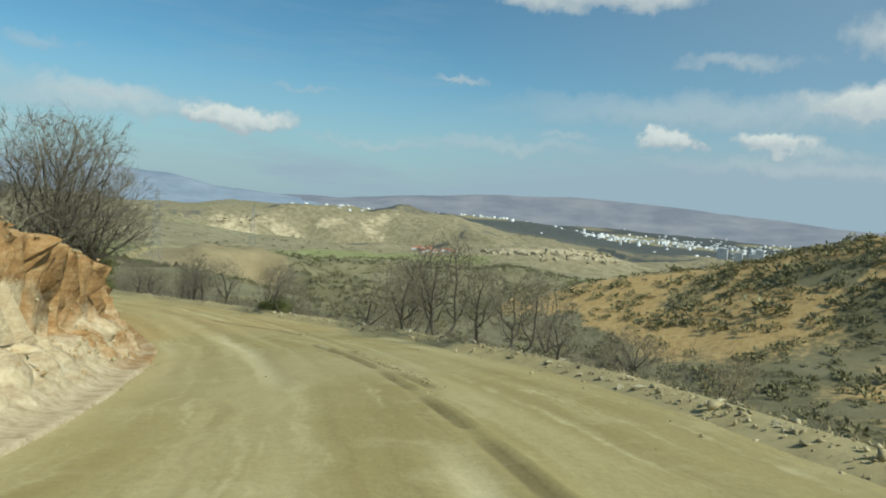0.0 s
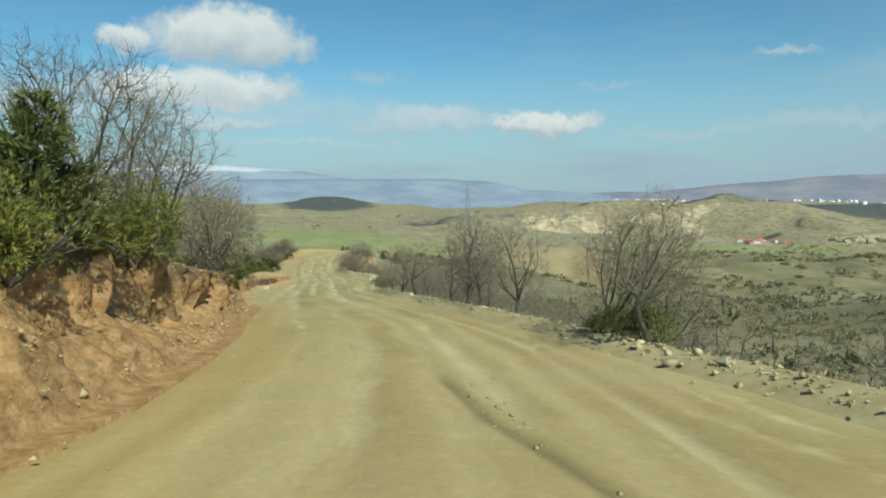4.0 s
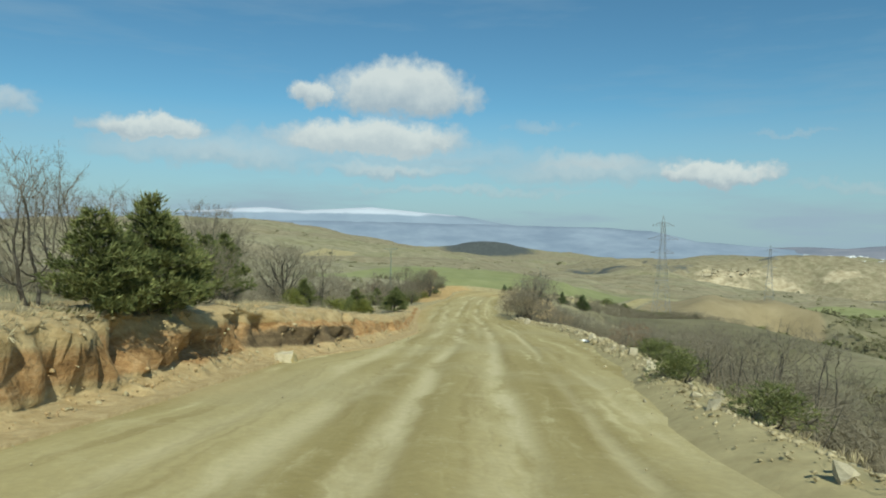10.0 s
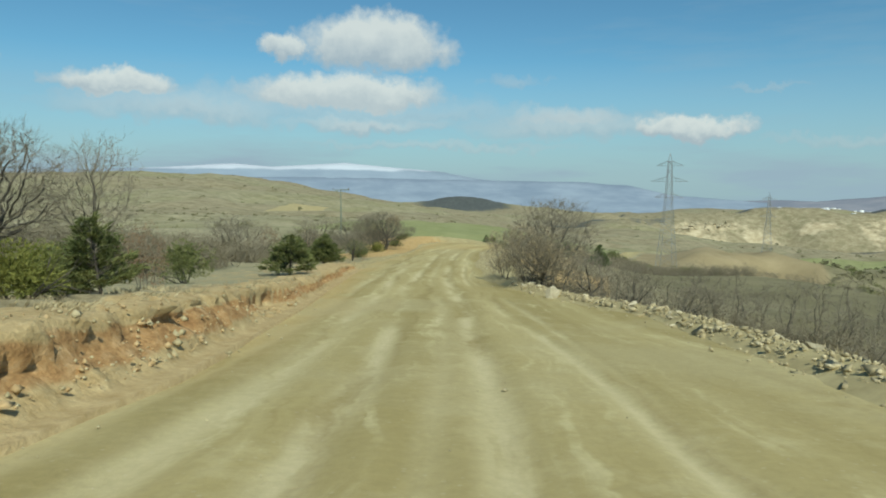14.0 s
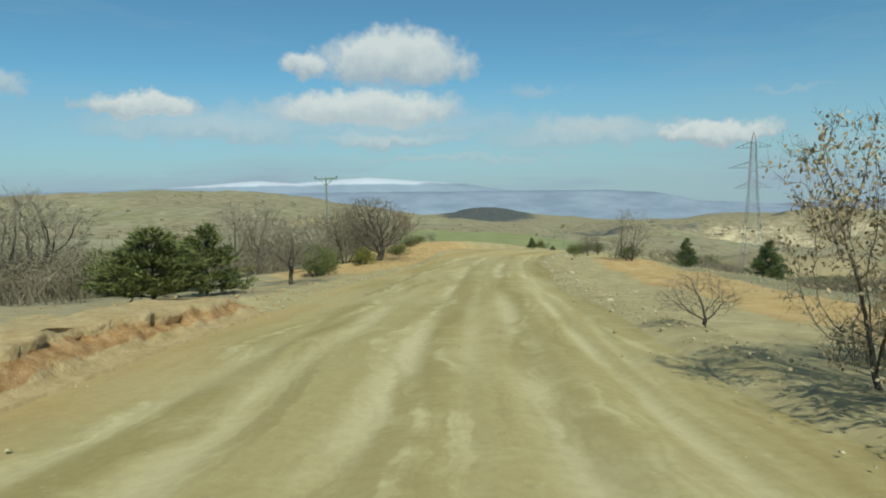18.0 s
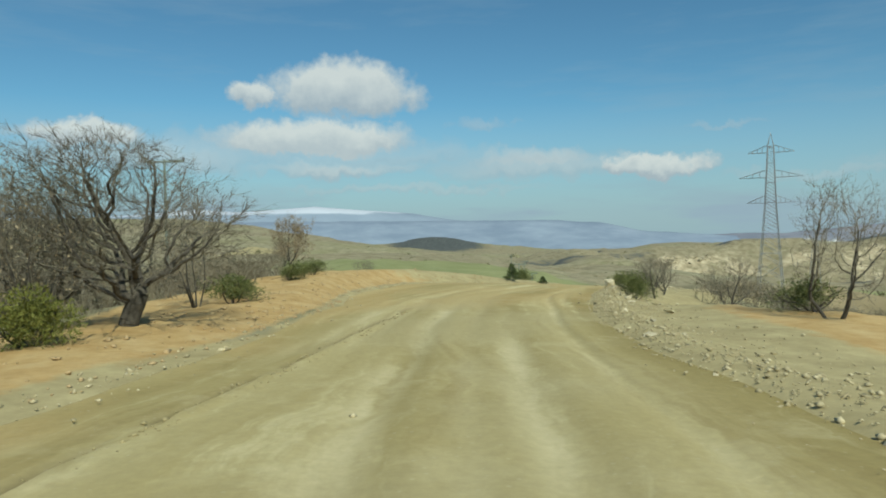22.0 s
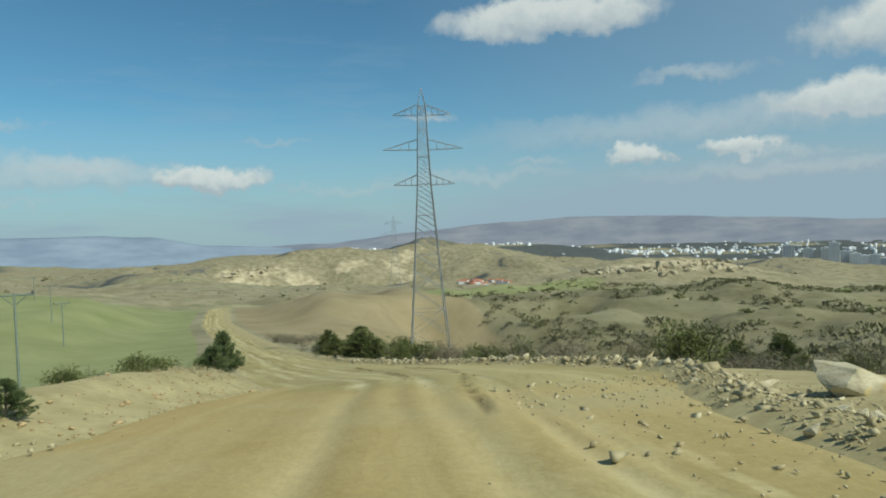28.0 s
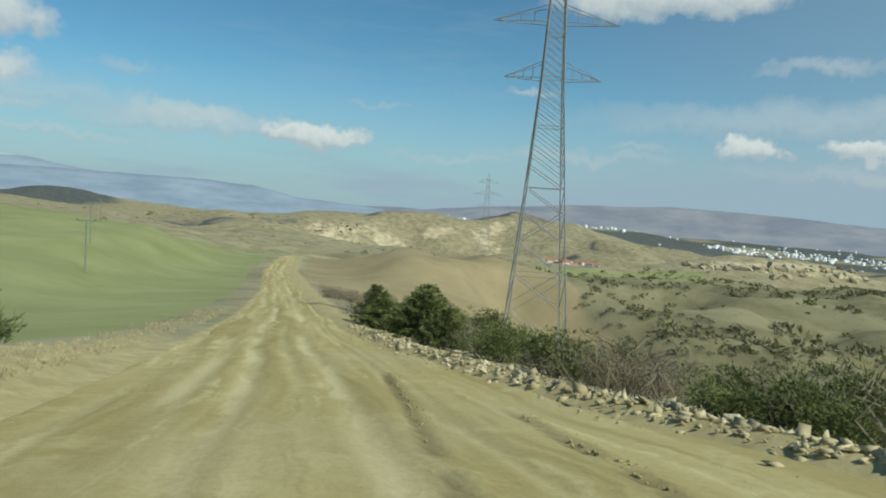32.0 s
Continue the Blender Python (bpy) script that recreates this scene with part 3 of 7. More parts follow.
def near_profile(s, u):
    """Height over the road's own level, beside it."""
    ul, ur = left_edge(s), right_edge(s)
    ur = ur + fbm(s, s * 0, 9, 3, 41) * 0.9
    hb, wb = np.interp(s, BANK_S, BANK_H), np.interp(s, BANK_S, BANK_W)
    # right: a rubble lip, then the drop
    d = u - ur
    flat = 0.4 + 8.0 * smooth(126, 133, s) * (1 - smooth(160, 172, s)) + 3.0 * smooth(172, 182, s) * (1 - 0.9 * smooth(198, 206, s))
    steep = np.interp(s, [0, 30, 60, 100, 125, 150, 175, 200, 225, 260], [0.62, 0.6, 0.6, 0.5, 0.42, 0.35, 0.3, 0.36, 0.22, 0.1])
    lip = 0.22 * np.exp(-((d - 0.5) / 0.5) ** 2) * (1 - 0.6 * smooth(128, 134, s) * (1 - smooth(165, 172, s)))
    fall = np.maximum(d - 0.9 - flat, 0)
    right = lip - steep * fall * (1 - 0.012 * np.minimum(fall, 30)) - 0.03 * np.clip(d, 0, flat)
    # left: the cut bank and what lies on top of it
    e = ul - u
    top = hb * smooth(0, 1, np.clip(e / wb, 0, 1))
    back = np.maximum(e - wb, 0)
    rise = np.interp(s, [-10, 30, 55, 70, 85, 110, 125, 150, 170, 190, 210, 240], [0.14, 0.12, 0.12, 0.13, 0.09, -0.03, -0.02, -0.03, -0.03, -0.1, -0.1, -0.05])
    flat_l = np.interp(s, [0, 45, 65, 90, 115, 135, 150, 165, 185, 200, 230], [14, 11, 6, 4.5, 5, 3.2, 3.0, 4.0, 4.0, 5, 10])
    drop = np.interp(s, [0, 45, 65, 100, 125, 150, 185, 205, 230], [0.0, 0.05, 0.12, 0.2, 0.3, 0.38, 0.3, 0.2, 0.05])
    shelf = np.interp(s, [0, 45, 65, 95, 118, 130, 150, 170, 185, 205, 230], [0.0, 0.03, 0.0, -0.08, -0.08, -0.02, 0.07, 0.2, 0.28, 0.2, 0.05])
    left = top + rise * np.minimum(back, flat_l) - shelf * np.clip(back - flat_l, 0, 13) - drop * np.maximum(back - flat_l - 13, 0)
    room = smooth(-0.1, 0.5, e) * (1 - smooth(wb + 0.5, wb + 1.1, e)) * (1 - smooth(134, 137, s)) * smooth(-32, -30, s)
    left = left * (1 - room) + room * (0.12 * top - 0.25)
    h = np.where(d > 0, right, np.where(e > 0, left, 0.0))
    inside = (d <= 0) & (e <= 0)
    return np.where(inside, -0.16 * smooth(0, 0.7, np.minimum(-d, -e)), h), inside


def ground_height(x, y):
    x, y = np.atleast_1d(np.asarray(x, float)), np.atleast_1d(np.asarray(y, float))
    z = far_height(x, y)
    near = (x > -120) & (x < 230) & (y > -150) & (y < 560)
    if near.any():
        s, u, zr = road_frame(x[near], y[near])
        h, inside = near_profile(s, u)
        rough = fbm(x[near], y[near], 5, 4, 5) * 0.5 * smooth(1.0, 4, np.maximum(u - right_edge(s), left_edge(s) - u))
        rough = rough + fbm(x[near], y[near], 0.9, 2, 15) * 0.12 * smooth(0.2, 1.5, np.maximum(u - right_edge(s), left_edge(s) - u))
        reach = np.interp(s, [-40, 0, 120, 200, 240, 300], [60, 50, 48, 44, 40, 34])
        w = smooth(0.28, 1.0, np.abs(u) / reach)
        # beyond the mapped ends of the road the land takes over
        w = np.maximum(w, smooth(440, 480, s))
        z[near] = (zr + h + rough) * (1 - w) + z[near] * w
    return z


def stand_at(x, y):
    """Height on which a plant stands: the ground, or the bank's brink where the bank covers it."""
    s, u, zr = road_frame(x, y)
    e, hb, wb = left_edge(s[0]) - u[0], np.interp(s[0], BANK_S, BANK_H), np.interp(s[0], BANK_S, BANK_W)
    g = ground_at(x, y)
    return max(g, float(zr[0] + 0.9 * hb * smooth(0.3, 0.9, e / wb))) if 0 < e < wb + 1.2 and -28 < s[0] < 136 else g


def ground_at(x, y):
    return float(ground_height(np.array([x]), np.array([y]))[0])


def on_road(s, u, lift=0.0):
    """A place by distance along the road and to its right, standing on the ground."""
    i = np.interp(s, ALONG, np.arange(len(ALONG)))
    x, y = np.interp(i, np.arange(len(ROAD)), ROAD[:, 0]), np.interp(i, np.arange(len(ROAD)), ROAD[:, 1])
    wx, wy = np.interp(i, np.arange(len(WAY)), WAY[:, 0]), np.interp(i, np.arange(len(WAY)), WAY[:, 1])
    px, py = float(x + wy * u), float(y - wx * u)
    return px, py, ground_at(px, py) + lift

# ---------------------------------------------------------------- the land itself
def part(name, bm, mat, parent=None, label=""):
    """Links a bmesh as one mesh object, under a thing or a part."""
    me = bpy.data.meshes.new(name)
    bm.to_mesh(me)
    bm.free()
    return mesh_object(name, me, mat, parent, label)


def mesh_object(name, me, mat, parent=None, label=""):
    if mat is not None:
        me.materials.append(mat)
    ob = new(name, me)
    if parent is not None:
        ob.parent = parent
    if label:
        tagged(ob, label)
    return ob


def mesh_from(name, verts, faces):
    """A mesh from arrays of corners and quads or triangles."""
    verts, faces = np.asarray(verts, np.float32), np.asarray(faces, np.int32)
    me = bpy.data.meshes.new(name)
    k = faces.shape[1]
    me.vertices.add(len(verts))
    me.vertices.foreach_set("co", verts.ravel())
    me.loops.add(faces.size)
    me.loops.foreach_set("vertex_index", faces.ravel())
    me.polygons.add(len(faces))
    me.polygons.foreach_set("loop_start", np.arange(0, faces.size, k, dtype=np.int32))
    me.update(calc_edges=True)
    me.validate()
    return me


def smooth_shaded(me):
    me.polygons.foreach_set("use_smooth", np.ones(len(me.polygons), bool))


def value(me, name, data):
    a = me.attributes.new(name, "FLOAT", "POINT")
    a.data.foreach_set("value", np.asarray(data, np.float32))


def grid_faces(rows, cols):
    i = np.arange(rows * cols).reshape(rows, cols)
    return np.stack([i[:-1, :-1], i[:-1, 1:], i[1:, 1:], i[1:, :-1]], -1).reshape(-1, 4)


def spaced(fine_from, fine_to, step, low, high, grow=1.07, near=450, mid=1500):
    """Grid lines, even in the middle and wider apart outwards; the hills ahead stay fine."""
    lines = list(np.arange(fine_from, fine_to, step))
    d, v = step, lines[-1]
    while v < high:
        d = min(d * grow, 6.5 if v < near else 13 if v < mid else 60)
        v += d
        lines.append(v)
    d, v = step, lines[0]
    while v > low:
        d = min(d * grow, 60)
        v -= d
        lines.insert(0, v)
    return np.array(lines)


gx = spaced(-17, 30, 0.5, -2600, 4700, 1.045, 420, 1150)
gy = spaced(-46, 205, 0.7, -900, 4700, 1.03, 600, 1600)
GX, GY = np.meshgrid(gx, gy)
px, py = GX.ravel(), GY.ravel()
pz = ground_height(px, py)
ground_me = mesh_from("ground", np.stack([px, py, pz], 1), grid_faces(len(gy), len(gx)))
smooth_shaded(ground_me)

# land use
WORKS = (488.0, 1225.0)
rs, ru, _ = road_frame(px, py)
rr = np.hypot(px, py - 120)
beyond_l, beyond_r = left_edge(rs) - ru, ru - right_edge(rs)
mapped = (rs > -35) & (rs < 470) & (np.abs(ru) < 130)
field_line = np.interp(rs, [200, 207, 215, 240, 300, 400], [11, 7.5, 3.6, 2.0, 1.6, 1.6])
wheat = smooth(0, 3, beyond_l - field_line) * smooth(205, 225, rs) * (1 - smooth(150, 175, beyond_l)) * (1 - smooth(430, 470, rs)) * mapped
wheat = np.maximum(wheat, 0.6 * bump(px, py, -10, 520, 120, 60) * (rr > 250))
wheat = np.maximum(wheat, 1.2 * bump(px, py, 330, 560, 110, 26, -12))
wheat = np.maximum(wheat, 0.8 * bump(px, py, 420, 300, 70, 30, -35))
plough = smooth(2.0, 5.0, beyond_r) * smooth(275, 300, rs) * (1 - smooth(60, 85, beyond_r)) * (1 - smooth(430, 460, rs)) * mapped
plough = np.maximum(plough, 0.8 * bump(px, py, 250, 480, 90, 22, -10))
# the term at (165, 1180) paints a hill's shaded flank dark
wood_and_shade = 1.2 * bump(px, py, 10, 2480, 130, 200) + 0.7 * bump(px, py, 165, 1180, 60, 130) * (0.5 + hash_noise(px / 42, py / 42, 101)) + 0.9 * bump(px, py, 440, 640, 60, 26, -30) + bump(px, py, -420, 3000, 300, 200)
wood_and_shade = wood_and_shade + 0.75 * (px > 1100) * smooth(1500, 2200, rr) * smooth(0.42, 0.6, hash_noise(px / 260, py / 500, 77)) * (py < 1.1 * px + 600)
rock = 0.85 * bump(px, py, 592, 520, 105, 22, -20) + 0.75 * bump(px, py, 455, 1305, 50, 26, -20) + 0.62 * bump(px, py, 640, 1270, 60, 24) + 0.6 * bump(px, py, 830, 1190, 60, 24)
rock = rock + 0.7 * bump(px, py, 300, 1150, 25, 30) + 0.45 * bump(px, py, 950, 1120, 120, 30) + 0.45 * smooth(0.62, 0.8, hash_noise(px / 90, py / 60, 5)) * ((rr > 1000) & (rr < 1700) & (px > 200))
fall_y, fall_x = np.gradient(pz.reshape(GX.shape), gy, gx)
steepness = np.hypot(fall_x, fall_y).ravel()
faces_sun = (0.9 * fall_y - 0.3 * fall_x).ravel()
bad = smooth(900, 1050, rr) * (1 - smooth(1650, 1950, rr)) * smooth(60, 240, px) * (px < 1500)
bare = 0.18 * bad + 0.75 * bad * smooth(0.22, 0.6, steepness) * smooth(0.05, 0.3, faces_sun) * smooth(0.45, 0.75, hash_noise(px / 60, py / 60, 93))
# slopes turned from the sun are painted dark as shade, besides random scrub patches
shade_and_scrub = bad * (smooth(0.0, 0.2, -faces_sun) * 0.75 + 0.55 * smooth(0.5, 0.7, hash_noise(px / 120, py / 90, 94)) * (1 - smooth(0.3, 0.5, steepness)))
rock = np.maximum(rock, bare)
tawny = np.clip(bad + 0.8 * smooth(300, 500, rr) * smooth(0.4, 0.65, hash_noise(px / 180, py / 120, 95)) + 0.6 * smooth(60, 110, rr) * (px > 20) * smooth(0.42, 0.65, hash_noise(px / 40, py / 40, 97)), 0, 1)
wood_and_shade = np.maximum(wood_and_shade, shade_and_scrub)
brushland = smooth(8, 16, beyond_r) * (px > 8) * (1 - smooth(330, 460, rr)) * (0.55 + 0.45 * smooth(0.3, 0.7, hash_noise(px / 26, py / 26, 99)))
grey = 1.1 * bump(px, py, WORKS[0], WORKS[1], 34, 16)
orange = smooth(-0.3, 1.0, beyond_l) * (1 - smooth(4.5, 8, beyond_l)) * (0.42 * smooth(104, 118, rs) + 0.58 * smooth(146, 158, rs)) * (1 - 0.6 * smooth(194, 202, rs)) * (1 - smooth(202, 212, rs)) * mapped
orange = np.maximum(orange, smooth(0.6, 1.6, beyond_l) * (1 - smooth(2.5, 5, beyond_l)) * 0.75 * (rs < 110) * (rs > -30) * mapped)
orange = np.maximum(orange, smooth(1.9, 3.0, beyond_r) * (1 - smooth(6.5, 8.5, beyond_r)) * smooth(122, 130, rs) * (1 - smooth(168, 176, rs)) * mapped)
spur = smooth(7.5, 13, pz + 5 * (hash_noise(px / 9, py / 9, 4) - 0.5)) * bump(px, py, 70, 24, 17, 22, 8) * 2.3 * (1 - 0.75 * smooth(0.55, 0.75, hash_noise(px / 7 + 3, py / 6, 9)))
spur = np.maximum(spur, 0.9 * bump(px, py, 48, -24, 9, 7) * smooth(0.3, 0.6, hash_noise(px / 4, py / 4, 8)))
orange = np.maximum(orange, spur)
verge = np.interp(rs, [0, 60, 120, 128, 165, 175, 190, 205, 240], [3.4, 3.4, 3.4, 3.6, 3.2, 4.0, 6.5, 2.4, 2.0])
soil = smooth(-1.0, 0.0, beyond_r) * (1 - smooth(0.6, 1.5, beyond_r / verge)) * mapped
soil = np.maximum(soil, smooth(-1.0, 0.0, beyond_l) * (1 - smooth(0.5, 1.5, beyond_l)) * (1 - 0.8 * smooth(150, 165, rs)) * mapped)
soil = np.maximum(soil, 0.95 * smooth(-0.5, 0.5, beyond_l) * (1 - smooth(3.0, 6.0, beyond_l)) * smooth(178, 190, rs) * (1 - smooth(222, 240, rs)) * mapped)
soil = np.maximum(soil, 0.9 * (np.abs(px + 172) < 22) * (np.abs(py - 765) < 60))
soil = np.maximum(soil, (1 - smooth(-0.2, 0.6, np.maximum(beyond_l, beyond_r))) * mapped)
soil = np.maximum(soil, 0.7 * smooth(-0.5, 0.5, beyond_l) * (1 - smooth(1.6, 3, beyond_l)) * smooth(196, 206, rs) * (1 - smooth(230, 245, rs)) * mapped)
for name, data in (("wheat", wheat), ("plough", plough), ("wood_and_shade", wood_and_shade), ("rock", rock), ("tawny", tawny), ("brushland", brushland), ("orange", orange), ("soil", soil), ("grey", grey)):
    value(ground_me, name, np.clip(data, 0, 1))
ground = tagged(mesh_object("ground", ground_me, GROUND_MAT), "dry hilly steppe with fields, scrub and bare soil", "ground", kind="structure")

# the road: a graded strip with wheel ruts, a little above the sheet
ra = np.arange(-34, 462, 0.35)
lanes = np.linspace(-0.06, 1.06, 104)
ri = np.interp(ra, ALONG, np.arange(len(ALONG)))
rx, ry, rz = (np.interp(ri, np.arange(len(ROAD)), ROAD[:, k]) for k in range(3))
wx, wy = (np.interp(ri, np.arange(len(WAY)), WAY[:, k]) for k in range(2))
el, er = left_edge(ra) + fbm(ra, ra * 0, 4, 3, 61) * 0.7, right_edge(ra) + fbm(ra, ra * 0, 9, 3, 41) * 0.9 + 0.1
U = el[:, None] + (er - el)[:, None] * lanes[None]
SS = np.repeat(ra[:, None], len(lanes), 1)
weave = fbm(SS, SS * 0, 22, 2, 81) * 1.0
ruts = np.zeros(U.shape)
for off, deep, wide, seed in ((-0.85, 0.05, 0.28, 1), (0.85, 0.05, 0.28, 2), (-1.9, 0.04, 0.32, 3), (2.0, 0.045, 0.14, 4), (2.35, 0.03, 0.12, 5), (-2.9, 0.03, 0.25, 6), (0.15, 0.02, 0.2, 7)):
    here = off + weave + fbm(SS, SS * 0, 9, 2, 90 + seed) * 0.5
    keep = smooth(0.18, 0.5, hash_noise(SS / 9, SS * 0, 33 + seed))
    ruts += deep * keep * np.exp(-(((U - here) / wide) ** 2)) - 0.4 * deep * keep * np.exp(-(((U - here - wide * 1.7) / wide) ** 2))
# narrow tyre cuts with a crumbled ridge beside them: distance along, distance to the right
CUTS = [
    [(1, 1.75), (6.3, 1.35), (9.4, 1.28), (15.2, 1.36), (20, 1.25)], [(11, 1.75), (13, 1.66), (16, 1.68), (18, 1.8)], [(24, 1.85), (26, 1.71), (28.9, 1.19), (30.4, 0.8), (33, 0.5)],
    [(196, 1.5), (200, 1.68), (202, 1.75), (212.5, 3.07), (220, 3.4)], [(206, 0.5), (215, 1.32), (226, 2.29)], [(139, -3.4), (152, -3.14), (156, -2.65), (166, -1.9)],
]
cut = np.zeros(U.shape)
for line in CUTS:
    cs, cu = np.array(line).T
    here = np.interp(SS, cs, cu) + fbm(SS, SS * 0, 1.6, 2, 66) * 0.10
    on = smooth(cs[0] - 1, cs[0] + 0.5, SS) * (1 - smooth(cs[-1] - 0.5, cs[-1] + 1, SS)) * smooth(0.12, 0.4, hash_noise(SS / 0.8, SS * 0, 19))
    cut = np.maximum(cut, on * np.exp(-(((U - here) / 0.085) ** 2)))
    ruts = ruts + on * ((0.05 - 0.03 * (cs[0] == 24)) * np.exp(-(((U - here) / 0.085) ** 2)) - (0.05 - 0.03 * (cs[0] == 24)) * np.exp(-(((U - here - 0.17) / 0.08) ** 2)))
edge_in = np.minimum(lanes, 1 - lanes)
crown = 0.05 * smooth(0, 0.4, edge_in) - 0.22 * (1 - smooth(-0.06, 0.02, edge_in))
Z = rz[:, None] + crown[None] - ruts + fbm(SS, U, 3.0, 2, 55) * 0.05
road_me = mesh_from("road", np.stack([rx[:, None] + wy[:, None] * U, ry[:, None] - wx[:, None] * U, Z], -1).reshape(-1, 3), grid_faces(len(ra), len(lanes))[:, ::-1])
smooth_shaded(road_me)
value(road_me, "tracks", np.clip(ruts.ravel() / 0.05, 0, 1) * (1 - cut.ravel()))
# mask for the shade painted into the cuts
value(road_me, "cut_shade", cut.ravel())
tan = 0.55 * smooth(20, 28, SS) * (1 - smooth(52, 64, SS)) + 0.45 * (1 - smooth(0, 2.2, U - el[:, None])) + 0.3 * smooth(95, 110, SS) * (1 - smooth(150, 170, SS)) * (U < -1)
tan = tan + 0.15 * smooth(330, 360, SS) + 0.62 * smooth(160, 170, SS) * (1 - smooth(200, 214, SS))
value(road_me, "tan", np.clip(tan, 0, 1).ravel())
uvs = road_me.uv_layers.new(name="UVMap")
flat = np.stack([U, SS], -1).reshape(-1, 2).astype(np.float32)
idx = np.empty(len(road_me.loops), np.int32)
road_me.loops.foreach_get("vertex_index", idx)
uvs.data.foreach_set("uv", flat[idx].ravel())
road = tagged(mesh_object("road", road_me, ROAD_MAT), "graded olive-tan dirt road with pale wheel tracks", "dirt road", kind="structure")

# ---------------------------------------------------------------- the cut bank on the left of the road
def blocks(x, y, size, seed):
    """Irregular cells: a random value for each cell and the distance to its middle."""
    x, y = np.asarray(x, float) / size, np.asarray(y, float) / size
    xi, yi = np.floor(x), np.floor(y)
    best, val = np.full(x.shape, 9.0), np.zeros(x.shape)
    for i in (-1, 0, 1):
        for j in (-1, 0, 1):
            cx, cy = xi + i, yi + j
            jx, jy, jv = hash_noise(cx, cy, seed), hash_noise(cx, cy, seed + 1), hash_noise(cx, cy, seed + 2)
            d = (cx + 0.15 + 0.7 * jx - x) ** 2 + (cy + 0.15 + 0.7 * jy - y) ** 2
            val, best = np.where(d < best, jv, val), np.minimum(d, best)
    return val, np.sqrt(best)


bs = np.arange(-28, 137.5, 0.13)
v = np.linspace(-0.12, 1.0, 44)
hb, wb = np.interp(bs, BANK_S, BANK_H), np.interp(bs, BANK_S, BANK_W)
ul = left_edge(bs)
E_ = (wb + 1.3)[:, None] * v[None]
BS = np.repeat(bs[:, None], len(v), 1)
w_ = np.clip(E_ / wb[:, None], 0, 1)
# a sloping apron of fallen earth, then a steep broken face under the turf
calm = 0.4 + 0.6 * smooth(14, 30, BS)
apron = 0.30 + 0.9 * calm * fbm(BS, BS * 0, 6, 3, 113)
apron = np.clip(apron - 0.10 * smooth(62, 66, BS) * (1 - smooth(86, 92, BS)) + 0.12 * smooth(88, 96, BS), 0.05, 0.82)
cliff_at = np.clip(0.52 + 0.8 * calm * fbm(BS, BS * 0, 4, 3, 117), 0.25, 0.78)
top_slope = 0.30 * smooth(60, 66, BS) * (1 - smooth(90, 96, BS))
rise_b = apron * smooth(0, 1, np.clip(w_ / cliff_at, 0, 1)) + (0.92 - top_slope - apron) * smooth(cliff_at - 0.03, cliff_at + 0.10, w_) + (0.08 + top_slope) * smooth(0.5, 1, w_)
face = smooth(0.03, 0.2, w_) * (1 - smooth(0.9, 1.05, w_))
steep_b = smooth(cliff_at - 0.25, cliff_at - 0.05, w_) * (1 - smooth(cliff_at + 0.1, cliff_at + 0.4, w_))
up = hb[:, None] * rise_b
big_v, big_d = blocks(BS + 0.2 * up, up * 1.3, 0.75, 301)
sml_v, sml_d = blocks(BS, up * 1.5 + 0.3 * BS, 0.28, 311)
chew = (big_v - 0.5) * 0.34 - 0.12 * big_d + (sml_v - 0.5) * 0.24 - 0.10 * sml_d + fbm(BS, up * 2, 3.0, 3, 101) * 0.45 + fbm(BS, up * 2, 0.7, 3, 103) * 0.35
hollow = smooth(0.10, 0.24, fbm(BS, up * 1.6, 1.5, 3, 121)) * steep_b
chew = chew + ((big_v - 0.5) * 0.08 + (sml_v - 0.5) * 0.20 - 0.10 * sml_d) * (1 - smooth(18, 30, BS))
chew = chew * (1 - 0.1 * smooth(88, 96, BS)) + 0.35 * fbm(BS, up * 1.6, 0.42, 3, 105)
push = face * (chew * (0.35 + 0.65 * steep_b) - 0.45 * hollow) * np.clip(hb[:, None] / 1.5, 0.25, 1.0)
hgt = up + 0.05 + fbm(BS, E_, 0.8, 3, 109) * 0.20 * np.clip(rise_b * 3, 0.15, 1) + (sml_v - 0.5) * 0.10 * face * (1 - steep_b)
fade = smooth(-28, -26, bs) * (1 - smooth(134, 137.5, bs))
hgt = hgt * fade[:, None] - 0.3 * (1 - fade[:, None]) - 0.35 * (v < -0.1)[None] - 0.4 * (v > 0.99)[None]
UB = ul[:, None] - E_ + push
bi = np.interp(bs, ALONG, np.arange(len(ALONG)))
bx, by, bz = (np.interp(bi, np.arange(len(ROAD)), ROAD[:, k]) for k in range(3))
bwx, bwy = (np.interp(bi, np.arange(len(WAY)), WAY[:, k]) for k in range(2))
slope_up = np.interp(bs, [-10, 30, 55, 70, 85, 110, 125], [0.14, 0.12, 0.12, 0.13, 0.09, -0.03, -0.02])[:, None] * np.maximum(E_ - wb[:, None], 0)
BZ = bz[:, None] + hgt + slope_up
bank_me = mesh_from("earth_bank", np.stack([bx[:, None] + bwy[:, None] * UB, by[:, None] - bwx[:, None] * UB, BZ], -1).reshape(-1, 3), grid_faces(len(bs), len(v)))
pale = (0.85 * (1 - smooth(10, 16, BS)) + 0.42 * smooth(10, 16, BS) * (1 - smooth(22, 30, BS))) * (1 - smooth(0.55, 0.85, rise_b)) + 0.22 * smooth(56, 62, BS) * (1 - smooth(84, 92, BS)) * (1 - smooth(0.3, 0.9, rise_b)) + 0.12 * (1 - smooth(0.0, 0.35, rise_b))
value(bank_me, "pale", np.clip(pale, 0, 1).ravel())
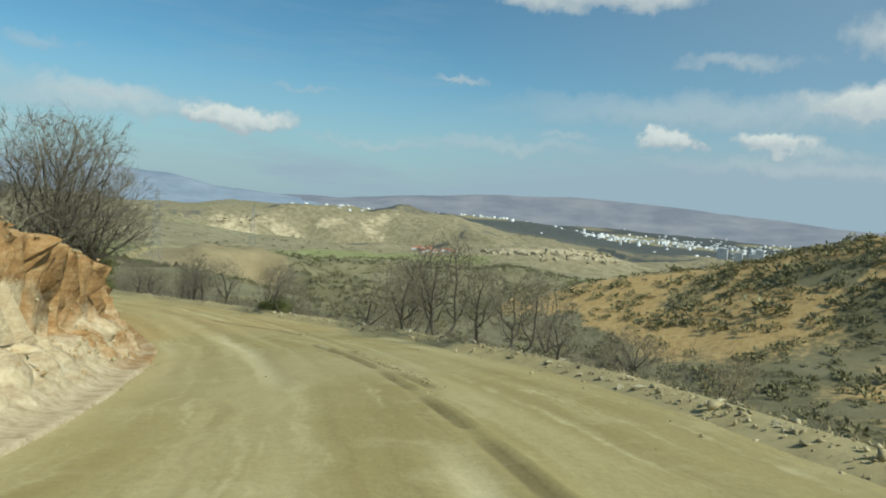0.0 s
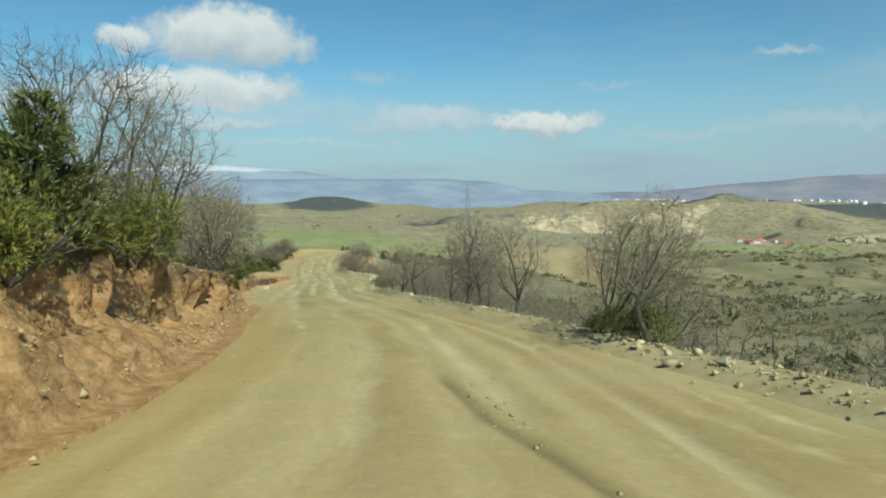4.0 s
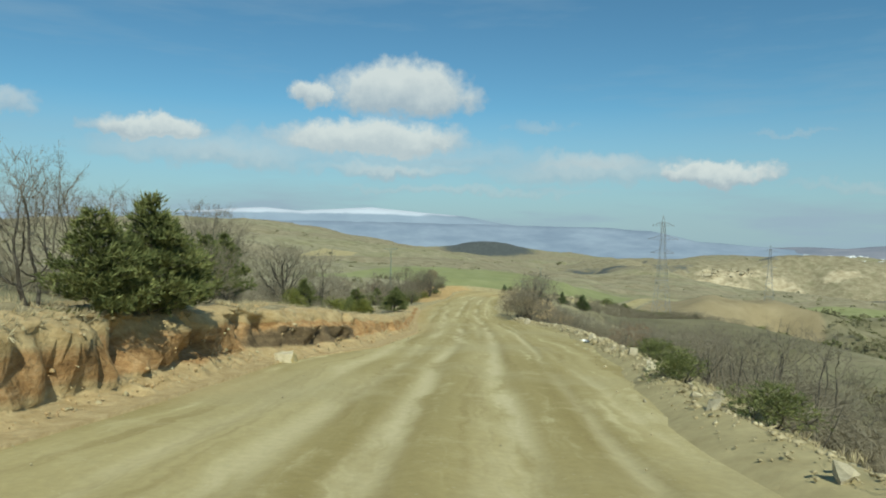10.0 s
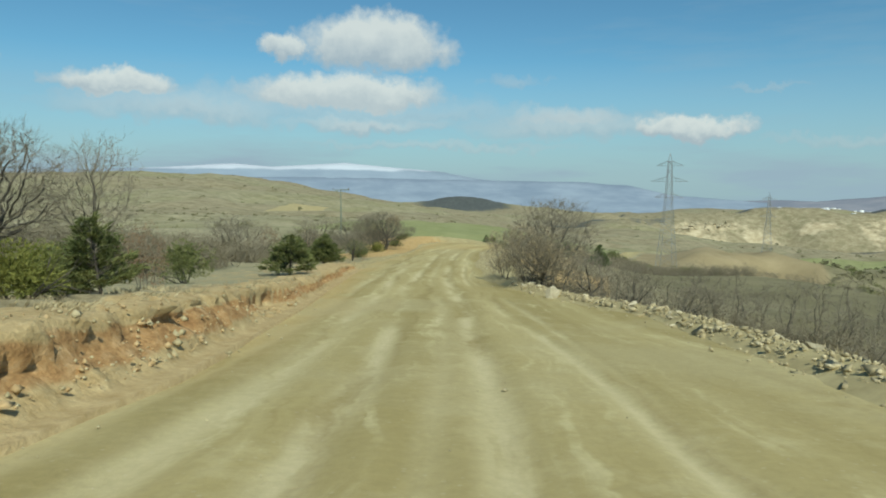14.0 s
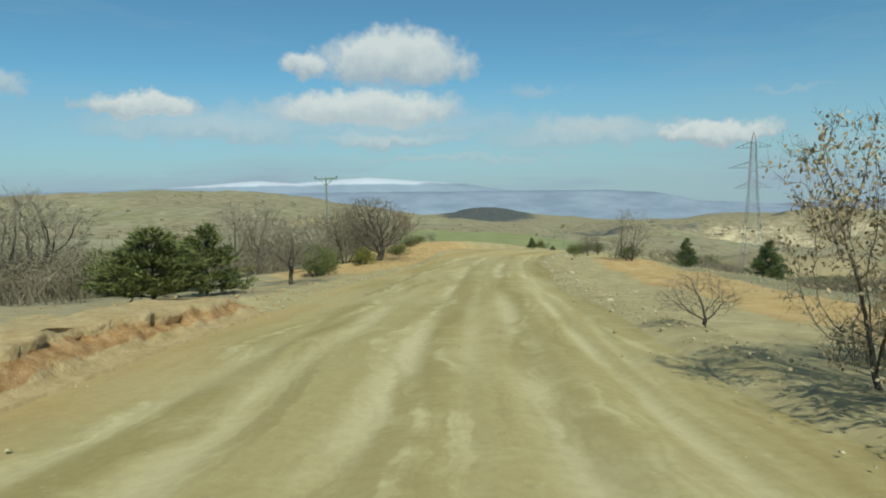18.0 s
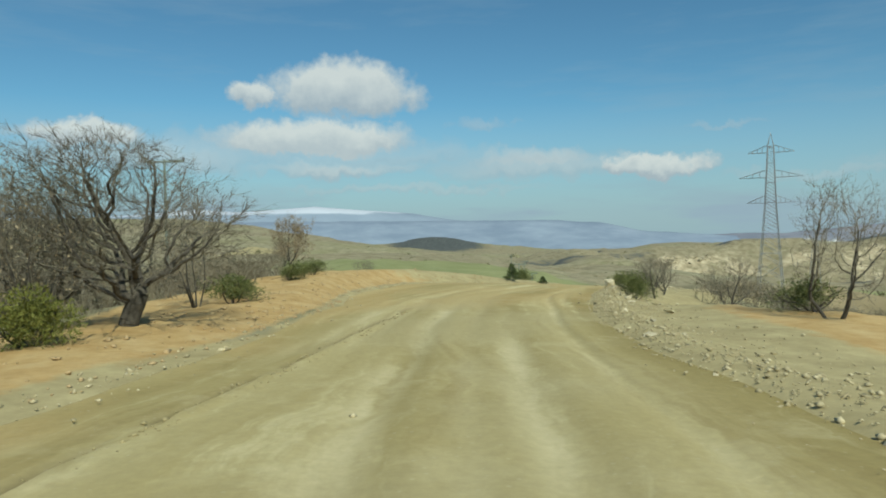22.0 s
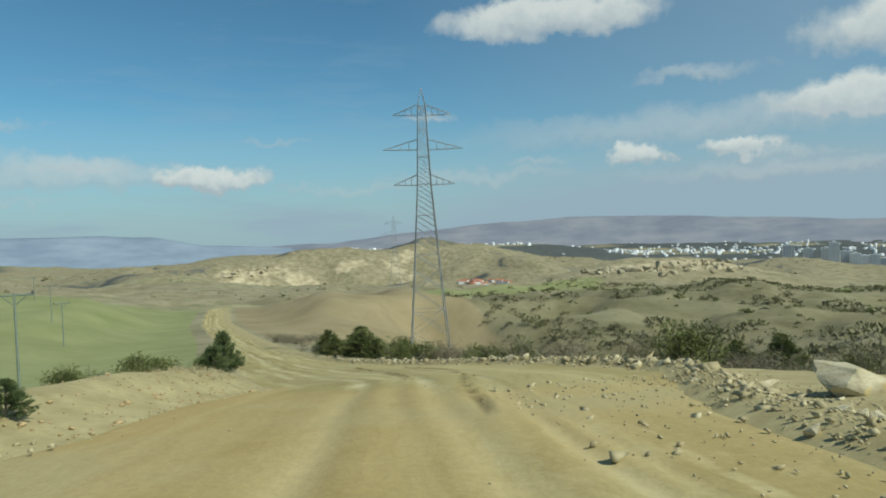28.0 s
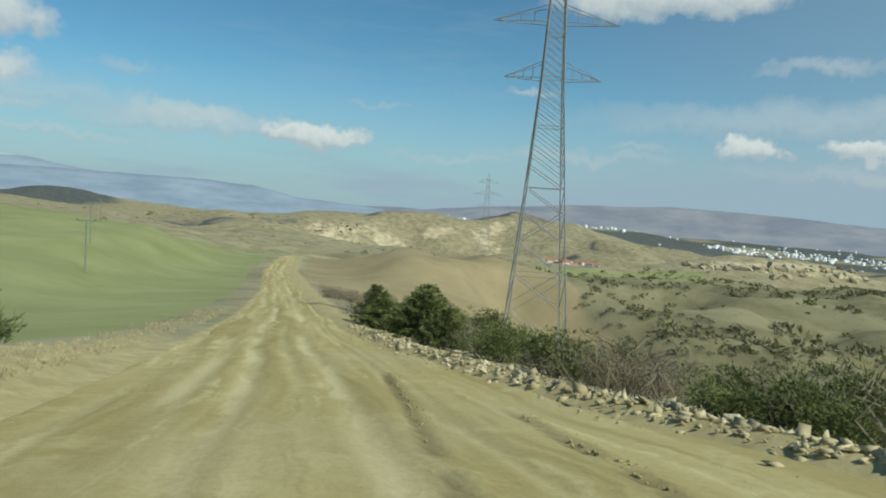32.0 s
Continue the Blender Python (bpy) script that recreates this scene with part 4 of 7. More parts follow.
# first term: dark soil below the turf; second: the steep face, darker low down
value(bank_me, "dark_band", np.clip(smooth(0.45, 0.8, rise_b) * (1 - smooth(0.95, 1.0, rise_b)) * smooth(18, 30, BS) * (0.35 + 0.30 * (BS < 56)) + (0.45 + 0.6 * smooth(79, 82, BS)) * steep_b * (1 - smooth(0.5, 0.72, rise_b)) * smooth(52, 60, BS) * (1 - smooth(86, 91, BS)), 0, 1).ravel())
value(bank_me, "sand", np.clip(0.8 * smooth(50, 60, BS) * smooth(0.6, 0.8, rise_b) + 0.75 * smooth(52, 60, BS) * (1 - smooth(0.1, 0.4, rise_b)) + 0.15 * smooth(88, 94, BS), 0, 1).ravel())
value(bank_me, "turf", np.clip(smooth(0.0, 0.9, E_ - wb[:, None] - 0.1) * (1 - 0.5 * smooth(96, 112, BS)), 0, 1).ravel())
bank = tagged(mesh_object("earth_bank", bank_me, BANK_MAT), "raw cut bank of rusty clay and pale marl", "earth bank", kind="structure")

# ---------------------------------------------------------------- far ranges
def mountain_range(name, radius, bearings, heights, foot, mat, rough, seed, label):
    """A range along an arc: crest heights in degrees by bearing, with folded flanks."""
    az = np.arange(bearings[0], bearings[-1] + 0.01, 0.25)
    el = np.interp(az, bearings, heights) + fbm(az, az * 0, 5, 5, seed) * rough
    depth = np.linspace(0, 1, 9)
    rows = []
    for k in depth:
        r = radius - 700 * (1 - k) + 130 * fbm(az, az * 0 + k * 3, 3, 3, seed + 5) * (1 - k)
        top = radius * np.tan(np.radians(el)) + 6
        z = foot + (top - foot) * np.clip(k + 0.25 * fbm(az, az * 0 + k * 2, 2.5, 3, seed + 9) * 4 * k * (1 - k), 0, 1)
        rows.append(np.stack([r * np.sin(np.radians(az)), 120 + r * np.cos(np.radians(az)), z], 1))
    back = rows[-1] * np.array([1.02, 1.02, 1]) + np.array([0, 0, -120])
    rows.append(back)
    me = mesh_from(name, np.concatenate(rows), grid_faces(len(rows), len(az))[:, ::-1])
    smooth_shaded(me)
    return tagged(mesh_object(name, me, mat), label, "mountains", kind="structure")


# blue-grey distance haze is part of these tones
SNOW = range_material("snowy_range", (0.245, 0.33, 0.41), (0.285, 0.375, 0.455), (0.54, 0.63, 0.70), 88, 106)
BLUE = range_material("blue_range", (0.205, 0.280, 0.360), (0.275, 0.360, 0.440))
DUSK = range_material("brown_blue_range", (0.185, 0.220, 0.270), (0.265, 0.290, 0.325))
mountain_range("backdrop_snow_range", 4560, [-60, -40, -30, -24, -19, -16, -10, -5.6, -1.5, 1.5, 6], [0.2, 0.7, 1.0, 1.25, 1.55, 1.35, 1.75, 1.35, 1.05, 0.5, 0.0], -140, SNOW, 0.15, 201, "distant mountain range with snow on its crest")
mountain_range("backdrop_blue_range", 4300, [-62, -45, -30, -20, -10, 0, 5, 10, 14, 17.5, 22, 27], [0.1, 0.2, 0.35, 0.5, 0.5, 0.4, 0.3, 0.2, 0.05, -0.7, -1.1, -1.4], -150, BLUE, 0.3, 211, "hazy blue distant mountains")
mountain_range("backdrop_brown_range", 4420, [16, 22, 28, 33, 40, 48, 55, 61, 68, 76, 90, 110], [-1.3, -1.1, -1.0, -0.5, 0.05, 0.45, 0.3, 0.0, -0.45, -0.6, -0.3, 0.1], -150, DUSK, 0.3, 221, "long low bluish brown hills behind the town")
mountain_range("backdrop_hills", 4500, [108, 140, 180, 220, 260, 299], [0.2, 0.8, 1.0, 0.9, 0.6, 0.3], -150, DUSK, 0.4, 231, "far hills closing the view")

# ---------------------------------------------------------------- where the trees and bushes stand: x, y, height, width
BIG_1 = [
    (-7.8, -17.1, 4.7, 4.6), (-6.5, -14.2, 3.9, 3.8), (-9.7, 120.4, 4.1, 5.6), (2.6, 82.8, 4.8, 5.0), (-20.9, 69.0, 7.1, 6.6), (-16.0, 69.2, 4.8, 5.4),
    (-18.6, 100.2, 3.8, 5.8),
]
BARE_1 = [
    (-8.3, -17.9, 3.5, 2.6), (-6.8, 2.3, 5.1, 3.9), (-5.9, 3.7, 5.4, 4.0), (-5.8, -4.5, 3.6, 3.5), (-6.4, 12.3, 4.0, 4.0), (-7.8, 18.9, 4.7, 3.5),
    (-12.5, 29.4, 5.0, 3.7), (-13.6, 33.4, 4.6, 3.4), (-7.2, 20.4, 5.2, 3.9), (-9.8, 37.5, 2.8, 2.2), (-8.8, 39.3, 2.0, 1.8), (-13.1, 34.8, 4.1, 3.1),
    (-14.8, 43.0, 3.5, 2.7), (-13.4, 70.4, 4.8, 3.6), (-10.4, 103.4, 2.8, 3.4), (-9.1, 33.4, 2.8, 2.1), (-14.5, 125.5, 3.8, 3.5), (-12.3, 120.0, 4.0, 3.2),
    (-15.1, 113.3, 4.1, 3.2), (-16.7, 114.8, 4.4, 3.3), (-20.6, 184.5, 3.9, 4.0), (-22.6, 185.9, 2.6, 3.0),
]
BARE_2 = [
    (-13.2, 201.6, 3.0, 3.5), (4.8, -17.9, 4.0, 3.0), (6.4, -13.9, 3.8, 2.9), (3.1, -24.9, 2.7, 2.3), (2.5, -27.2, 1.4, 1.4), (1.9, -29.9, 1.2, 1.7),
    (5.1, -15.8, 3.8, 2.9), (5.6, -23.5, 3.8, 2.8), (3.5, -20.6, 3.8, 2.9), (3.1, -23.1, 3.0, 2.2), (4.2, -3.5, 2.8, 2.4), (4.4, 4.5, 3.5, 2.8),
    (3.9, -5.5, 2.9, 2.1), (3.0, 18.9, 3.3, 2.5), (4.1, 12.1, 3.3, 2.5), (4.0, 10.5, 4.2, 3.1), (3.9, 8.1, 2.8, 2.1), (2.5, 21.7, 2.9, 2.2),
    (2.5, 26.9, 1.7, 1.8), (2.7, 23.7, 3.2, 2.4), (3.5, 38.5, 1.4, 1.7), (2.0, 78.7, 2.7, 3.8),
]
BARE_3 = [
    (3.4, 75.5, 2.2, 2.4), (4.3, 72.1, 1.9, 2.2), (4.6, 67.7, 1.0, 2.0), (0.7, 89.8, 1.1, 1.5), (6.4, 122.3, 3.5, 2.6), (5.2, 131.8, 1.9, 1.9),
    (6.5, 128.3, 2.3, 2.4), (6.3, 134.0, 1.7, 1.8), (30.2, 182.6, 0.6, 1.8),
]
BRIGHT_1 = [
    (-5.4, -7.8, 1.2, 1.9), (-5.6, -5.0, 1.1, 2.2), (-5.5, -2.3, 1.8, 2.1), (-7.7, 25.2, 1.3, 1.4), (-10.2, 51.8, 1.1, 1.4), (-10.4, 63.4, 1.2, 2.0),
    (-9.9, 58.7, 1.0, 1.7), (-8.2, 59.2, 1.0, 1.6), (-10.6, 60.8, 1.0, 1.7), (-10.3, 118.0, 1.1, 1.6),
]
JUNIPER_1 = [
    (-5.8, -10.0, 1.8, 1.8), (-5.8, -6.1, 2.3, 2.0), (-7.2, 12.8, 1.3, 1.8), (-7.2, 17.6, 1.9, 2.0), (-6.6, 18.6, 2.0, 1.8), (-8.0, 35.7, 2.2, 2.1),
    (-7.8, 34.7, 2.4, 2.1), (-8.0, 33.6, 2.0, 2.0), (-8.8, 36.7, 1.6, 1.4), (-10.3, 42.9, 2.1, 1.9), (-10.3, 44.6, 2.3, 1.8), (-9.2, 78.8, 1.9, 3.0),
    (-11.0, 57.0, 1.8, 1.7), (-9.3, 63.5, 1.8, 1.9), (-9.7, 62.3, 1.2, 1.3), (-11.0, 71.7, 1.5, 2.0), (-10.8, 93.6, 1.8, 3.2), (-20.4, 95.0, 1.6, 3.4),
    (-14.9, 99.5, 1.6, 2.4), (-14.4, 102.2, 2.2, 2.0), (-11.9, 113.2, 1.4, 2.3), (-10.9, 109.3, 1.5, 2.6),
]
JUNIPER_2 = [
    (-11.1, 112.1, 1.1, 1.5), (-9.6, 128.1, 0.7, 1.5), (3.7, -3.8, 0.6, 1.3), (4.7, -3.9, 1.1, 1.5), (2.2, 31.8, 0.6, 1.3), (2.3, 36.2, 0.7, 1.5),
    (3.3, 41.4, 0.7, 1.5), (4.0, 45.4, 0.8, 1.5), (6.8, 124.0, 1.0, 2.2), (3.7, 129.4, 1.0, 1.2), (7.2, 139.4, 0.9, 1.6), (-9.6, 136.1, 0.9, 2.1),
    (-9.0, 138.0, 0.8, 1.8), (-9.2, 126.1, 0.9, 1.9), (4.8, 132.8, 0.7, 1.0), (6.2, 138.8, 0.8, 1.8), (5.0, 135.9, 0.6, 1.3), (7.6, 141.5, 0.6, 1.4),
    (9.4, 166.3, 0.7, 1.6), (9.3, 168.4, 1.1, 1.6), (6.9, 164.8, 0.7, 1.4), (3.7, 158.3, 1.4, 1.6),
]
JUNIPER_3 = [
    (30.8, 190.7, 2.4, 4.5), (30.5, 188.3, 1.8, 3.0), (34.4, 196.8, 2.9, 4.0), (28.9, 182.6, 1.2, 2.7), (31.2, 180.9, 1.2, 2.6), (22.8, 156.7, 1.6, 2.4),
    (39.1, 164.4, 2.5, 3.0), (42.1, 163.1, 3.1, 3.0), (13.7, 175.1, 1.1, 1.6), (32.8, 200.0, 2.5, 3.9), (29.8, 183.5, 1.5, 2.6), (28.5, 179.1, 1.4, 2.4),
    (28.6, 173.6, 1.2, 1.9), (28.0, 170.9, 0.9, 1.8), (27.4, 172.7, 0.8, 1.7), (30.9, 179.4, 0.6, 1.3), (28.4, 172.2, 1.4, 2.2), (32.3, 197.9, 1.8, 3.4),
    (-11.8, 99.0, 2.3, 2.7),
]
HALF_LEAFED_1 = [
    (-5.8, 8.2, 3.8, 3.2), (-5.9, 10.4, 3.9, 3.0), (-11.9, 120.6, 3.7, 2.8), (-10.9, 119.3, 3.2, 2.6), (-10.1, 125.6, 3.6, 1.8),
]
RUSTY_1 = [
    (-9.9, 66.7, 2.0, 1.2), (-17.4, 120.0, 3.4, 2.0), (-22.3, 120.8, 3.4, 2.6), (3.6, 46.8, 1.1, 1.4), (28.6, 177.0, 1.1, 1.6), (28.6, 175.3, 0.6, 2.0),
]
PALE_1 = [
    (0.8, -32.7, 0.9, 1.0), (1.5, 79.9, 2.5, 3.4), (1.7, 81.3, 3.0, 3.0), (2.5, 77.8, 2.2, 2.4), (0.7, 84.6, 2.7, 1.9),
]
BIG = BIG_1
BARE_4 = [
    (4.9, 16.2, 3.8, 2.8), (6.4, 18.5, 4.2, 3.2), (6.6, 22.2, 4.0, 3.2), (4.2, 24.6, 3.0, 2.6), (5.2, 28.2, 3.0, 2.8), (6.6, -0.8, 3.6, 3.0),
    (7.4, -9.6, 4.2, 3.4), (6.2, 32.0, 2.8, 2.8),
]
BARE = BARE_1 + BARE_2 + BARE_3 + BARE_4
BRIGHT = BRIGHT_1
JUNIPER = JUNIPER_1 + JUNIPER_2 + JUNIPER_3
HALF_LEAFED = HALF_LEAFED_1
RUSTY = RUSTY_1
PALE = PALE_1

# ---------------------------------------------------------------- trees and bushes
def tubes(segments, sides):
    """Tapered tubes along (p0, p1, r0, r1) segments, as arrays."""
    n = len(segments)
    p0 = np.array([s[0] for s in segments], float)
    p1 = np.array([s[1] for s in segments], float)
    r0 = np.array([s[2] for s in segments], float)[:, None]
    r1 = np.array([s[3] for s in segments], float)[:, None]
    d = p1 - p0
    d /= np.maximum(np.linalg.norm(d, axis=1), 1e-6)[:, None]
    ref = np.where(np.abs(d[:, 2:3]) > 0.9, [[1.0, 0, 0]], [[0, 0, 1.0]])
    a = np.cross(d, ref)
    a /= np.linalg.norm(a, axis=1)[:, None]
    b = np.cross(d, a)
    rings = []
    for p, r in ((p0, r0), (p1, r1)):
        for k in range(sides):
            t = 2 * math.pi * k / sides
            rings.append(p + r * (math.cos(t) * a + math.sin(t) * b))
    verts = np.stack(rings, 1).reshape(-1, 3)
    base = np.arange(n)[:, None] * 2 * sides
    faces = [np.concatenate([base + k, base + (k + 1) % sides, base + sides + (k + 1) % sides, base + sides + k], 1) for k in range(sides)]
    return verts, np.concatenate(faces)


def grow(rng, p, way, length, radius, level, most, out, twist=0.45, kids=(4, 6), up=0.06):
    """Adds a crooked branch and, at its nodes, its own branches."""
    steps = 5 if level < 2 else (3 if level < most else 2)
    q, w, r = np.array(p, float), np.array(way, float), radius
    nodes = []
    for k in range(steps):
        w = w + rng.normal(0, twist * (0.35 if level == 0 else 0.62), 3) + np.array([0, 0, up])
        w /= np.linalg.norm(w)
        n = q + w * length / steps
        r2 = max(r * (0.84 if level else 0.90), 0.0045)
        out[min(level, 2)].append((q.copy(), n.copy(), r, r2))
        nodes.append((n.copy(), w.copy(), r2))
        q, r = n, r2
    if level >= most:
        out[3].append((q.copy(), w.copy()))
        return
    count = rng.integers(*kids)
    for k in range(count):
        n, w, r2 = nodes[min(len(nodes) - 1, int(rng.integers(1 if level else 2, len(nodes))))] if k else nodes[-1]
        side = rng.normal(0, 1, 3)
        side -= side.dot(w) * w
        side /= np.linalg.norm(side)
        spread = rng.uniform(0.55, 1.25) if k else rng.uniform(0.1, 0.4)
        nw = w * math.cos(spread) + side * math.sin(spread)
        if level == 0:
            nw[2] = max(nw[2], 0.15)
        grow(rng, n, nw, length * rng.uniform(0.58, 0.86), r2 * rng.uniform(0.52, 0.75), level + 1, most, out, twist, kids, up)


def slivers(rng, segs):
    """Thin twigs as flat slips, one to a segment."""
    p, q = np.array([s[0] for s in segs]), np.array([s[1] for s in segs])
    r0, r1 = np.array([s[2] for s in segs])[:, None], np.array([s[3] for s in segs])[:, None]
    side = np.cross(q - p, rng.normal(0, 1, p.shape))
    side /= np.maximum(np.linalg.norm(side, axis=1), 1e-6)[:, None]
    return np.stack([p - side * r0, p + side * r0, q + side * r1, q - side * r1], 1).reshape(-1, 3), np.arange(4 * len(p)).reshape(-1, 4)


def leaf_quads(rng, tips, count, size, droop=0.1):
    """Small folded leaves scattered about the given points."""
    at = np.array(tips)[rng.integers(0, len(tips), count)] + rng.normal(0, droop, (count, 3))
    a = rng.normal(0, 1, (count, 3))
    a /= np.linalg.norm(a, axis=1)[:, None]
    b = np.cross(a, rng.normal(0, 1, (count, 3)))
    b /= np.linalg.norm(b, axis=1)[:, None]
    s = size * rng.uniform(0.6, 1.3, (count, 1))
    verts = np.stack([at - a * s, at + b * s * 0.55, at + a * s, at - b * s * 0.55], 1).reshape(-1, 3)
    return verts, np.arange(4 * count).reshape(-1, 4)


def merged(verts_list, faces_list):
    off, vs, fs = 0, [], []
    for v, f in zip(verts_list, faces_list):
        vs.append(v)
        fs.append(f + off)
        off += len(v)
    return np.concatenate(vs), np.concatenate(fs)


def proto(name):
    ob = new(name)
    ob.empty_display_size = 0.3
    return ob


def crown_points(rng, height, width, base, count, hollow=0.45):
    """Points through a domed crown, gathered in clumps with gaps between them."""
    low, high = base * height, height
    clumps = max(7, int(count / 60))
    d = rng.normal(0, 1, (clumps, 3))
    d /= np.linalg.norm(d, axis=1)[:, None]
    d = d * rng.uniform(hollow, 0.95, (clumps, 1))
    d[:, 2] = np.where(d[:, 2] < -0.5, -d[:, 2], d[:, 2])
    shift = np.array([rng.normal(0, 0.05) * width, rng.normal(0, 0.05) * width, low + (high - low) * 0.45])
    mid = d * np.array([width / 2, width / 2, (high - low) * 0.55])
    pick = rng.integers(0, clumps, count * 2)
    p = mid[pick] + rng.normal(0, 1, (len(pick), 3)) * np.array([width * 0.085, width * 0.085, (high - low) * 0.085]) * rng.uniform(0.6, 1.5, clumps)[pick, None] + shift
    fill = rng.normal(0, 1, (count // 3, 3))
    fill /= np.linalg.norm(fill, axis=1)[:, None]
    fill = fill * rng.uniform(0.2, 1, (len(fill), 1)) ** 0.5 * np.array([width / 2, width / 2, (high - low) * 0.55]) + shift
    p = np.concatenate([fill, p])
    return p[(p[:, 2] > low) & (p[:, 2] < high * 1.02)][:count]


def oak_frame(rng, height, width, base, count, stems, wild=0.20):
    """Grows stems towards the crown's points: nodes, their parents and their radii."""
    aim = crown_points(rng, height, width, base, count)
    step = 0.022 * height
    nodes, parent = [], []
    for k in range(stems):
        t = 6.28 * k / stems + rng.uniform(-0.5, 0.5)
        p = np.array([0.10 * math.cos(t), 0.10 * math.sin(t), -0.15]) if stems > 1 else np.array([0, 0, -0.15])
        lean = np.array([rng.normal(0, 0.07), rng.normal(0, 0.07), 1.0]) if stems == 1 else np.array([0.5 * math.cos(t), 0.5 * math.sin(t), 1.0])
        last = -1
        while p[2] < base * height * rng.uniform(0.75, 1.0):
            nodes.append(p.copy())
            parent.append(last)
            last = len(nodes) - 1
            lean = lean + rng.normal(0, 0.06, 3)
            p = p + lean / np.linalg.norm(lean) * step
        nodes.append(p.copy())
        parent.append(last)
    best = np.full(len(aim), 1e9)
    near = np.zeros(len(aim), int)
    fresh = list(range(len(nodes)))
    alive = np.ones(len(aim), bool)
    for turn in range(120):
        new_pos = np.array([nodes[i] for i in fresh])
        d = np.linalg.norm(aim[:, None] - new_pos[None], axis=2)
        j = d.argmin(1)
        dj = d[np.arange(len(aim)), j]
        closer = dj < best
        best[closer], near[closer] = dj[closer], np.array(fresh)[j[closer]]
        alive &= best > step * 1.4
        if not alive.any():
            break
        live = np.nonzero(alive)[0]
        at = np.array(nodes)
        v = aim[live] - at[near[live]]
        v /= np.linalg.norm(v, axis=1)[:, None]
        pull = np.zeros((len(nodes), 3))
        np.add.at(pull, near[live], v)
        fresh = []
        for i in np.unique(near[live]):
            w = pull[i] / max(np.linalg.norm(pull[i]), 1e-6)
            if parent[i] >= 0:
                along = at[i] - at[parent[i]]
                w = w + 0.55 * along / max(np.linalg.norm(along), 1e-6)
            w = w + rng.normal(0, wild, 3) + np.array([0, 0, 0.10])
            nodes.append(nodes[i] + w / np.linalg.norm(w) * step)
            parent.append(int(i))
            fresh.append(len(nodes) - 1)
        if len(nodes) > 6000 or not fresh:
            break
    nodes, parent = np.array(nodes), np.array(parent)
    load = np.zeros(len(nodes))
    kids = np.bincount(parent[parent >= 0], minlength=len(nodes))
    tip = 0.00125 * height
    for i in range(len(nodes) - 1, -1, -1):
        if kids[i] == 0:
            load[i] = tip**2.1
        if parent[i] >= 0:
            load[parent[i]] += load[i]
    return nodes, parent, load ** (1 / 2.1), kids


def sprays(rng, ends, centre, count, length, width):
    """Fine shoots at the ends of branches: bent slips with side twigs, reaching outwards and up."""
    at = np.repeat(np.array([e[0] for e in ends]), count, 0)
    w = np.repeat(np.array([e[1] for e in ends]), count, 0)
    out = at - centre
    out /= np.maximum(np.linalg.norm(out, axis=1), 1e-6)[:, None]

    def unit(v):
        return v / np.maximum(np.linalg.norm(v, axis=1), 1e-6)[:, None]

    quads = []

    def slip(p, q, w0, w1):
        side = unit(np.cross(q - p, rng.normal(0, 1, p.shape)))
        quads.append(np.stack([p - side * w0, p + side * w0, q + side * w1, q - side * w1], 1))

    w = unit(w + 0.5 * out + rng.normal(0, 0.45, w.shape) + np.array([0, 0, 0.15]))
    le = length * rng.uniform(0.45, 1.2, (len(w), 1))
    mid = at + w * le * 0.55
    w2 = unit(w + rng.normal(0, 0.25, w.shape) + np.array([0, 0, 0.2]))
    tip = mid + w2 * le * 0.5
    slip(at, mid, width, width * 0.75)
    slip(mid, tip, width * 0.75, width * 0.35)
    for base in (at + (mid - at) * rng.uniform(0.3, 1, (len(at), 1)), mid + (tip - mid) * rng.uniform(0, 0.7, (len(at), 1))):
        slip(base, base + unit(w + rng.normal(0, 0.75, w.shape)) * le * rng.uniform(0.25, 0.55, (len(at), 1)), width * 0.55, width * 0.3)
    verts = np.concatenate(quads).reshape(-1, 3)
    return verts, np.arange(len(verts)).reshape(-1, 4)


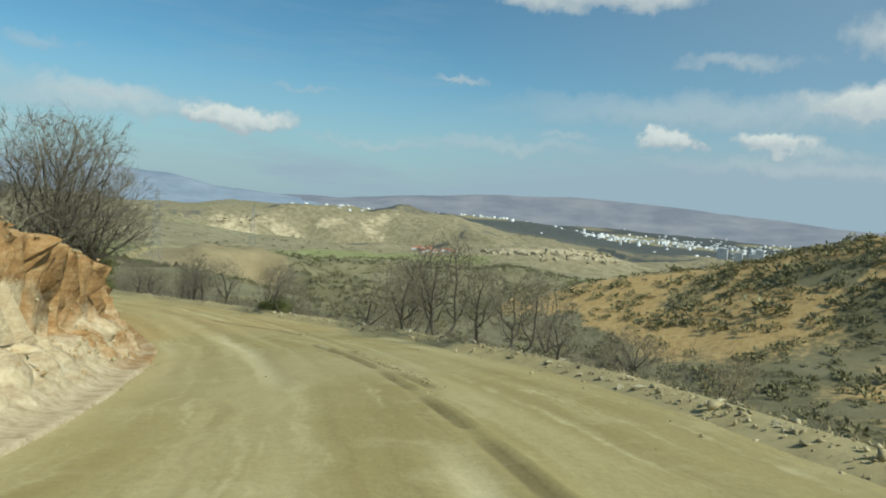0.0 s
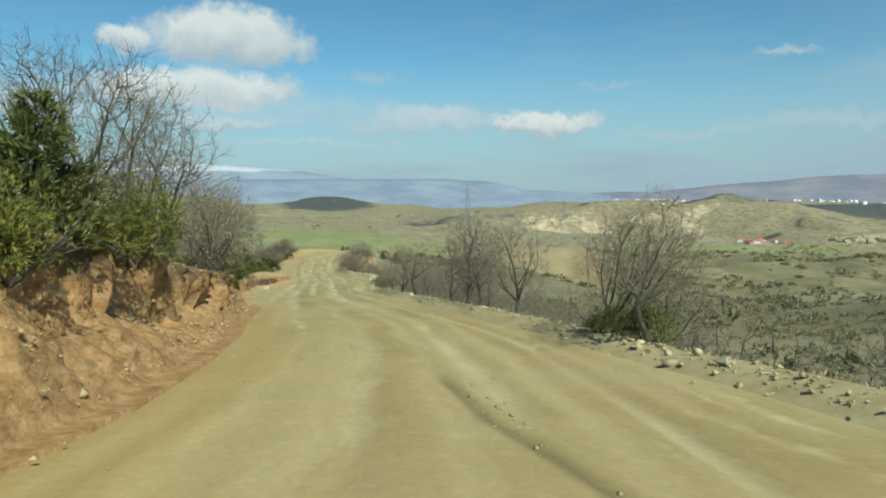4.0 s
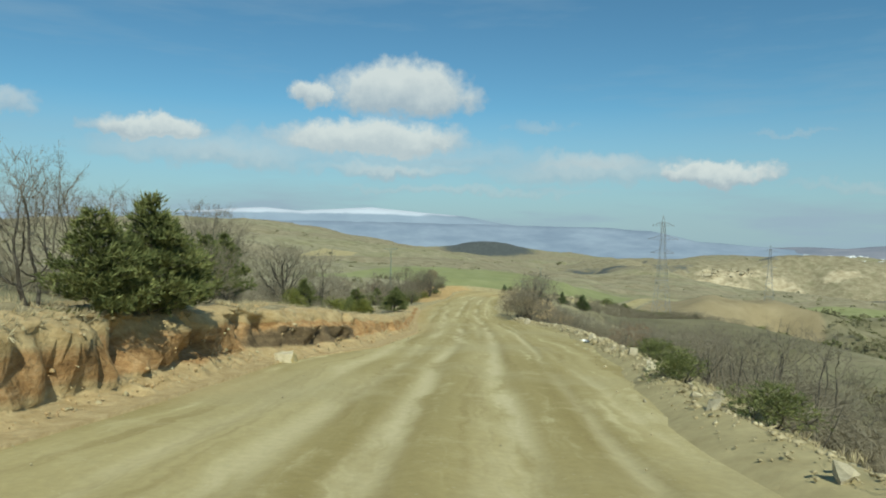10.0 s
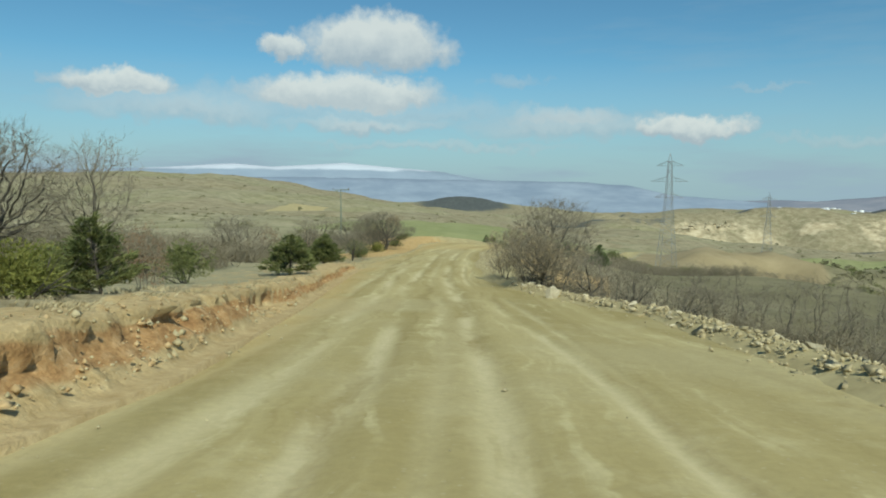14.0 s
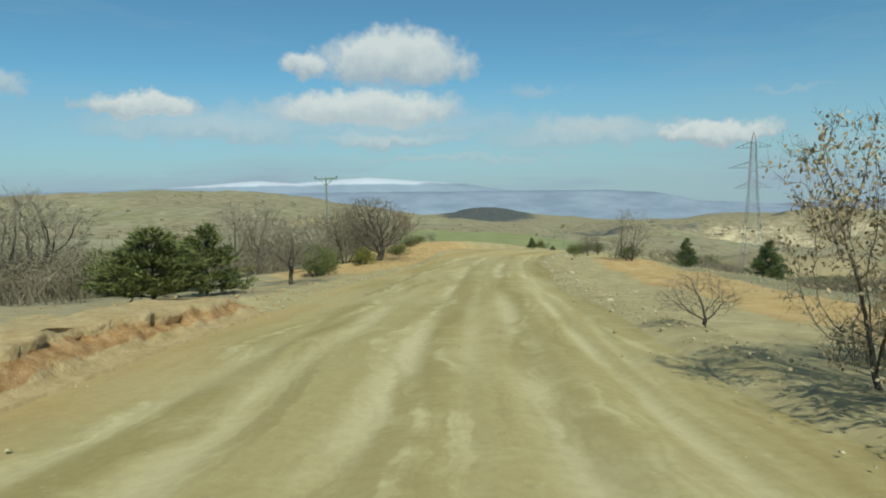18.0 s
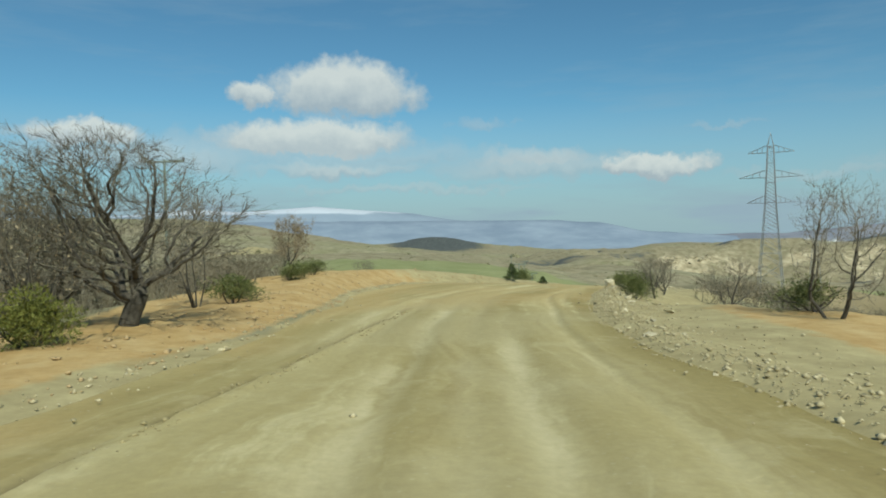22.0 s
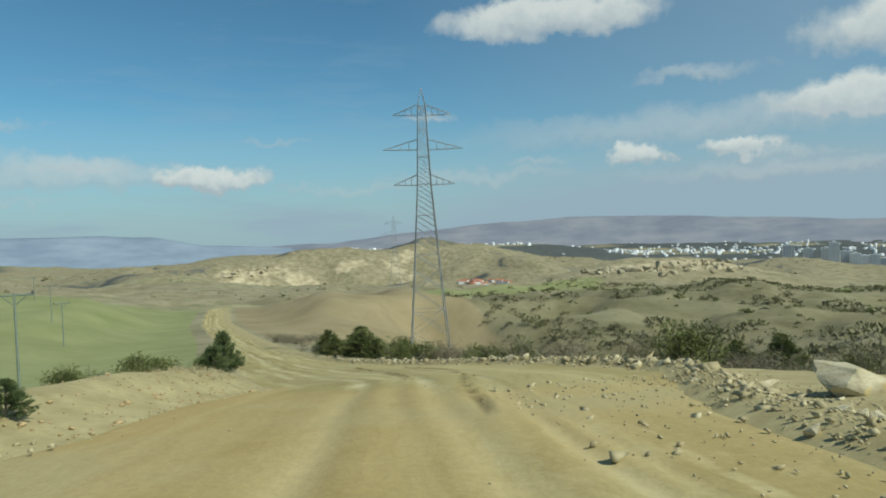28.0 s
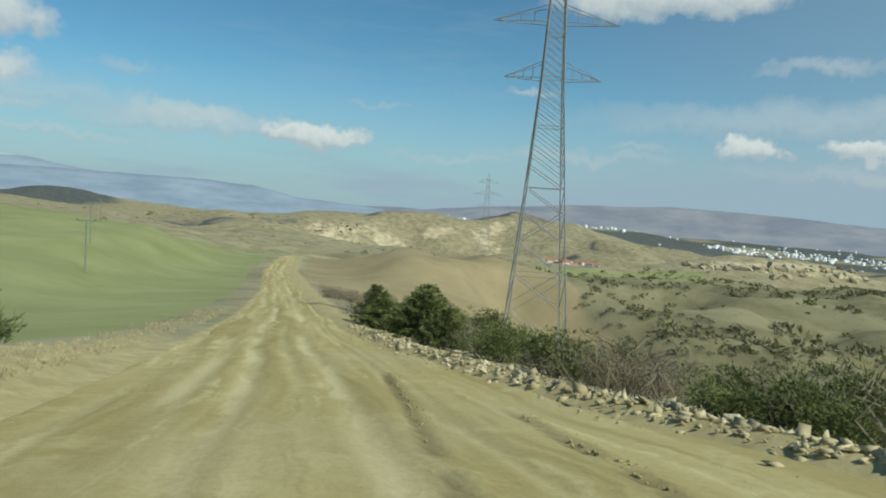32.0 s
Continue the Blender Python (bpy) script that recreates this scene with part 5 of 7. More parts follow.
def bare_tree(seed, height=4.0, width=3.2, leaves=None, stems=1, base=0.24, count=900, name="bare_oak_tree", twigs=3, wild=0.20, stout=1.0):
    """A leafless oak: trunk, boughs and a crown of twigs; leaves: dead leaves that still hang on it."""
    rng = np.random.default_rng(seed)
    nodes, parent, rad, kids = oak_frame(rng, height, width, base, count, stems, wild)
    rad = np.where(rad > 0.003 * height, rad * stout, rad)
    ob = proto(name)
    thick = rad > 0.0050 * height
    # the trunk follows the stoutest child; each bough starts where it leaves the trunk
    owner = np.full(len(nodes), -1)
    roots = [i for i in range(len(nodes)) if parent[i] < 0]
    stout = np.full(len(nodes), -1)
    for i in range(len(nodes)):
        p = parent[i]
        if p >= 0 and (stout[p] < 0 or rad[i] > rad[stout[p]]):
            stout[p] = i
    groups = {}
    for g, r in enumerate(roots):
        i = r
        while i >= 0 and rad[i] > 0.62 * rad[r]:
            owner[i] = g
            i = stout[i]
    boughs = len(roots)
    fine_segs, ends = [], []
    for i in range(len(nodes)):
        p = parent[i]
        if p < 0:
            continue
        seg = (nodes[p], nodes[i], max(rad[p] if owner[i] == owner[p] else min(rad[p], rad[i] * 1.25), rad[i]), rad[i])
        if not thick[i]:
            fine_segs.append(seg)
            if kids[i] == 0 or rng.random() < 0.22:
                way = nodes[i] - nodes[p]
                ends.append((nodes[i], way / np.linalg.norm(way)))
            continue
        if owner[i] < 0:
            if owner[p] < len(roots):
                owner[i] = boughs
                boughs += 1
            else:
                owner[i] = owner[p]
        groups.setdefault(owner[i], []).append(seg)
    for g, segs in groups.items():
        if g >= len(roots) and len(segs) < 5:
            fine_segs += segs
            continue
        me = mesh_from("limb", *tubes(segs, 7 if g < len(roots) else 5))
        smooth_shaded(me)
        mesh_object(("stem" if stems > 1 else "trunk") if g < len(roots) else "bough", me, BARK, ob)
    slips = sprays(rng, ends, np.array([0, 0, 0.45 * height]), twigs, 0.085 * height, 0.00085 * height)
    rods = [q for q in fine_segs if q[3] > 0.0024 * height]
    thin = slivers(rng, [q for q in fine_segs if q[3] <= 0.0024 * height])
    mesh_object("crown", mesh_from("crown", *merged(*zip(tubes(rods, 3), thin, slips))), TWIG, ob, "grey-brown leafless twigs")
    if leaves:
        mat, number, size = leaves
        mesh_object("foliage", mesh_from("foliage", *leaf_quads(rng, [e for e, w in ends], number, size, 0.03 * height)), mat, ob, "withered leaves still hanging")
    return ob


def blades(rng, at, out, count, length, width):
    """Tufts of narrow blades at points, leaning outwards."""
    n = len(at)
    at, out = np.repeat(at, count, 0), np.repeat(out, count, 0)
    w = out + rng.normal(0, 0.55, (n * count, 3))
    w /= np.linalg.norm(w, axis=1)[:, None]
    side = np.cross(w, rng.normal(0, 1, (n * count, 3)))
    side /= np.maximum(np.linalg.norm(side, axis=1), 1e-6)[:, None]
    le = length * rng.uniform(0.6, 1.3, (n * count, 1))
    mid = at + w * le * 0.5
    verts = np.stack([at, mid + side * width, at + w * le, mid - side * width], 1).reshape(-1, 3)
    return verts, np.arange(4 * n * count).reshape(-1, 4)


def juniper(seed, height=1.6, width=2.0, mat=None, name="juniper_bush", lobes=20, tufts=1200):
    """A spreading juniper: short stems under several ragged lobes of needle sprays."""
    rng = np.random.default_rng(seed)
    ob = proto(name)
    out = {0: [], 1: [], 2: [], 3: []}
    for k in range(5):
        t = rng.uniform(0, 6.28)
        grow(rng, (0, 0, -0.1), (0.8 * math.cos(t), 0.8 * math.sin(t), 0.9), height * 0.55, 0.035, 1, 2, out, 0.3, (2, 4), 0.05)
    mesh_object("trunk", mesh_from("trunk", *tubes(out[1] + out[2], 4)), BARK, ob)
    at, way = [], []
    for k in range(lobes):
        t, far = rng.uniform(0, 6.28), rng.uniform(0.0, 0.5) * width * 0.62
        hi = height * rng.uniform(0.28, 0.72) * (1 - 0.45 * far / (width * 0.5))
        c = np.array([far * math.cos(t), far * math.sin(t), hi])
        rad = np.array([0.21 * width, 0.21 * width, 0.25 * height]) * rng.uniform(0.6, 1.2)
        n = tufts // lobes
        d = rng.normal(0, 1, (n, 3))
        d /= np.linalg.norm(d, axis=1)[:, None]
        p = c + d * rad * rng.uniform(0.45, 1.05, (n, 1))
        p[:, 2] = np.clip(p[:, 2], 0.05, height * 1.05)
        at.append(p)
        way.append(d + np.array([0, 0, 0.5]))
    verts, faces = blades(rng, np.concatenate(at), np.concatenate(way), 5, 0.105, 0.0085)
    mesh_object("crown", mesh_from("crown", verts, faces), mat or NEEDLE, ob)
    return ob


def young_pine(seed, height=2.2, width=1.5, mat=None, name="young_pine"):
    """A young conifer: one stem, whorls of boughs with needle sprays."""
    rng = np.random.default_rng(seed)
    ob = proto(name)
    stem = [((0, 0, -0.1), (0, 0, height * 0.5), 0.05, 0.03), ((0, 0, height * 0.5), (0, 0, height), 0.03, 0.008)]
    at, way = [], []
    z = 0.10 * height
    while z < height * 0.97:
        reach = width * 0.5 * (1 - (z / height) ** 1.3) * rng.uniform(0.8, 1.15) + 0.05
        for k in range(int(rng.integers(5, 8))):
            t = rng.uniform(0, 6.28)
            tip = np.array([reach * math.cos(t), reach * math.sin(t), z + reach * rng.uniform(0.15, 0.45)])
            stem.append((np.array([0, 0, z]), tip, 0.014, 0.005))
            n = max(8, int(42 * reach))
            f = rng.uniform(0.25, 1.0, (n, 1))
            at.append(np.array([0, 0, z]) * (1 - f) + tip * f + rng.normal(0, 0.05, (n, 3)))
            way.append(np.tile((tip - [0, 0, z]) / np.linalg.norm(tip - [0, 0, z]) + [0, 0, 0.5], (n, 1)))
        z += height * 0.065
    mesh_object("trunk", mesh_from("trunk", *tubes(stem, 4)), BARK, ob)
    verts, faces = blades(rng, np.concatenate(at), np.concatenate(way), 5, 0.155, 0.012)
    mesh_object("crown", mesh_from("crown", verts, faces), mat or PINE, ob)
    return ob


def extent(ob):
    """Height and mean width of a prototype."""
    pts = np.array([v.co[:] for c in ob.children for v in c.data.vertices])
    return np.percentile(pts[:, 2], 99.7), 0.5 * (np.ptp(pts[:, 0]) + np.ptp(pts[:, 1])) * 0.85


def planted(protos, places, label, category, group, seed, sink=0.05):
    """Stands copies of the prototypes at the places; the first uses of each are the prototypes themselves."""
    rng = np.random.default_rng(seed)
    sizes = [extent(o) for o in protos]
    slim = [w / h for h, w in sizes]
    used = set()
    for k, (x, y, h, w) in enumerate(places):
        # the two best suited in proportion take turns
        order = sorted(range(len(protos)), key=lambda i: abs(math.log(slim[i] * h / w)))
        i = order[k % min(len(order), 3)]
        ph, pw = sizes[i]
        sz = h / ph
        sx = min(max(w / pw, 0.6 * sz), 1.6 * sz)
        m = pose(x, y, stand_at(x, y) - sink, rng.normal(0, 3), rng.normal(0, 3), rng.uniform(0, 360)) @ Matrix.Diagonal((sx, sx, sz, 1))
        if i in used:
            copy_thing(protos[i], m)
        else:
            used.add(i)
            tagged(protos[i], label, category, group)
            first.append((protos[i], m))
    for i in set(range(len(protos))) - used:
        for c in list(protos[i].children):
            bpy.data.objects.remove(c)
        bpy.data.objects.remove(protos[i])


def edge_bushes(count, s_range, out_range, below, seed, side=1):
    """Places down the slope beside the road for shrubs whose tops reach about the road's level."""
    rng = np.random.default_rng(seed)
    out = []
    while len(out) < count:
        s = rng.uniform(*s_range)
        u = right_edge(s) + rng.uniform(*out_range) if side > 0 else left_edge(s) - rng.uniform(*out_range)
        x, y, z = on_road(s, u)
        h = float(np.interp(s, ALONG, ROAD[:, 2])) - rng.uniform(*below) - z
        if h > 0.8:
            out.append((x, y, min(h, 4.2), min(h, 4.2) * rng.uniform(0.9, 1.3)))
    return out


first = []
oaks = [bare_tree(1, 4.2, 4.4, count=1150), bare_tree(2, 4.2, 4.0, base=0.20, count=1050), bare_tree(3, 4.2, 3.2, base=0.28), bare_tree(4, 4.2, 2.6, base=0.30, count=700),
        bare_tree(5, 4.2, 2.4, base=0.22, count=650), bare_tree(6, 4.2, 3.0, base=0.16, stems=2, count=850), bare_tree(7, 4.2, 2.9, base=0.34, count=600)]
planted(oaks, BARE, "leafless grey oak tree with twisted boughs beside the dirt road", "tree", "bare oaks along the road", 5, 0.1)
spreading = [bare_tree(11, 5.0, 5.4, base=0.18, count=2100, name="spreading_oak_tree", twigs=5, wild=0.32, stout=1.35), bare_tree(12, 5.2, 4.8, base=0.22, count=1900, name="spreading_oak_tree", twigs=5, wild=0.30, stout=1.35),
             bare_tree(13, 5.0, 5.0, (PALE_LEAF, 500, 0.04), base=0.14, count=1900, stems=3, name="spreading_oak_tree", twigs=5, wild=0.26, stout=1.2)]
planted(spreading, BIG, "broad domed leafless oak with stout dark boughs", "tree", "broad oaks by the road", 14, 0.1)
shrubs = [bare_tree(90 + k, 2.4, 2.8, base=0.10, count=260, stems=4, name="bare_oak_shrub", twigs=2) for k in range(4)]
planted(shrubs, edge_bushes(34, (14, 46), (1.8, 9), (-0.9, 0.7), 41) + edge_bushes(34, (46, 84), (2.2, 9), (-0.7, 0.8), 42) + edge_bushes(70, (86, 128), (2.2, 8), (-1.5, -0.1), 43) + edge_bushes(16, (190, 250), (3.5, 16), (0.2, 2.0), 44),
        "many-stemmed leafless oak shrub on the falling slope", "shrub", "oak shrubs below the road", 15, 0.1)
junipers = [juniper(20 + k, 1.6, 2.0) for k in range(4)]
slope = []
jr = np.random.default_rng(77)
while len(slope) < 34:
    js, ju = jr.uniform(196, 275), jr.uniform(3.5, 30)
    jx, jy, _ = on_road(js, right_edge(js) + ju)
    jh = jr.uniform(0.7, 1.7) * (1 + ju / 40)
    slope.append((jx, jy, jh, jh * jr.uniform(1.1, 1.7)))
cones = [young_pine(84, 2.4, 2.0, NEEDLE, 'juniper_tree'), young_pine(85, 2.2, 2.3, NEEDLE, 'juniper_tree')]
planted(cones, [j for j in JUNIPER if j[2] > 1.65], 'cone-shaped green juniper tree above the road bank', 'tree', 'juniper trees by the road', 16)
planted(junipers, [j for j in JUNIPER if j[2] <= 1.65] + slope, "dark green juniper bush on dry ground by the road", "bush", "junipers along the road", 6)
brights = [juniper(30 + k, 1.5, 2.1, NEEDLE_YELLOW, tufts=1600) for k in range(2)]
planted(brights, BRIGHT, "bright yellow-green juniper on top of the bank", "bush", "bright junipers on the bank", 7)
halves = [bare_tree(40 + k, 4.0, 3.6, (PALE_LEAF, 700, 0.045), stems=4, base=0.14, name="half_leafed_oak", twigs=3) for k in range(2)]
planted(halves, HALF_LEAFED, "many-stemmed oak with a few withered leaves", "tree", "half-leafed oaks", 8)
rusty = [bare_tree(50, 2.4, 2.6, (RED_LEAF, 1600, 0.034), stems=4, base=0.1, count=300, name="rusty_oak_bush")]
planted(rusty, RUSTY, "small oak bush full of rust-brown dead leaves", "bush", "rusty oak bushes", 9)
pales = [bare_tree(60 + k, 3.4, 3.4, (PALE_LEAF, 3400, 0.040), stems=4, base=0.1, count=420, name="pale_leafed_oak") for k in range(2)]
planted(pales, PALE, "oak thicket with pale brown withered leaves at the road's edge", "tree", "pale-leafed oaks", 10)
lone = bare_tree(71, 3.9, 3.0, (DEAD_LEAF, 5200, 0.046), name="lone_oak_tree")
planted([lone], [(-11.0, 143.0, 3.4, 2.3)], "lone young oak with brown dead leaves beside the orange mound", "tree", "", 11)
pines = [young_pine(80, 2.2, 1.9), young_pine(81, 2.0, 2.1)]
planted(pines, [(9.8, 121.5, 2.0, 1.7), (11.6, 113.6, 2.2, 2.2), (2.4, 154.2, 1.3, 1.2), (15.3, 177.4, 2.3, 1.9), (12.2, 115.0, 1.6, 1.6), (4.9, 156.2, 0.6, 0.8), (13.2, 172.6, 1.3, 1.6)],
        "young dark green pine on the open ground", "tree", "young pines", 12)
for ob, m in first:
    ob.matrix_basis = m

# ---------------------------------------------------------------- lattice pylons and poles
def bar(a, b, w):
    """An angle bar between two points, as a square tube."""
    return (np.array(a, float), np.array(b, float), w * 0.72, w * 0.72)


def bars(name, segs, mat, parent, label=""):
    return mesh_object(name, mesh_from(name, *tubes(segs, 4)), mat, parent, label)


def pylon(height=27.0, name="lattice_pylon"):
    """A four-legged lattice tower with three cross-arms a side and a spike."""
    ob = proto(name)

    def half(z):
        return float(np.interp(z, [0, 9.5, 17.0, 23.2, 25.2], [2.05, 1.28, 0.72, 0.46, 0.40]))

    corners = [(1, 1), (-1, 1), (-1, -1), (1, -1)]
    levels = [0, 2.6, 4.9, 7.0, 8.9, 10.5, 11.9, 13.2, 14.4, 15.5, 16.5, 17.5, 18.4, 19.3, 20.2, 21.1, 22.0, 22.9, 23.8, 24.6, 25.2]
    at = lambda c, z: (c[0] * half(z), c[1] * half(z), z)
    for c in corners:
        bars("leg", [bar(at(c, a), at(c, b), 0.062) for a, b in zip(levels, levels[1:])], STEEL, ob)
        foot = bmesh.new()
        bmesh.ops.create_cone(foot, cap_ends=True, segments=10, radius1=0.42, radius2=0.30, depth=0.7, matrix=Matrix.Translation((c[0] * 2.05, c[1] * 2.05, -0.1)))
        part("footing", foot, STONE, ob, "concrete footing")
    for k in range(4):
        c, d = corners[k], corners[(k + 1) % 4]
        segs = []
        for i, (a, b) in enumerate(zip(levels, levels[1:])):
            lean = k < 2
            segs.append(bar(at(c, a), at(d, b), 0.036) if lean else bar(at(d, a), at(c, b), 0.036))
            if a > 10:
                m = 0.5 * (a + b)
                segs.append(bar(at(c, m), at(d, min(m + b - a, 25.2)), 0.03) if lean else bar(at(d, m), at(c, min(m + b - a, 25.2)), 0.03))
            elif i % 2:
                segs.append(bar(at(d, a), at(c, b), 0.032) if lean else bar(at(c, a), at(d, b), 0.032))
            if i % 3 == 1:
                segs.append(bar(at(c, b), at(d, b), 0.032))
        for seg in segs:
            bars("brace", [seg], STEEL, ob)
    for z, reach in ((17.4, 3.15), (20.9, 4.1), (24.3, 3.0)):
        for side in (-1, 1):
            h, tip = half(z), (side * reach, 0, z + 0.05)
            segs = []
            for fy in (-1, 1):
                low, high = (side * h, fy * h, z), (side * half(z + 1.05), fy * half(z + 1.05), z + 1.05)
                segs += [bar(low, tip, 0.036), bar(high, tip, 0.036)]
                for f in (0.25, 0.5, 0.75):
                    p = np.array(low) * (1 - f) + np.array(tip) * f
                    q = np.array(high) * (1 - f) + np.array(tip) * f
                    segs.append(bar(p, q, 0.025))
            for f in (0.3, 0.6):
                segs.append(bar((side * (h + (reach - h) * f), -h * (1 - f), z), (side * (h + (reach - h) * f), h * (1 - f), z), 0.035))
            bars("cross_arm", segs, STEEL, ob)
    bars("spike", [bar(at(c, 25.2), (0, 0, height), 0.05) for c in corners], STEEL, ob)
    return ob


tower = pylon()
tagged(tower, "tall grey steel lattice pylon with three pairs of arms", "pylon", "pylons of the power line")
tower.matrix_basis = pose(44.7, 200.6, ground_at(44.7, 200.6) + 0.25, 0, 0, -33) @ Matrix.Diagonal((1, 1, 1.03, 1))
copy_thing(tower, pose(125.4, 329.4, 9.9 - 26.6, 0, 0, -33))


def line_pole(name="power_pole"):
    """A steel pole with a cross-arm on two struts and two insulators."""
    ob = proto(name)
    bars("pole", [((0, 0, -0.4), (0, 0, 4.0), 0.11, 0.09), ((0, 0, 4.0), (0, 0, 8.35), 0.09, 0.07)], POLE_STEEL, ob)
    bars("cross_arm", [((-1.15, 0, 8.2), (1.15, 0, 8.2), 0.05, 0.05), ((-1.15, 0.02, 8.2), (1.15, 0.02, 8.3), 0.03, 0.03)], POLE_STEEL, ob)
    for side in (-1, 1):
        bars("strut", [((0, 0, 7.5), (side * 0.75, 0, 8.18), 0.03, 0.03)], POLE_STEEL, ob)
        bars("insulator", [((side * 1.1, 0, 8.2), (side * 1.1, 0, 8.32), 0.03, 0.03), ((side * 1.1, 0, 8.32), (side * 1.1, 0, 8.38), 0.10, 0.09), ((side * 1.1, 0, 8.38), (side * 1.1, 0, 8.48), 0.07, 0.05)], PORCELAIN, ob)
    return ob


pole = line_pole()
tagged(pole, "slim greenish steel power pole with a cross-arm", "power pole", "power poles of the small line")
pole.matrix_basis = pose(-19.0, 146.2, 12.9 - 8.35, 0, 0, 3)
for x, y, top in ((8.5, 198.0, None), (19.9, 262.5, None), (21.2, 285.0, None), (26.0, 355.0, None)):
    copy_thing(pole, pose(x, y, ground_at(x, y) - 1.6, 0, 0, -20))

# ---------------------------------------------------------------- stones
def stone(seed, name="stone", flat=0.7, corners=11):
    """A broken, angular stone about one metre across: the hull of scattered corners."""
    rng = np.random.default_rng(seed)
    bm = bmesh.new()
    for k in range(corners):
        p = rng.normal(0, 1, 3)
        p = p / np.abs(p).max() * 0.5 if k % 2 else p / np.linalg.norm(p) * 0.5
        bm.verts.new(Vector(p * rng.uniform(0.75, 1.05)) * 1.0)
    hull = bmesh.ops.convex_hull(bm, input=bm.verts[:])
    bmesh.ops.delete(bm, geom=[v for v in bm.verts if not v.link_faces], context="VERTS")
    bmesh.ops.recalc_face_normals(bm, faces=bm.faces[:])
    for v in bm.verts:
        v.co.z *= flat
    me = bpy.data.meshes.new(name)
    bm.to_mesh(me)
    bm.free()
    return me


STONES = [stone(100 + k, flat=0.45 + 0.05 * k, corners=9) for k in range(8)]
for me in STONES:
    me.materials.append(STONE)


def scatter_stones(count, s_range, u_of, size, seed, group, label):
    rng = np.random.default_rng(seed)
    for k in range(count):
        s = rng.uniform(*s_range)
        u = u_of(s, rng)
        x, y, z = on_road(s, u)
        d = min(size * rng.lognormal(0, 0.45), size * 2.6)
        ob = new("stone", STONES[int(rng.integers(0, len(STONES)))])
        ob.matrix_basis = pose(x, y, z + d * 0.12, rng.normal(0, 18), rng.normal(0, 18), rng.uniform(0, 360)) @ Matrix.Diagonal((d * rng.uniform(0.8, 1.4), d, d * rng.uniform(0.7, 1.1), 1))
        tagged(ob, label, "stone", group)


rubble = "stones along the road's edge"
scatter_stones(50, (2, 34), lambda s, r: right_edge(s) + r.normal(0.4, 0.3), 0.16, 1, rubble, "pale broken limestone on the rubble edge of the road")
scatter_stones(20, (34, 70), lambda s, r: right_edge(s) + r.normal(0.5, 0.3), 0.13, 2, rubble, "pale broken limestone on the rubble edge of the road")
scatter_stones(65, (70, 122), lambda s, r: right_edge(s) + r.normal(0.55, 0.35), 0.17, 3, rubble, "pale broken limestone on the rubble edge of the road")
scatter_stones(24, (130, 166), lambda s, r: right_edge(s) + abs(r.normal(0.8, 1.0)), 0.13, 4, rubble, "flat whitish stone in the gravel spread beside the road")
scatter_stones(32, (168, 190), lambda s, r: right_edge(s) + abs(r.normal(0.7, 0.6)) + 0.7, 0.17, 5, "stones of the rubble heap", "broken limestone block in a rubble heap")
scatter_stones(60, (188, 232), lambda s, r: right_edge(s) + r.normal(0.5, 0.35), 0.17, 6, rubble, "broken limestone on the edge above the valley")


def boulder(name, place, size, seed, turn, label):
    ob = new(name)
    x, y = place
    bm = bmesh.new()
    src = stone(seed, name, 0.75, 30)
    bm.from_mesh(src)
    bmesh.ops.subdivide_edges(bm, edges=bm.edges[:], cuts=3, use_grid_fill=True)
    rng = np.random.default_rng(seed)
    for v in bm.verts:
        v.co = Vector(v.co) * (1 + 0.10 * noise.noise(Vector(v.co) * 4) + 0.05 * noise.noise(Vector(v.co) * 11))
    me = bpy.data.meshes.new("rock")
    bm.to_mesh(me)
    bm.free()
    me.materials.append(STONE)
    me.materials.append(STONE_YELLOW)
    for p in me.polygons:
        p.material_index = 1 if p.normal.x > 0.55 else 0
    rock = new("rock", me)
    rock.parent = ob
    ob.matrix_basis = pose(x, y, ground_at(x, y) + size[2] * 0.22, 4, -5, turn) @ Matrix.Diagonal((*size, 1))
    tagged(ob, label, "boulder")


boulder("boulder", (14.8, 149.1), (1.0, 0.75, 0.75), 141, -35, "large weathered boulder with a yellow broken side")
boulder("boulder", (4.5, 135.7), (0.5, 0.45, 0.55), 143, 20, "rounded pale boulder on the rubble heap")
boulder("boulder", (2.9, 50.8), (0.5, 0.4, 0.5), 145, 60, "pale boulder on the road's rubble edge")
boulder("boulder", (1.7, 73.6), (0.55, 0.5, 0.75), 146, 10, "pale upright stone before the oak thicket")
boulder("boulder", (-6.6, 39.4), (0.6, 0.5, 0.6), 147, 10, "fallen pale boulder at the foot of the bank")

# a scrap of white litter among the stones
bm = bmesh.new()
bmesh.ops.create_grid(bm, x_segments=8, y_segments=5, size=0.5)
for v in bm.verts:
    v.co.z = 0.12 * noise.noise(v.co * 3.1) + 0.10 * abs(v.co.x)
bmesh.ops.solidify(bm, geom=bm.faces[:], thickness=0.02)
litter = part("litter", bm, PAPER)
lx, ly, lz = on_road(91.5, 4.55)
litter.matrix_basis = pose(lx, ly, lz + 0.12, 8, 5, 30) @ Matrix.Diagonal((0.42, 0.22, 0.5, 1))
tagged(litter, "crumpled white plastic litter among the edge stones", "litter")


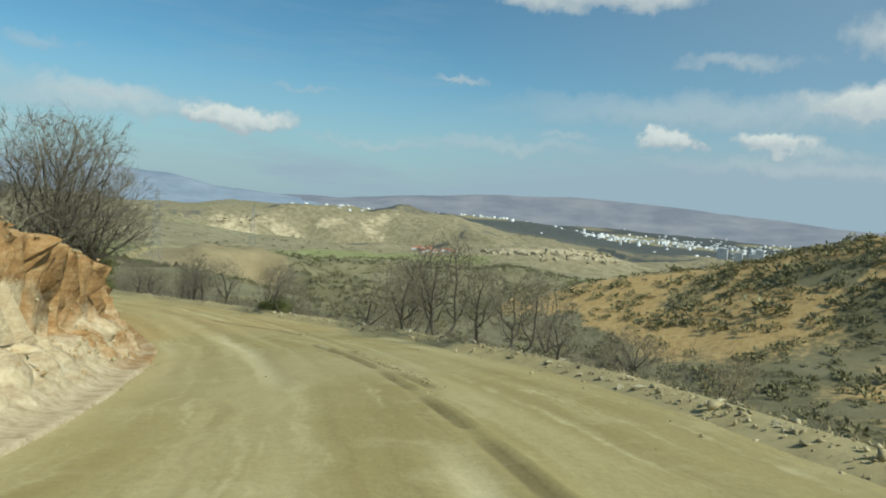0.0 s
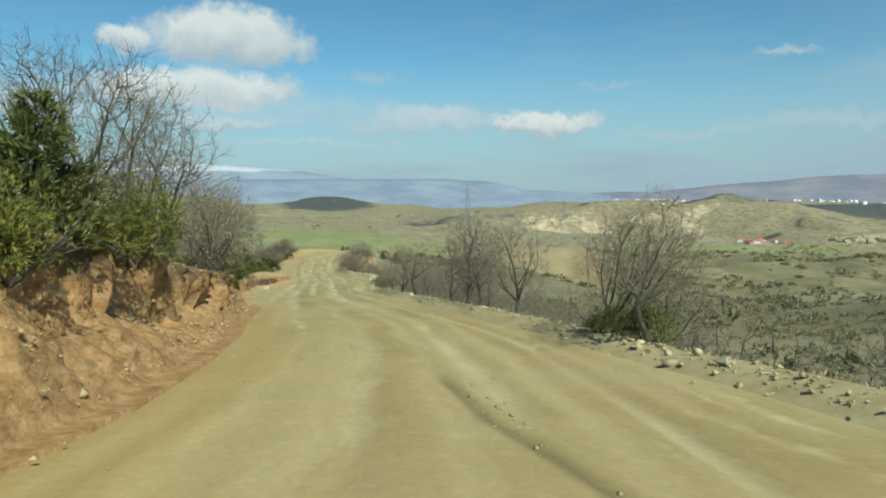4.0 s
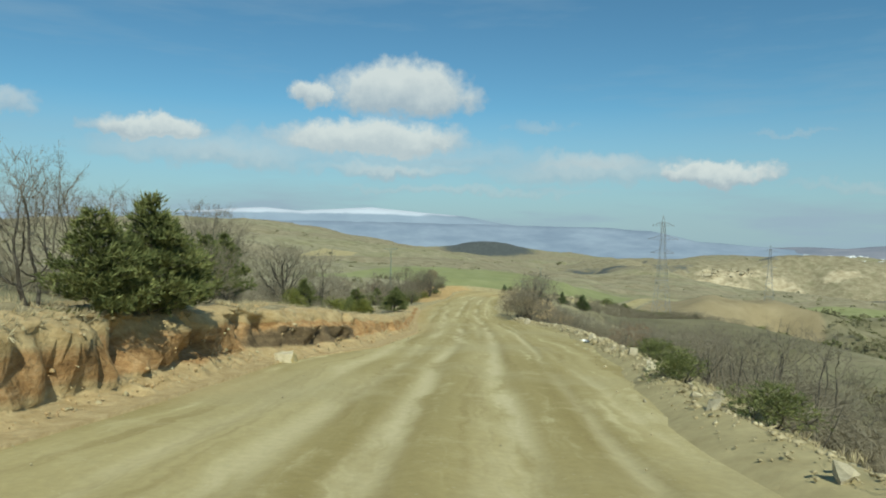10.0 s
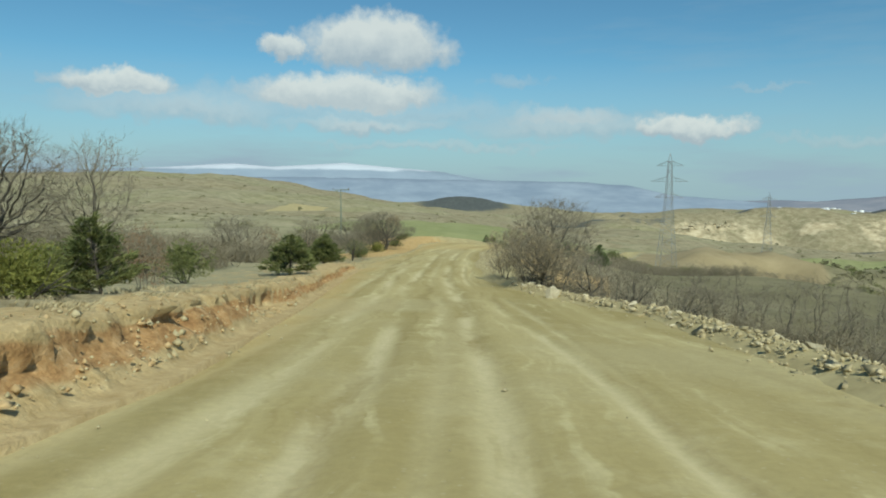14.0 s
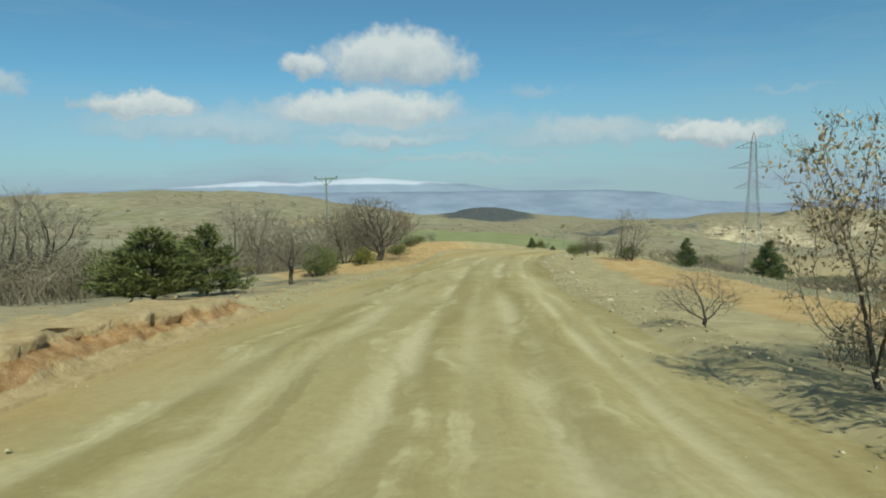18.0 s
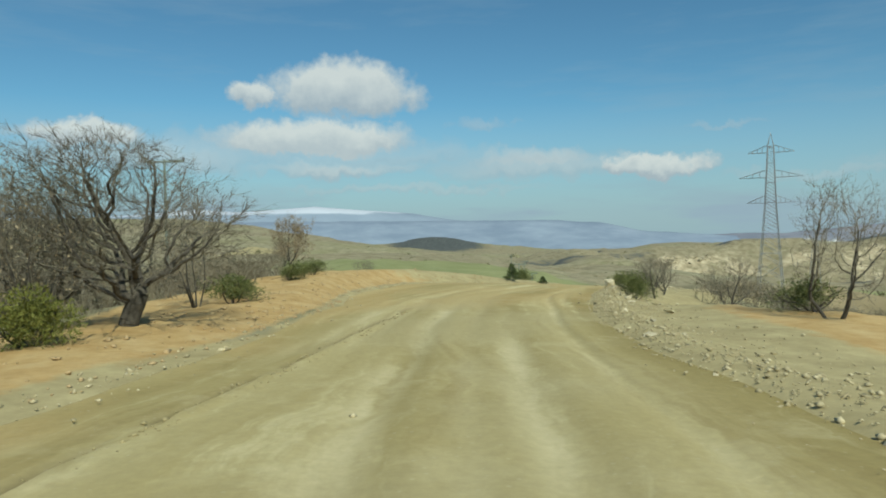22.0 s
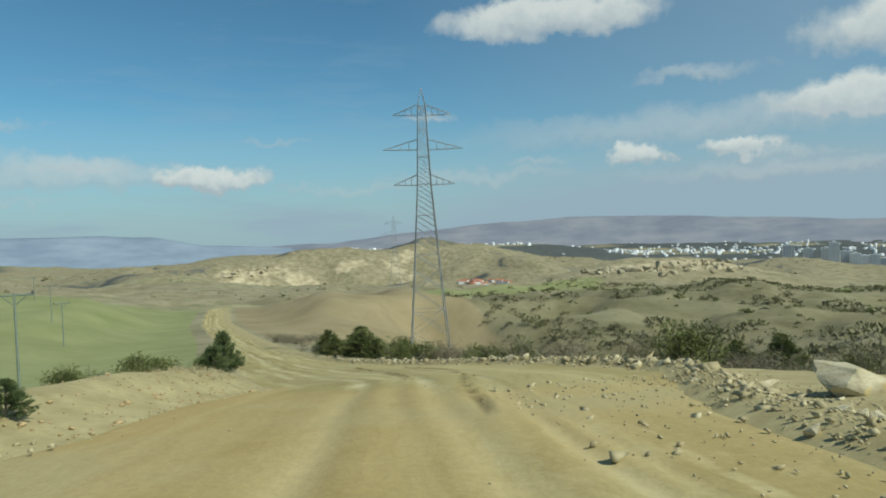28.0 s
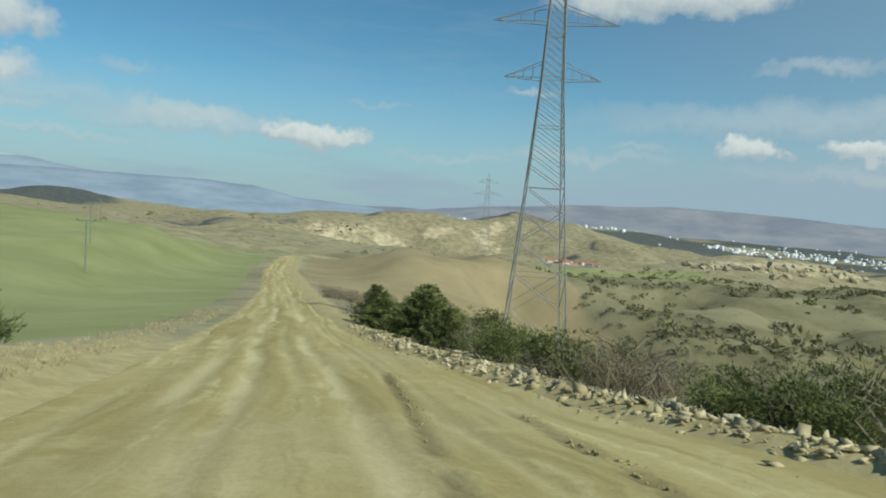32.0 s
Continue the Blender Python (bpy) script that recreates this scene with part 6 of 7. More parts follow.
# ---------------------------------------------------------------- gravel, clods, grass, scrub
def spread_bits(name, places, sizes, mat, label, category, seed, flat=0.6):
    """Many small irregular bits in one mesh: low octahedra with shifted corners."""
    rng = np.random.default_rng(seed)
    n = len(places)
    base = np.array([(1, 0, 0), (0, 1, 0), (-1, 0, 0), (0, -1, 0), (0, 0, 1), (0, 0, -1)], float)
    tri = np.array([(0, 1, 4), (1, 2, 4), (2, 3, 4), (3, 0, 4), (1, 0, 5), (2, 1, 5), (3, 2, 5), (0, 3, 5)])
    shape = base[None] * rng.uniform(0.6, 1.3, (n, 6, 1)) + rng.normal(0, 0.15, (n, 6, 3))
    t = rng.uniform(0, 6.28, n)
    c, s = np.cos(t)[:, None], np.sin(t)[:, None]
    turned = np.stack([shape[..., 0] * c - shape[..., 1] * s, shape[..., 0] * s + shape[..., 1] * c, shape[..., 2] * flat], -1)
    verts = (turned * np.asarray(sizes)[:, None, None] + np.asarray(places)[:, None]).reshape(-1, 3)
    faces = (tri[None] + (np.arange(n) * 6)[:, None, None]).reshape(-1, 3)
    return tagged(mesh_object(name, mesh_from(name, verts, faces), mat), label, category, kind="stuff")


def road_places(s, u, lift=0.0):
    i = np.interp(s, ALONG, np.arange(len(ALONG)))
    k = np.arange(len(ROAD))
    x, y = np.interp(i, k, ROAD[:, 0]), np.interp(i, k, ROAD[:, 1])
    wx, wy = np.interp(i, k, WAY[:, 0]), np.interp(i, k, WAY[:, 1])
    x, y = x + wy * u, y - wx * u
    z = ground_height(x, y)
    on = (u > left_edge(s) + 0.3) & (u < right_edge(s) - 0.3)
    z = np.where(on, np.interp(s, ALONG, ROAD[:, 2]) + 0.03, z)
    return np.stack([x, y, z + lift], 1)


rng = np.random.default_rng(31)
s1 = rng.uniform(-5, 240, 7000)
u1 = right_edge(s1) + rng.normal(0.4, 0.4, 7000)
s2 = rng.uniform(134, 168, 3000)
u2 = right_edge(s2) + np.abs(rng.normal(0.2, 1.3, 3000)) - 0.3
s3 = rng.uniform(164, 214, 3400)
u3 = right_edge(s3) + rng.normal(0.75, 0.5, 3400)
s4 = rng.uniform(-5, 215, 3500)
u4 = left_edge(s4) - 0.15 + rng.normal(0.0, 0.32, 3500)
sa, ua = np.concatenate([s1, s2, s3, s4]), np.concatenate([u1, u2, u3, u4])
spread_bits("rubble", road_places(sa, ua, 0.02), 0.012 + 0.020 * rng.pareto(3.0, len(sa)).clip(0, 2.2), PEBBLE, "pale gravel and rubble along the road's edges", "gravel", 32)
s5 = rng.uniform(-5, 225, 1100)
u5 = left_edge(s5) + (right_edge(s5) - left_edge(s5)) * rng.uniform(0.03, 0.97, 1100)
spread_bits("road_grit", road_places(s5, u5, 0.005), 0.008 + 0.010 * rng.pareto(3.0, 1100).clip(0, 3), PEBBLE, "small stones scattered on the dirt road", "gravel", 33)
s6 = np.concatenate([rng.uniform(108, 140, 500), rng.uniform(160, 206, 800), rng.uniform(132, 165, 300)])
u6 = left_edge(s6) - np.abs(rng.normal(0.8, 1.3, len(s6)))
CLOD = plain("clods", (0.34, 0.235, 0.115), (0.51, 0.385, 0.215), 1.2, 0.95)
spread_bits("clods", road_places(s6, u6, 0.02), 0.022 + 0.035 * rng.pareto(3.0, len(s6)).clip(0, 2), CLOD, "loose orange clods of soil on the shoulder", "soil", 34)

# clods, stones and hanging dry grass on the cut bank
bank_at = np.stack([bx[:, None] + bwy[:, None] * UB, by[:, None] - bwx[:, None] * UB, BZ], -1)
low_face = np.argwhere((face > 0.4) & (w_ < 0.75) & (BS > -5) & (BS < 112) & (hash_noise(BS / 0.9, E_ / 0.5, 131) > 0.42))
pick = low_face[rng.integers(0, len(low_face), 5200)]
at_face = bank_at[pick[:, 0], pick[:, 1]] + rng.normal(0, 0.05, (len(pick), 3))
spread_bits("bank_clods", at_face[:3000], 0.014 + 0.022 * rng.pareto(2.6, 3000).clip(0, 2.6), CLOD, "crumbled clods on the face of the cut bank", "soil", 36, 0.8)
spread_bits("bank_stones", at_face[3000:], 0.014 + 0.022 * rng.pareto(2.6, 2200).clip(0, 2.8), PEBBLE, "pale stones stuck in the cut bank", "stones", 37, 0.8)
brink = np.argwhere((w_ > 0.8) & (E_ < wb[:, None] + 0.5) & (BS > -5) & (BS < 120) & (hash_noise(BS / 1.2, E_, 133) > 0.45))
pick = brink[rng.integers(0, len(brink), 2600)]
tuft_at = bank_at[pick[:, 0], pick[:, 1]]
lean = np.stack([bwy[pick[:, 0]] * 0.9, -bwx[pick[:, 0]] * 0.9, rng.uniform(-0.5, 1.3, len(pick))], 1)
verts, faces = blades(rng, tuft_at, lean, 6, 0.13, 0.006)
tagged(mesh_object("bank_grass", mesh_from("bank_grass", verts, faces), STRAW), "dry grass and roots hanging over the bank's brink", "grass", kind="stuff")

# broken stones heaped along the lip of the drop
def heaped(name, s_, u_, size, mat, label, seed):
    """Angular stones of hand to head size in one mesh."""
    r = np.random.default_rng(seed)
    forms = []
    for k in range(8):
        me = stone(600 + k, "heap", 0.6, 8)
        co = np.array([q.co[:] for q in me.vertices])
        tri = np.array([p.vertices[:3] for p in me.polygons])
        forms.append((co, tri))
        bpy.data.meshes.remove(me)
    at = road_places(s_, u_, 0.0)
    vs, fs = [], []
    for k in range(len(s_)):
        co, tri = forms[k % 8]
        e = Matrix.Rotation(r.uniform(0, 6.28), 3, "Z") @ Matrix.Rotation(r.normal(0, 0.5), 3, "X")
        q = (co * size[k] * r.uniform(0.7, 1.35, 3)) @ np.array(e).T
        vs.append(q + at[k] + np.array([0, 0, 0.02 * size[k]]))
        fs.append(tri)
    return tagged(mesh_object(name, mesh_from(name, *merged(vs, fs)), mat), label, "rubble", kind="stuff")


hs = np.concatenate([rng.uniform(0, 36, 1000), rng.uniform(36, 72, 420), rng.uniform(72, 120, 2200), rng.uniform(136, 168, 800), rng.uniform(164, 196, 1100), rng.uniform(188, 245, 2600)])
hu = right_edge(hs) + 0.45 + rng.normal(0, 0.32, len(hs))
spread_out = (hs > 126) & (hs < 196)
hu[spread_out] += np.abs(rng.normal(0, 1.1, spread_out.sum())) - 0.3
hz = np.clip(0.060 * rng.lognormal(0, 0.6, len(hs)), 0.025, 0.28)
hz = np.where(hs > 199, np.minimum(hz * 1.9, 0.42), np.where(hs > 186, hz * 0.85, np.where((hs > 84) & (hs < 114), np.minimum(hz * 1.35, 0.34), hz)))
hz = np.where((hs > 160) & (hs < 188), hz * 0.8, hz)
hu = hu + 0.35 * ((hs > 160) & (hs < 192))
hz = np.where((hs > 126) & (hs < 166), hz * 0.55, hz)
heaped("edge_rubble", hs, hu, hz, PEBBLE, "broken pale stones heaped along the edge of the road", 71)
fs_ = rng.uniform(184, 201, 1300)
fu_ = 1.8 + 5.5 * rng.uniform(0, 1, 1300) ** 0.8
heaped("spread_rubble", fs_, fu_, np.clip(0.045 * rng.lognormal(0, 0.6, 1300), 0.02, 0.22), PEBBLE, "broken tan stones strewn over the outside of the bend", 73)
ls = np.concatenate([rng.uniform(0, 60, 160), rng.uniform(60, 110, 260), rng.uniform(110, 200, 160)])
heaped("fallen_rubble", ls, left_edge(ls) - 0.22 + rng.normal(0, 0.22, len(ls)), np.clip(0.08 * rng.lognormal(0, 0.5, len(ls)), 0.03, 0.3), PEBBLE, "stones fallen to the foot of the bank", 72)
cs_, cu_ = [], []
for line in CUTS:
    a_, b_ = np.array(line).T
    q = rng.uniform(a_[0], a_[-1], int(26 * (a_[-1] - a_[0])))
    cs_.append(q)
    cu_.append(np.interp(q, a_, b_) + 0.17 + rng.normal(0, 0.07, len(q)))
cs_, cu_ = np.concatenate(cs_), np.concatenate(cu_)
spread_bits("rut_crumbs", road_places(cs_, cu_, 0.015), 0.012 + 0.02 * rng.pareto(3.0, len(cs_)).clip(0, 1.6), plain("crumbled_dirt", (0.25, 0.205, 0.10), (0.42, 0.355, 0.19), 2.0, 0.95), "crumbled dirt thrown up beside the tyre cuts", "soil", 35)

# dry grass on the bank and the verges
gs = np.concatenate([rng.uniform(-10, 110, 5200), np.r_[rng.uniform(204, 262, 1600), rng.uniform(-10, 100, 1400)], rng.uniform(128, 172, 1600), rng.uniform(-5, 125, 2200)])
gw = np.interp(gs, BANK_S, BANK_W)
gu = left_edge(gs) - gw - 0.5 - np.abs(rng.normal(0, 1.6, len(gs)))
gu[5200:6800] = left_edge(gs[5200:6800]) - 0.9 - np.abs(rng.normal(0, 1.0, 1600))
gu[8200:9800] = right_edge(gs[8200:9800]) + rng.uniform(6.5, 14, 1600)
gu[9800:] = right_edge(gs[9800:]) + 1.0 + np.abs(rng.normal(0, 2.0, 2200))
gp = road_places(gs, gu, -0.02)
verts, faces = blades(rng, gp, np.tile([[0, 0, 1.2]], (len(gp), 1)), 6, 0.15, 0.008)
tagged(mesh_object("dry_grass", mesh_from("dry_grass", verts, faces), STRAW), "tufts of bleached dry grass", "grass", kind="stuff")


def brush_shape(seed, twigs=30):
    """One low leafless shrub, about a metre high: crooked stems of narrow slips."""
    r = np.random.default_rng(seed)
    verts = []

    def slip(p, q, w0, w1):
        d = q - p
        side = np.cross(d, r.normal(0, 1, 3))
        side /= max(np.linalg.norm(side), 1e-6)
        verts.extend([p - side * w0, p + side * w0, q + side * w1, q - side * w1])

    for k in range(twigs):
        t, lean = r.uniform(0, 6.28), r.uniform(0.05, 1.0)
        p = np.array([0.2 * r.normal(), 0.2 * r.normal(), 0])
        q = p + np.array([lean * 0.5 * math.cos(t), lean * 0.5 * math.sin(t), 0.5]) * r.uniform(0.5, 1.05)
        e = q + np.array([r.normal(0, 0.22), r.normal(0, 0.22), r.uniform(0.1, 0.4)])
        slip(p, q, 0.008, 0.006)
        slip(q, e, 0.006, 0.003)
        for j in range(3):
            m = q + (e - q) * r.uniform(0, 1)
            slip(m, m + np.array([r.normal(0, 0.2), r.normal(0, 0.2), r.uniform(0.0, 0.28)]), 0.0045, 0.002)
    return np.array(verts), np.arange(len(verts)).reshape(-1, 4)


def brushwood(name, places, heights, mat, label, seed):
    r = np.random.default_rng(seed)
    shapes = [brush_shape(seed + k) for k in range(5)]
    vs, fs = [], []
    for k, (p, h) in enumerate(zip(places, heights)):
        v, f = shapes[k % 5]
        t = r.uniform(0, 6.28)
        c, q = math.cos(t), math.sin(t)
        w = h * r.uniform(0.9, 1.5)
        vs.append(np.stack([(v[:, 0] * c - v[:, 1] * q) * w, (v[:, 0] * q + v[:, 1] * c) * w, v[:, 2] * h], 1) + p)
        fs.append(f)
    return tagged(mesh_object(name, mesh_from(name, *merged(vs, fs)), mat), label, "brushwood", kind="stuff")


def patchy(s, u, size, seed, cut):
    return hash_noise(s / size, u / size, seed) > cut


# right-hand slopes
n = 1900
bs_, bu_ = rng.uniform(4, 128, n), None
bu_ = right_edge(bs_) + 1.5 + np.abs(rng.normal(0, 10, n))
keep = patchy(bs_, bu_, 6, 3, 0.30)
bs_, bu_ = bs_[keep], bu_[keep]
brushwood("brushwood", road_places(bs_, bu_), rng.uniform(0.6, 1.5, len(bs_)) * np.interp(bu_ - right_edge(bs_), [0, 2.5, 6, 12, 30], [0.35, 0.6, 1.0, 1.3, 1.5]), BRUSH, "grey leafless oak brush covering the slope", 401)
n = 800
bs_ = rng.uniform(100, 188, n)
bu_ = left_edge(bs_) - np.interp(bs_, [100, 130, 188], [9, 6, 6]) - np.abs(rng.normal(0, 9, n))
keep = patchy(bs_, bu_, 7, 9, 0.4)
brushwood("brushwood", road_places(bs_[keep], bu_[keep]), rng.uniform(0.8, 2.2, keep.sum()), BRUSH, "grey leafless brush on the falling ground", 402)
n = 1000
bs_ = rng.uniform(165, 300, n)
bu_ = right_edge(bs_) + np.interp(bs_, [190, 205], [4.5, 2.2]) + np.abs(rng.normal(0, 14, n))
keep = patchy(bs_, bu_, 7, 19, 0.42)
brushwood("brushwood", road_places(bs_[keep], bu_[keep]), rng.uniform(0.6, 1.7, keep.sum()), BRUSH, "low grey brush below the road", 403)
n = 850
bs_ = rng.uniform(0, 100, n)
bu_ = left_edge(bs_) - np.interp(bs_, BANK_S, BANK_W) - np.interp(bs_, [0, 45, 60], [0.9, 0.9, 3.0]) - np.abs(rng.normal(0, 5, n))
brushwood("brushwood", road_places(bs_, bu_), rng.uniform(0.4, 1.5, n) * np.interp(bs_, [45, 65], [1, 0.6]), BRUSH, "low brush under the trees on the bank", 404)


# scrub dots on the middle and far slopes
def far_scrub(name, count, box, cut, size, mat, seed, label, near_limit=26, tufts=14, blade=0.30):
    r = np.random.default_rng(seed)
    x, y = r.uniform(box[0], box[1], count), r.uniform(box[2], box[3], count)
    s, u, _ = road_frame(x, y)
    clear = (np.abs(u) > near_limit) & (hash_noise(x / 30, y / 30, seed) + 0.4 * hash_noise(x / 9, y / 9, seed + 1) > cut)
    clear &= ~((s > 205) & (s < 470) & (u < 0) & (u > -150)) & ~((s > 270) & (s < 450) & (u > 0) & (u < 75))
    x, y = x[clear], y[clear]
    z = ground_height(x, y)
    forms = []
    for k in range(6):
        m = tufts
        d = r.normal(0, 1, (m, 3))
        d[:, 2] = np.abs(d[:, 2])
        d /= np.linalg.norm(d, axis=1)[:, None]
        lump = 0.16 * r.normal(0, 1, (m // 9 + 1, 3)).repeat(9, 0)[:m]
        a = d * r.uniform(0.25, 0.48, (m, 1)) * np.array([1, 1, 0.8]) + lump * np.array([1, 1, 0.3])
        forms.append(blades(r, a, d + np.array([0, 0, 0.3]), 3, blade, blade * 0.22))
    vs, fs = [], []
    for k, (px_, py_, pz_) in enumerate(zip(x, y, z)):
        v, f = forms[k % 6]
        t, d = r.uniform(0, 6.28), size * r.lognormal(0, 0.4)
        c, q = math.cos(t), math.sin(t)
        vs.append(np.stack([v[:, 0] * c - v[:, 1] * q, v[:, 0] * q + v[:, 1] * c, v[:, 2]], 1) * d + (px_, py_, pz_))
        fs.append(f)
    return tagged(mesh_object(name, mesh_from(name, *merged(vs, fs)), mat), label, "scrub", kind="stuff")


far_scrub("hillside_scrub", 1900, (22, 170, -60, 300), 0.66, 1.5, SCRUB, 501, "low dark scrub over the slope below the road", 34, 28, 0.23)
far_scrub("hillside_scrub", 2600, (24, 125, -40, 75), 0.32, 0.95, OLIVE, 506, "low scrub over the orange spur", 14, 24, 0.25)
far_scrub("hillside_scrub", 1500, (26, 170, 140, 300), 0.50, 1.8, SCRUB, 507, "dark bushes in the gullies below the pylon", 38, 34, 0.22)
far_scrub("hillside_scrub", 5600, (150, 460, -60, 560), 0.62, 2.6, SCRUB, 505, "dark scrub dotted over the valley slopes")
far_scrub("hillside_scrub", 1500, (-260, -20, 60, 600), 0.76, 1.5, SCRUB, 502, "dark scrub dotted over the far slopes", 24, 18, 0.28)
far_scrub("hillside_scrub", 1700, (-500, 1300, 500, 1500), 0.82, 3.0, SCRUB, 503, "distant bushes on the hills")
far_scrub("dark_junipers", 1300, (34, 330, 60, 420), 0.66, 1.7, NEEDLE, 504, "dark junipers on the far slope", 26, 36, 0.24)
far_scrub("valley_junipers", 520, (20, 120, 150, 290), 0.56, 2.0, NEEDLE, 509, "dark junipers down the slope beside the pylon", 30, 110, 0.11)
far_scrub("valley_brush", 900, (20, 120, 150, 290), 0.40, 1.8, BRUSH, 510, "grey brush down the slope beside the pylon", 38, 44, 0.17)
far_scrub("hillside_scrub", 2200, (58, 120, -45, 12), 0.15, 1.0, OLIVE, 508, "grey-green scrub on the shoulder of the spur", 14, 24, 0.24)

# pale crags along the ridge across the valley, and on the quarried hill
def crags(name, ends, count, size, seed, label):
    r = np.random.default_rng(seed)
    ob = proto(name)
    (x0, y0), (x1, y1) = ends
    forms = [stone(700 + k, "crag", 0.9, 14) for k in range(5)]
    for me in forms:
        me.materials.append(CRAG)
    for k in range(count):
        f = r.uniform(0, 1)
        x, y = x0 + (x1 - x0) * f + r.normal(0, 7), y0 + (y1 - y0) * f + r.normal(0, 7)
        d = size * r.lognormal(0, 0.4)
        rock = new("crag", forms[k % 5])
        rock.parent = ob
        rock.matrix_basis = pose(x, y, ground_at(x, y) + d * 0.12, r.normal(0, 20), r.normal(0, 20), r.uniform(0, 360)) @ Matrix.Diagonal((d * r.uniform(0.8, 1.6), d, d * r.uniform(0.7, 1.2), 1))
    return tagged(ob, label, "rocks")


CRAG = plain("crag_rock", (0.30, 0.255, 0.165), (0.47, 0.42, 0.30), 0.08, 0.95, per_thing=0.5)
crags("rock_outcrop", ((478, 540), (640, 496)), 150, 4.2, 81, "broken pale yellow crags along a ridge")
crags("rock_outcrop", ((405, 1318), (500, 1312)), 40, 6.0, 82, "pale quarried rock faces on a far hill")

# ---------------------------------------------------------------- houses far off
def apartment(width, depth, floors, name="apartment_building"):
    """A pale block of flats: walls, a window on every floor and bay, a flat roof with a hut."""
    ob = proto(name)
    h = floors * 3.0
    bm = bmesh.new()
    bmesh.ops.create_cube(bm, size=1, matrix=Matrix.Translation((0, 0, h / 2)) @ Matrix.Diagonal((width, depth, h, 1)))
    part("wall", bm, WHITEWASH, ob)
    bm = bmesh.new()
    bmesh.ops.create_cube(bm, size=1, matrix=Matrix.Translation((0, 0, h + 0.25)) @ Matrix.Diagonal((width + 0.8, depth + 0.8, 0.5, 1)))
    bmesh.ops.create_cube(bm, size=1, matrix=Matrix.Translation((0, 0, h + 1.6)) @ Matrix.Diagonal((width * 0.3, depth * 0.4, 2.4, 1)))
    part("roof", bm, SHEET_ROOF, ob)
    win = bmesh.new()
    bmesh.ops.create_cube(win, size=1, matrix=Matrix.Diagonal((width / 10, 0.25, 1.15, 1)))
    me = bpy.data.meshes.new("window")
    win.to_mesh(me)
    win.free()
    me.materials.append(GLASS_DARK)
    for f in range(floors):
        for b in (-1.5, -0.5, 0.5, 1.5):
            w = new("window", me)
            w.parent = ob
            w.location = (b * width / 4.2, -depth / 2, f * 3.0 + 1.6)
    return ob


def house(width, depth, height, roof, name="house"):
    ob = proto(name)
    bm = bmesh.new()
    bmesh.ops.create_cube(bm, size=1, matrix=Matrix.Translation((0, 0, height / 2)) @ Matrix.Diagonal((width, depth, height, 1)))
    part("wall", bm, WHITEWASH, ob)
    bm = bmesh.new()
    a, b, e = width / 2 + 0.4, depth / 2 + 0.4, height
    v = [bm.verts.new(p) for p in ((-a, -b, e), (a, -b, e), (a, b, e), (-a, b, e), (-a, 0, e + depth * 0.28), (a, 0, e + depth * 0.28))]
    for f in ((0, 1, 5, 4), (2, 3, 4, 5), (0, 4, 3), (1, 2, 5), (3, 2, 1, 0)):
        bm.faces.new([v[i] for i in f])
    part("roof", bm, roof, ob)
    for side in (-0.25, 0.25):
        bm = bmesh.new()
        bmesh.ops.create_cube(bm, size=1, matrix=Matrix.Translation((side * width, -depth / 2, height * 0.55)) @ Matrix.Diagonal((width * 0.14, 0.2, height * 0.3, 1)))
        part("window", bm, GLASS_DARK, ob)
    return ob


def by_bearing(az, r, eye=(4.2, 145.0)):
    return eye[0] + r * math.sin(radians(az)), eye[1] + r * math.cos(radians(az))


def stand(ob, az, r, turn):
    x, y = by_bearing(az, r)
    return pose(x, y, ground_at(x, y) - 1.0, 0, 0, turn)


rng = np.random.default_rng(71)
blocks = apartment(20, 14, 10)
tagged(blocks, "white ten-storey block of flats at the valley's edge", "building", "blocks of flats in a row")
blocks.matrix_basis = stand(blocks, 64.8, 1450, -65)
for az, r, f in ((66.1, 1440, 0.85), (67.3, 1430, 0.95), (67.8, 1415, 1.25), (68.5, 1450, 1.0), (69.1, 1440, 0.85), (69.7, 1450, 0.8), (70.3, 1430, 0.8), (70.9, 1450, 0.75), (71.6, 1440, 0.8), (72.3, 1450, 0.85), (73.0, 1450, 0.8)):
    copy_thing(blocks, stand(blocks, az, r, -65 + rng.normal(0, 6)) @ Matrix.Diagonal((0.8, 0.8, f, 1)))
cottage = house(11, 8, 4.5, ROOF_TILE)
tagged(cottage, "small pale village house with a tiled roof", "house", "village houses in the valley")
cottage.matrix_basis = stand(cottage, 40.5, 1010, 20)
for k in range(46):
    az, r = rng.uniform(38.5, 49.5), rng.normal(1020, 45)
    copy_thing(cottage, stand(cottage, az, r, rng.uniform(0, 180)) @ Matrix.Diagonal((*rng.uniform(0.7, 1.2, 3), 1)))
hall = house(22, 9, 3.5, SHEET_ROOF, "works_hall")
tagged(hall, "long white works hall below the quarried hill", "building", "works halls")
hx, hy = 478.0, 1215.0
hall.matrix_basis = pose(hx, hy, ground_at(hx, hy), 0, 0, 20)
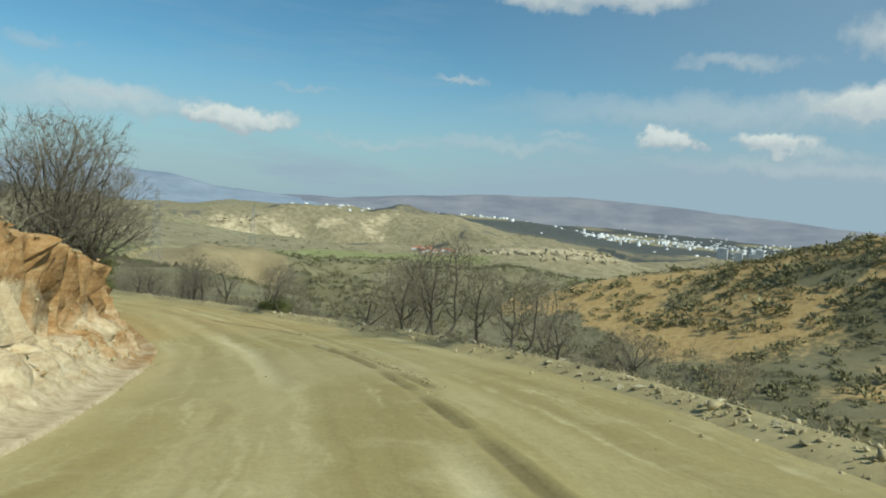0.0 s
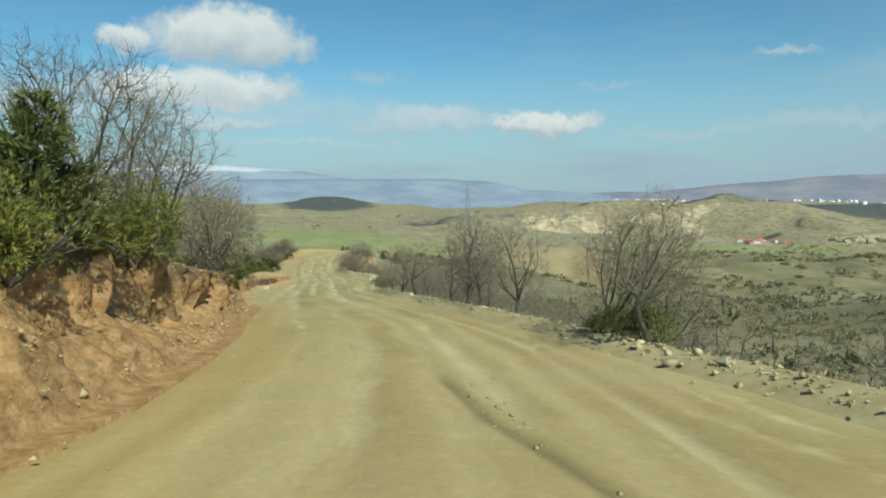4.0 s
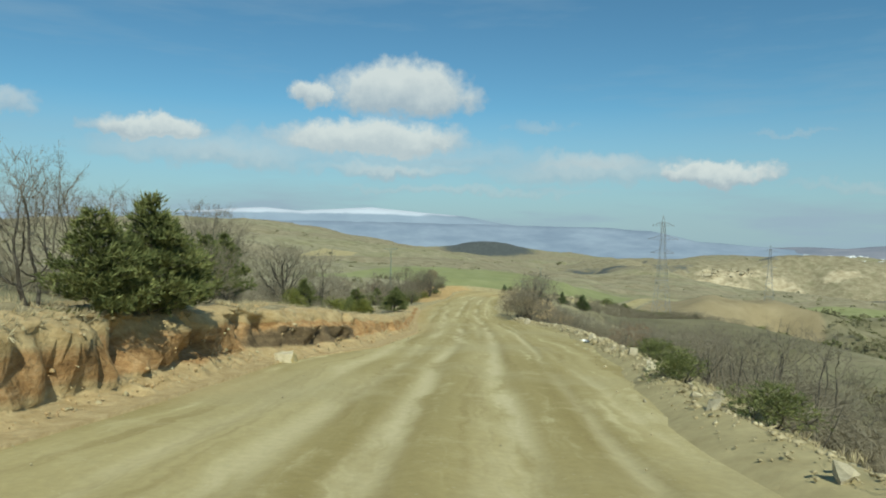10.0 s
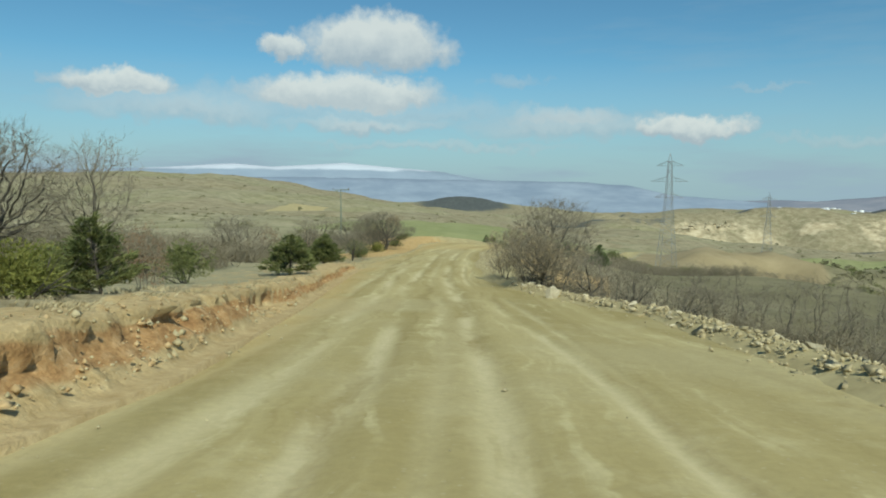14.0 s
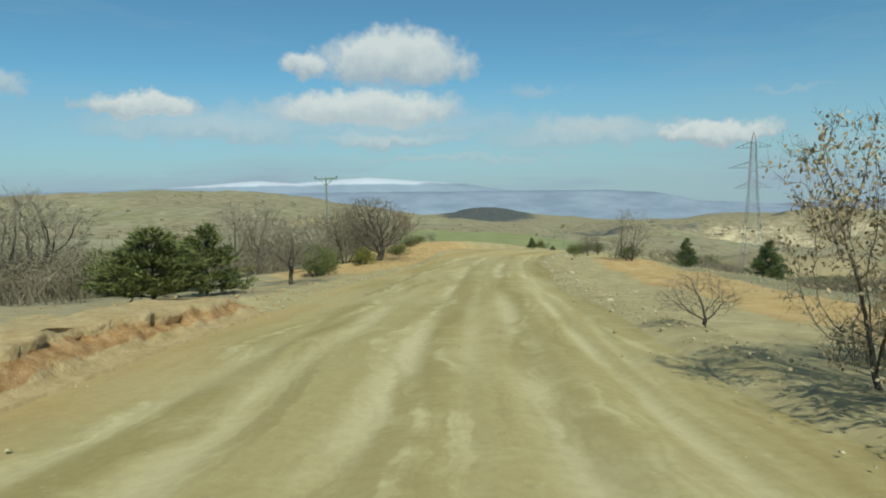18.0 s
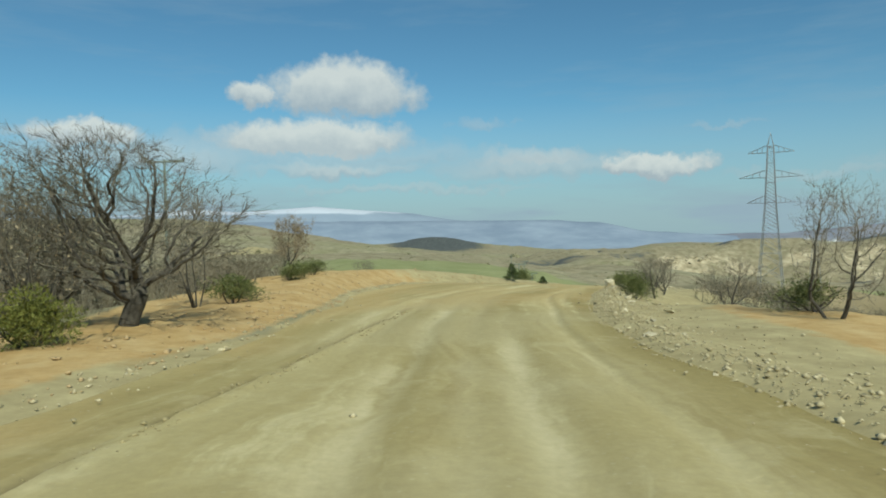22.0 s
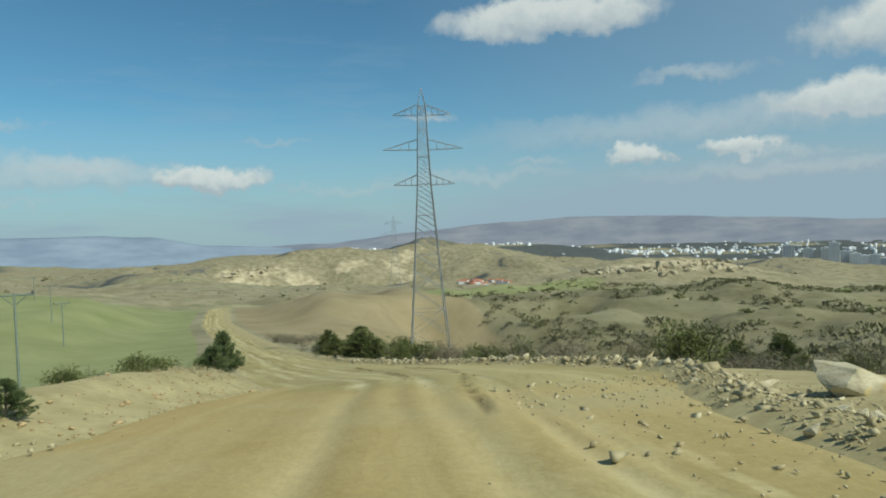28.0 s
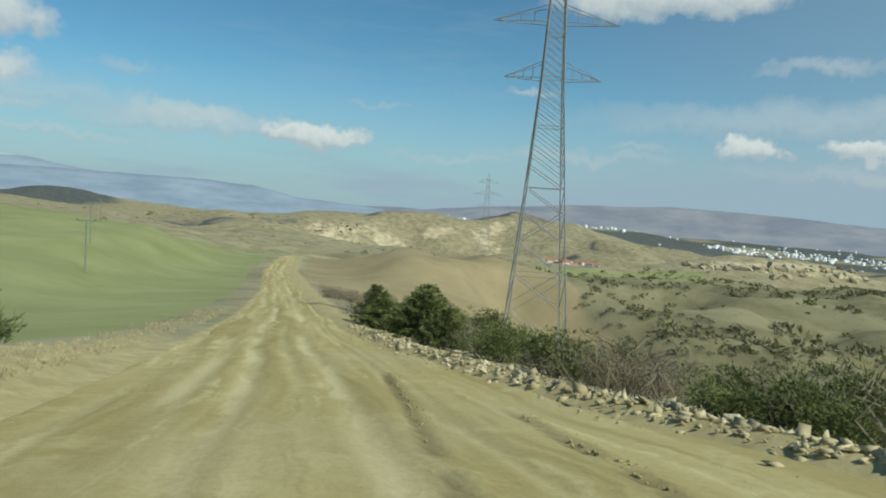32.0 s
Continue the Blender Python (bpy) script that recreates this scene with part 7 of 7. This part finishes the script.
for dx_, dy_, f in ((-55, 6, 0.5), (-80, 20, 0.4), (30, -18, 0.45), (62, 4, 0.3)):
    copy_thing(hall, pose(hx + dx_, hy + dy_, ground_at(hx + dx_, hy + dy_), 0, 0, 15) @ Matrix.Diagonal((f, 0.8, 0.8, 1)))
farm = house(26, 12, 5, SHEET_ROOF, "farmhouse")
tagged(farm, "white farm building on the plain", "building", "farm buildings")
farm.matrix_basis = pose(160, 1585, ground_at(160, 1585), 0, 0, 5)
for x, y in ((182, 1590), (205, 1570), (885, 1811), (940, 1830)):
    copy_thing(farm, pose(x, y, ground_at(x, y), 0, 0, 12))

# the distant town: a sprinkling of white blocks in clusters
def cluster(count, az_mid, az_wide, r_mid, r_wide, tall, r):
    az = np.radians(r.normal(az_mid, az_wide, count))
    rad = r.normal(r_mid, r_wide, count)
    x, y = 4.2 + rad * np.sin(az), 145 + rad * np.cos(az)
    z = ground_height(x, y)
    w, d, h = r.uniform(5, 13, count), r.uniform(5, 11, count), 0.6 * tall * r.lognormal(0, 0.45, count)
    unit = np.array([(-1, -1, 0), (1, -1, 0), (1, 1, 0), (-1, 1, 0), (-1, -1, 1), (1, -1, 1), (1, 1, 1), (-1, 1, 1)], float)
    verts = unit[None] * np.stack([w / 2, d / 2, h], 1)[:, None] + np.stack([x, y, z - 1], 1)[:, None]
    quad = np.array([(0, 1, 5, 4), (1, 2, 6, 5), (2, 3, 7, 6), (3, 0, 4, 7), (4, 5, 6, 7)])
    return verts.reshape(-1, 3), (quad[None] + (np.arange(count) * 8)[:, None, None]).reshape(-1, 4)


town = [cluster(60, 43.2, 1.6, 2500, 130, 10, rng), cluster(90, 48, 2.4, 2850, 220, 11, rng), cluster(110, 53.5, 2.6, 2800, 260, 11, rng), cluster(90, 58.5, 3.0, 2850, 300, 10, rng),
        cluster(130, 64, 4.5, 2900, 360, 9, rng), cluster(70, 70, 5.0, 2600, 360, 8, rng), cluster(60, 36, 5.0, 2700, 260, 8, rng), cluster(40, 30, 2.5, 2200, 120, 8, rng)]
tagged(mesh_object("distant_town", mesh_from("distant_town", *merged([t[0] for t in town], [t[1] for t in town])), WHITEWASH), "far town of small white buildings on the plain", "town", kind="stuff")
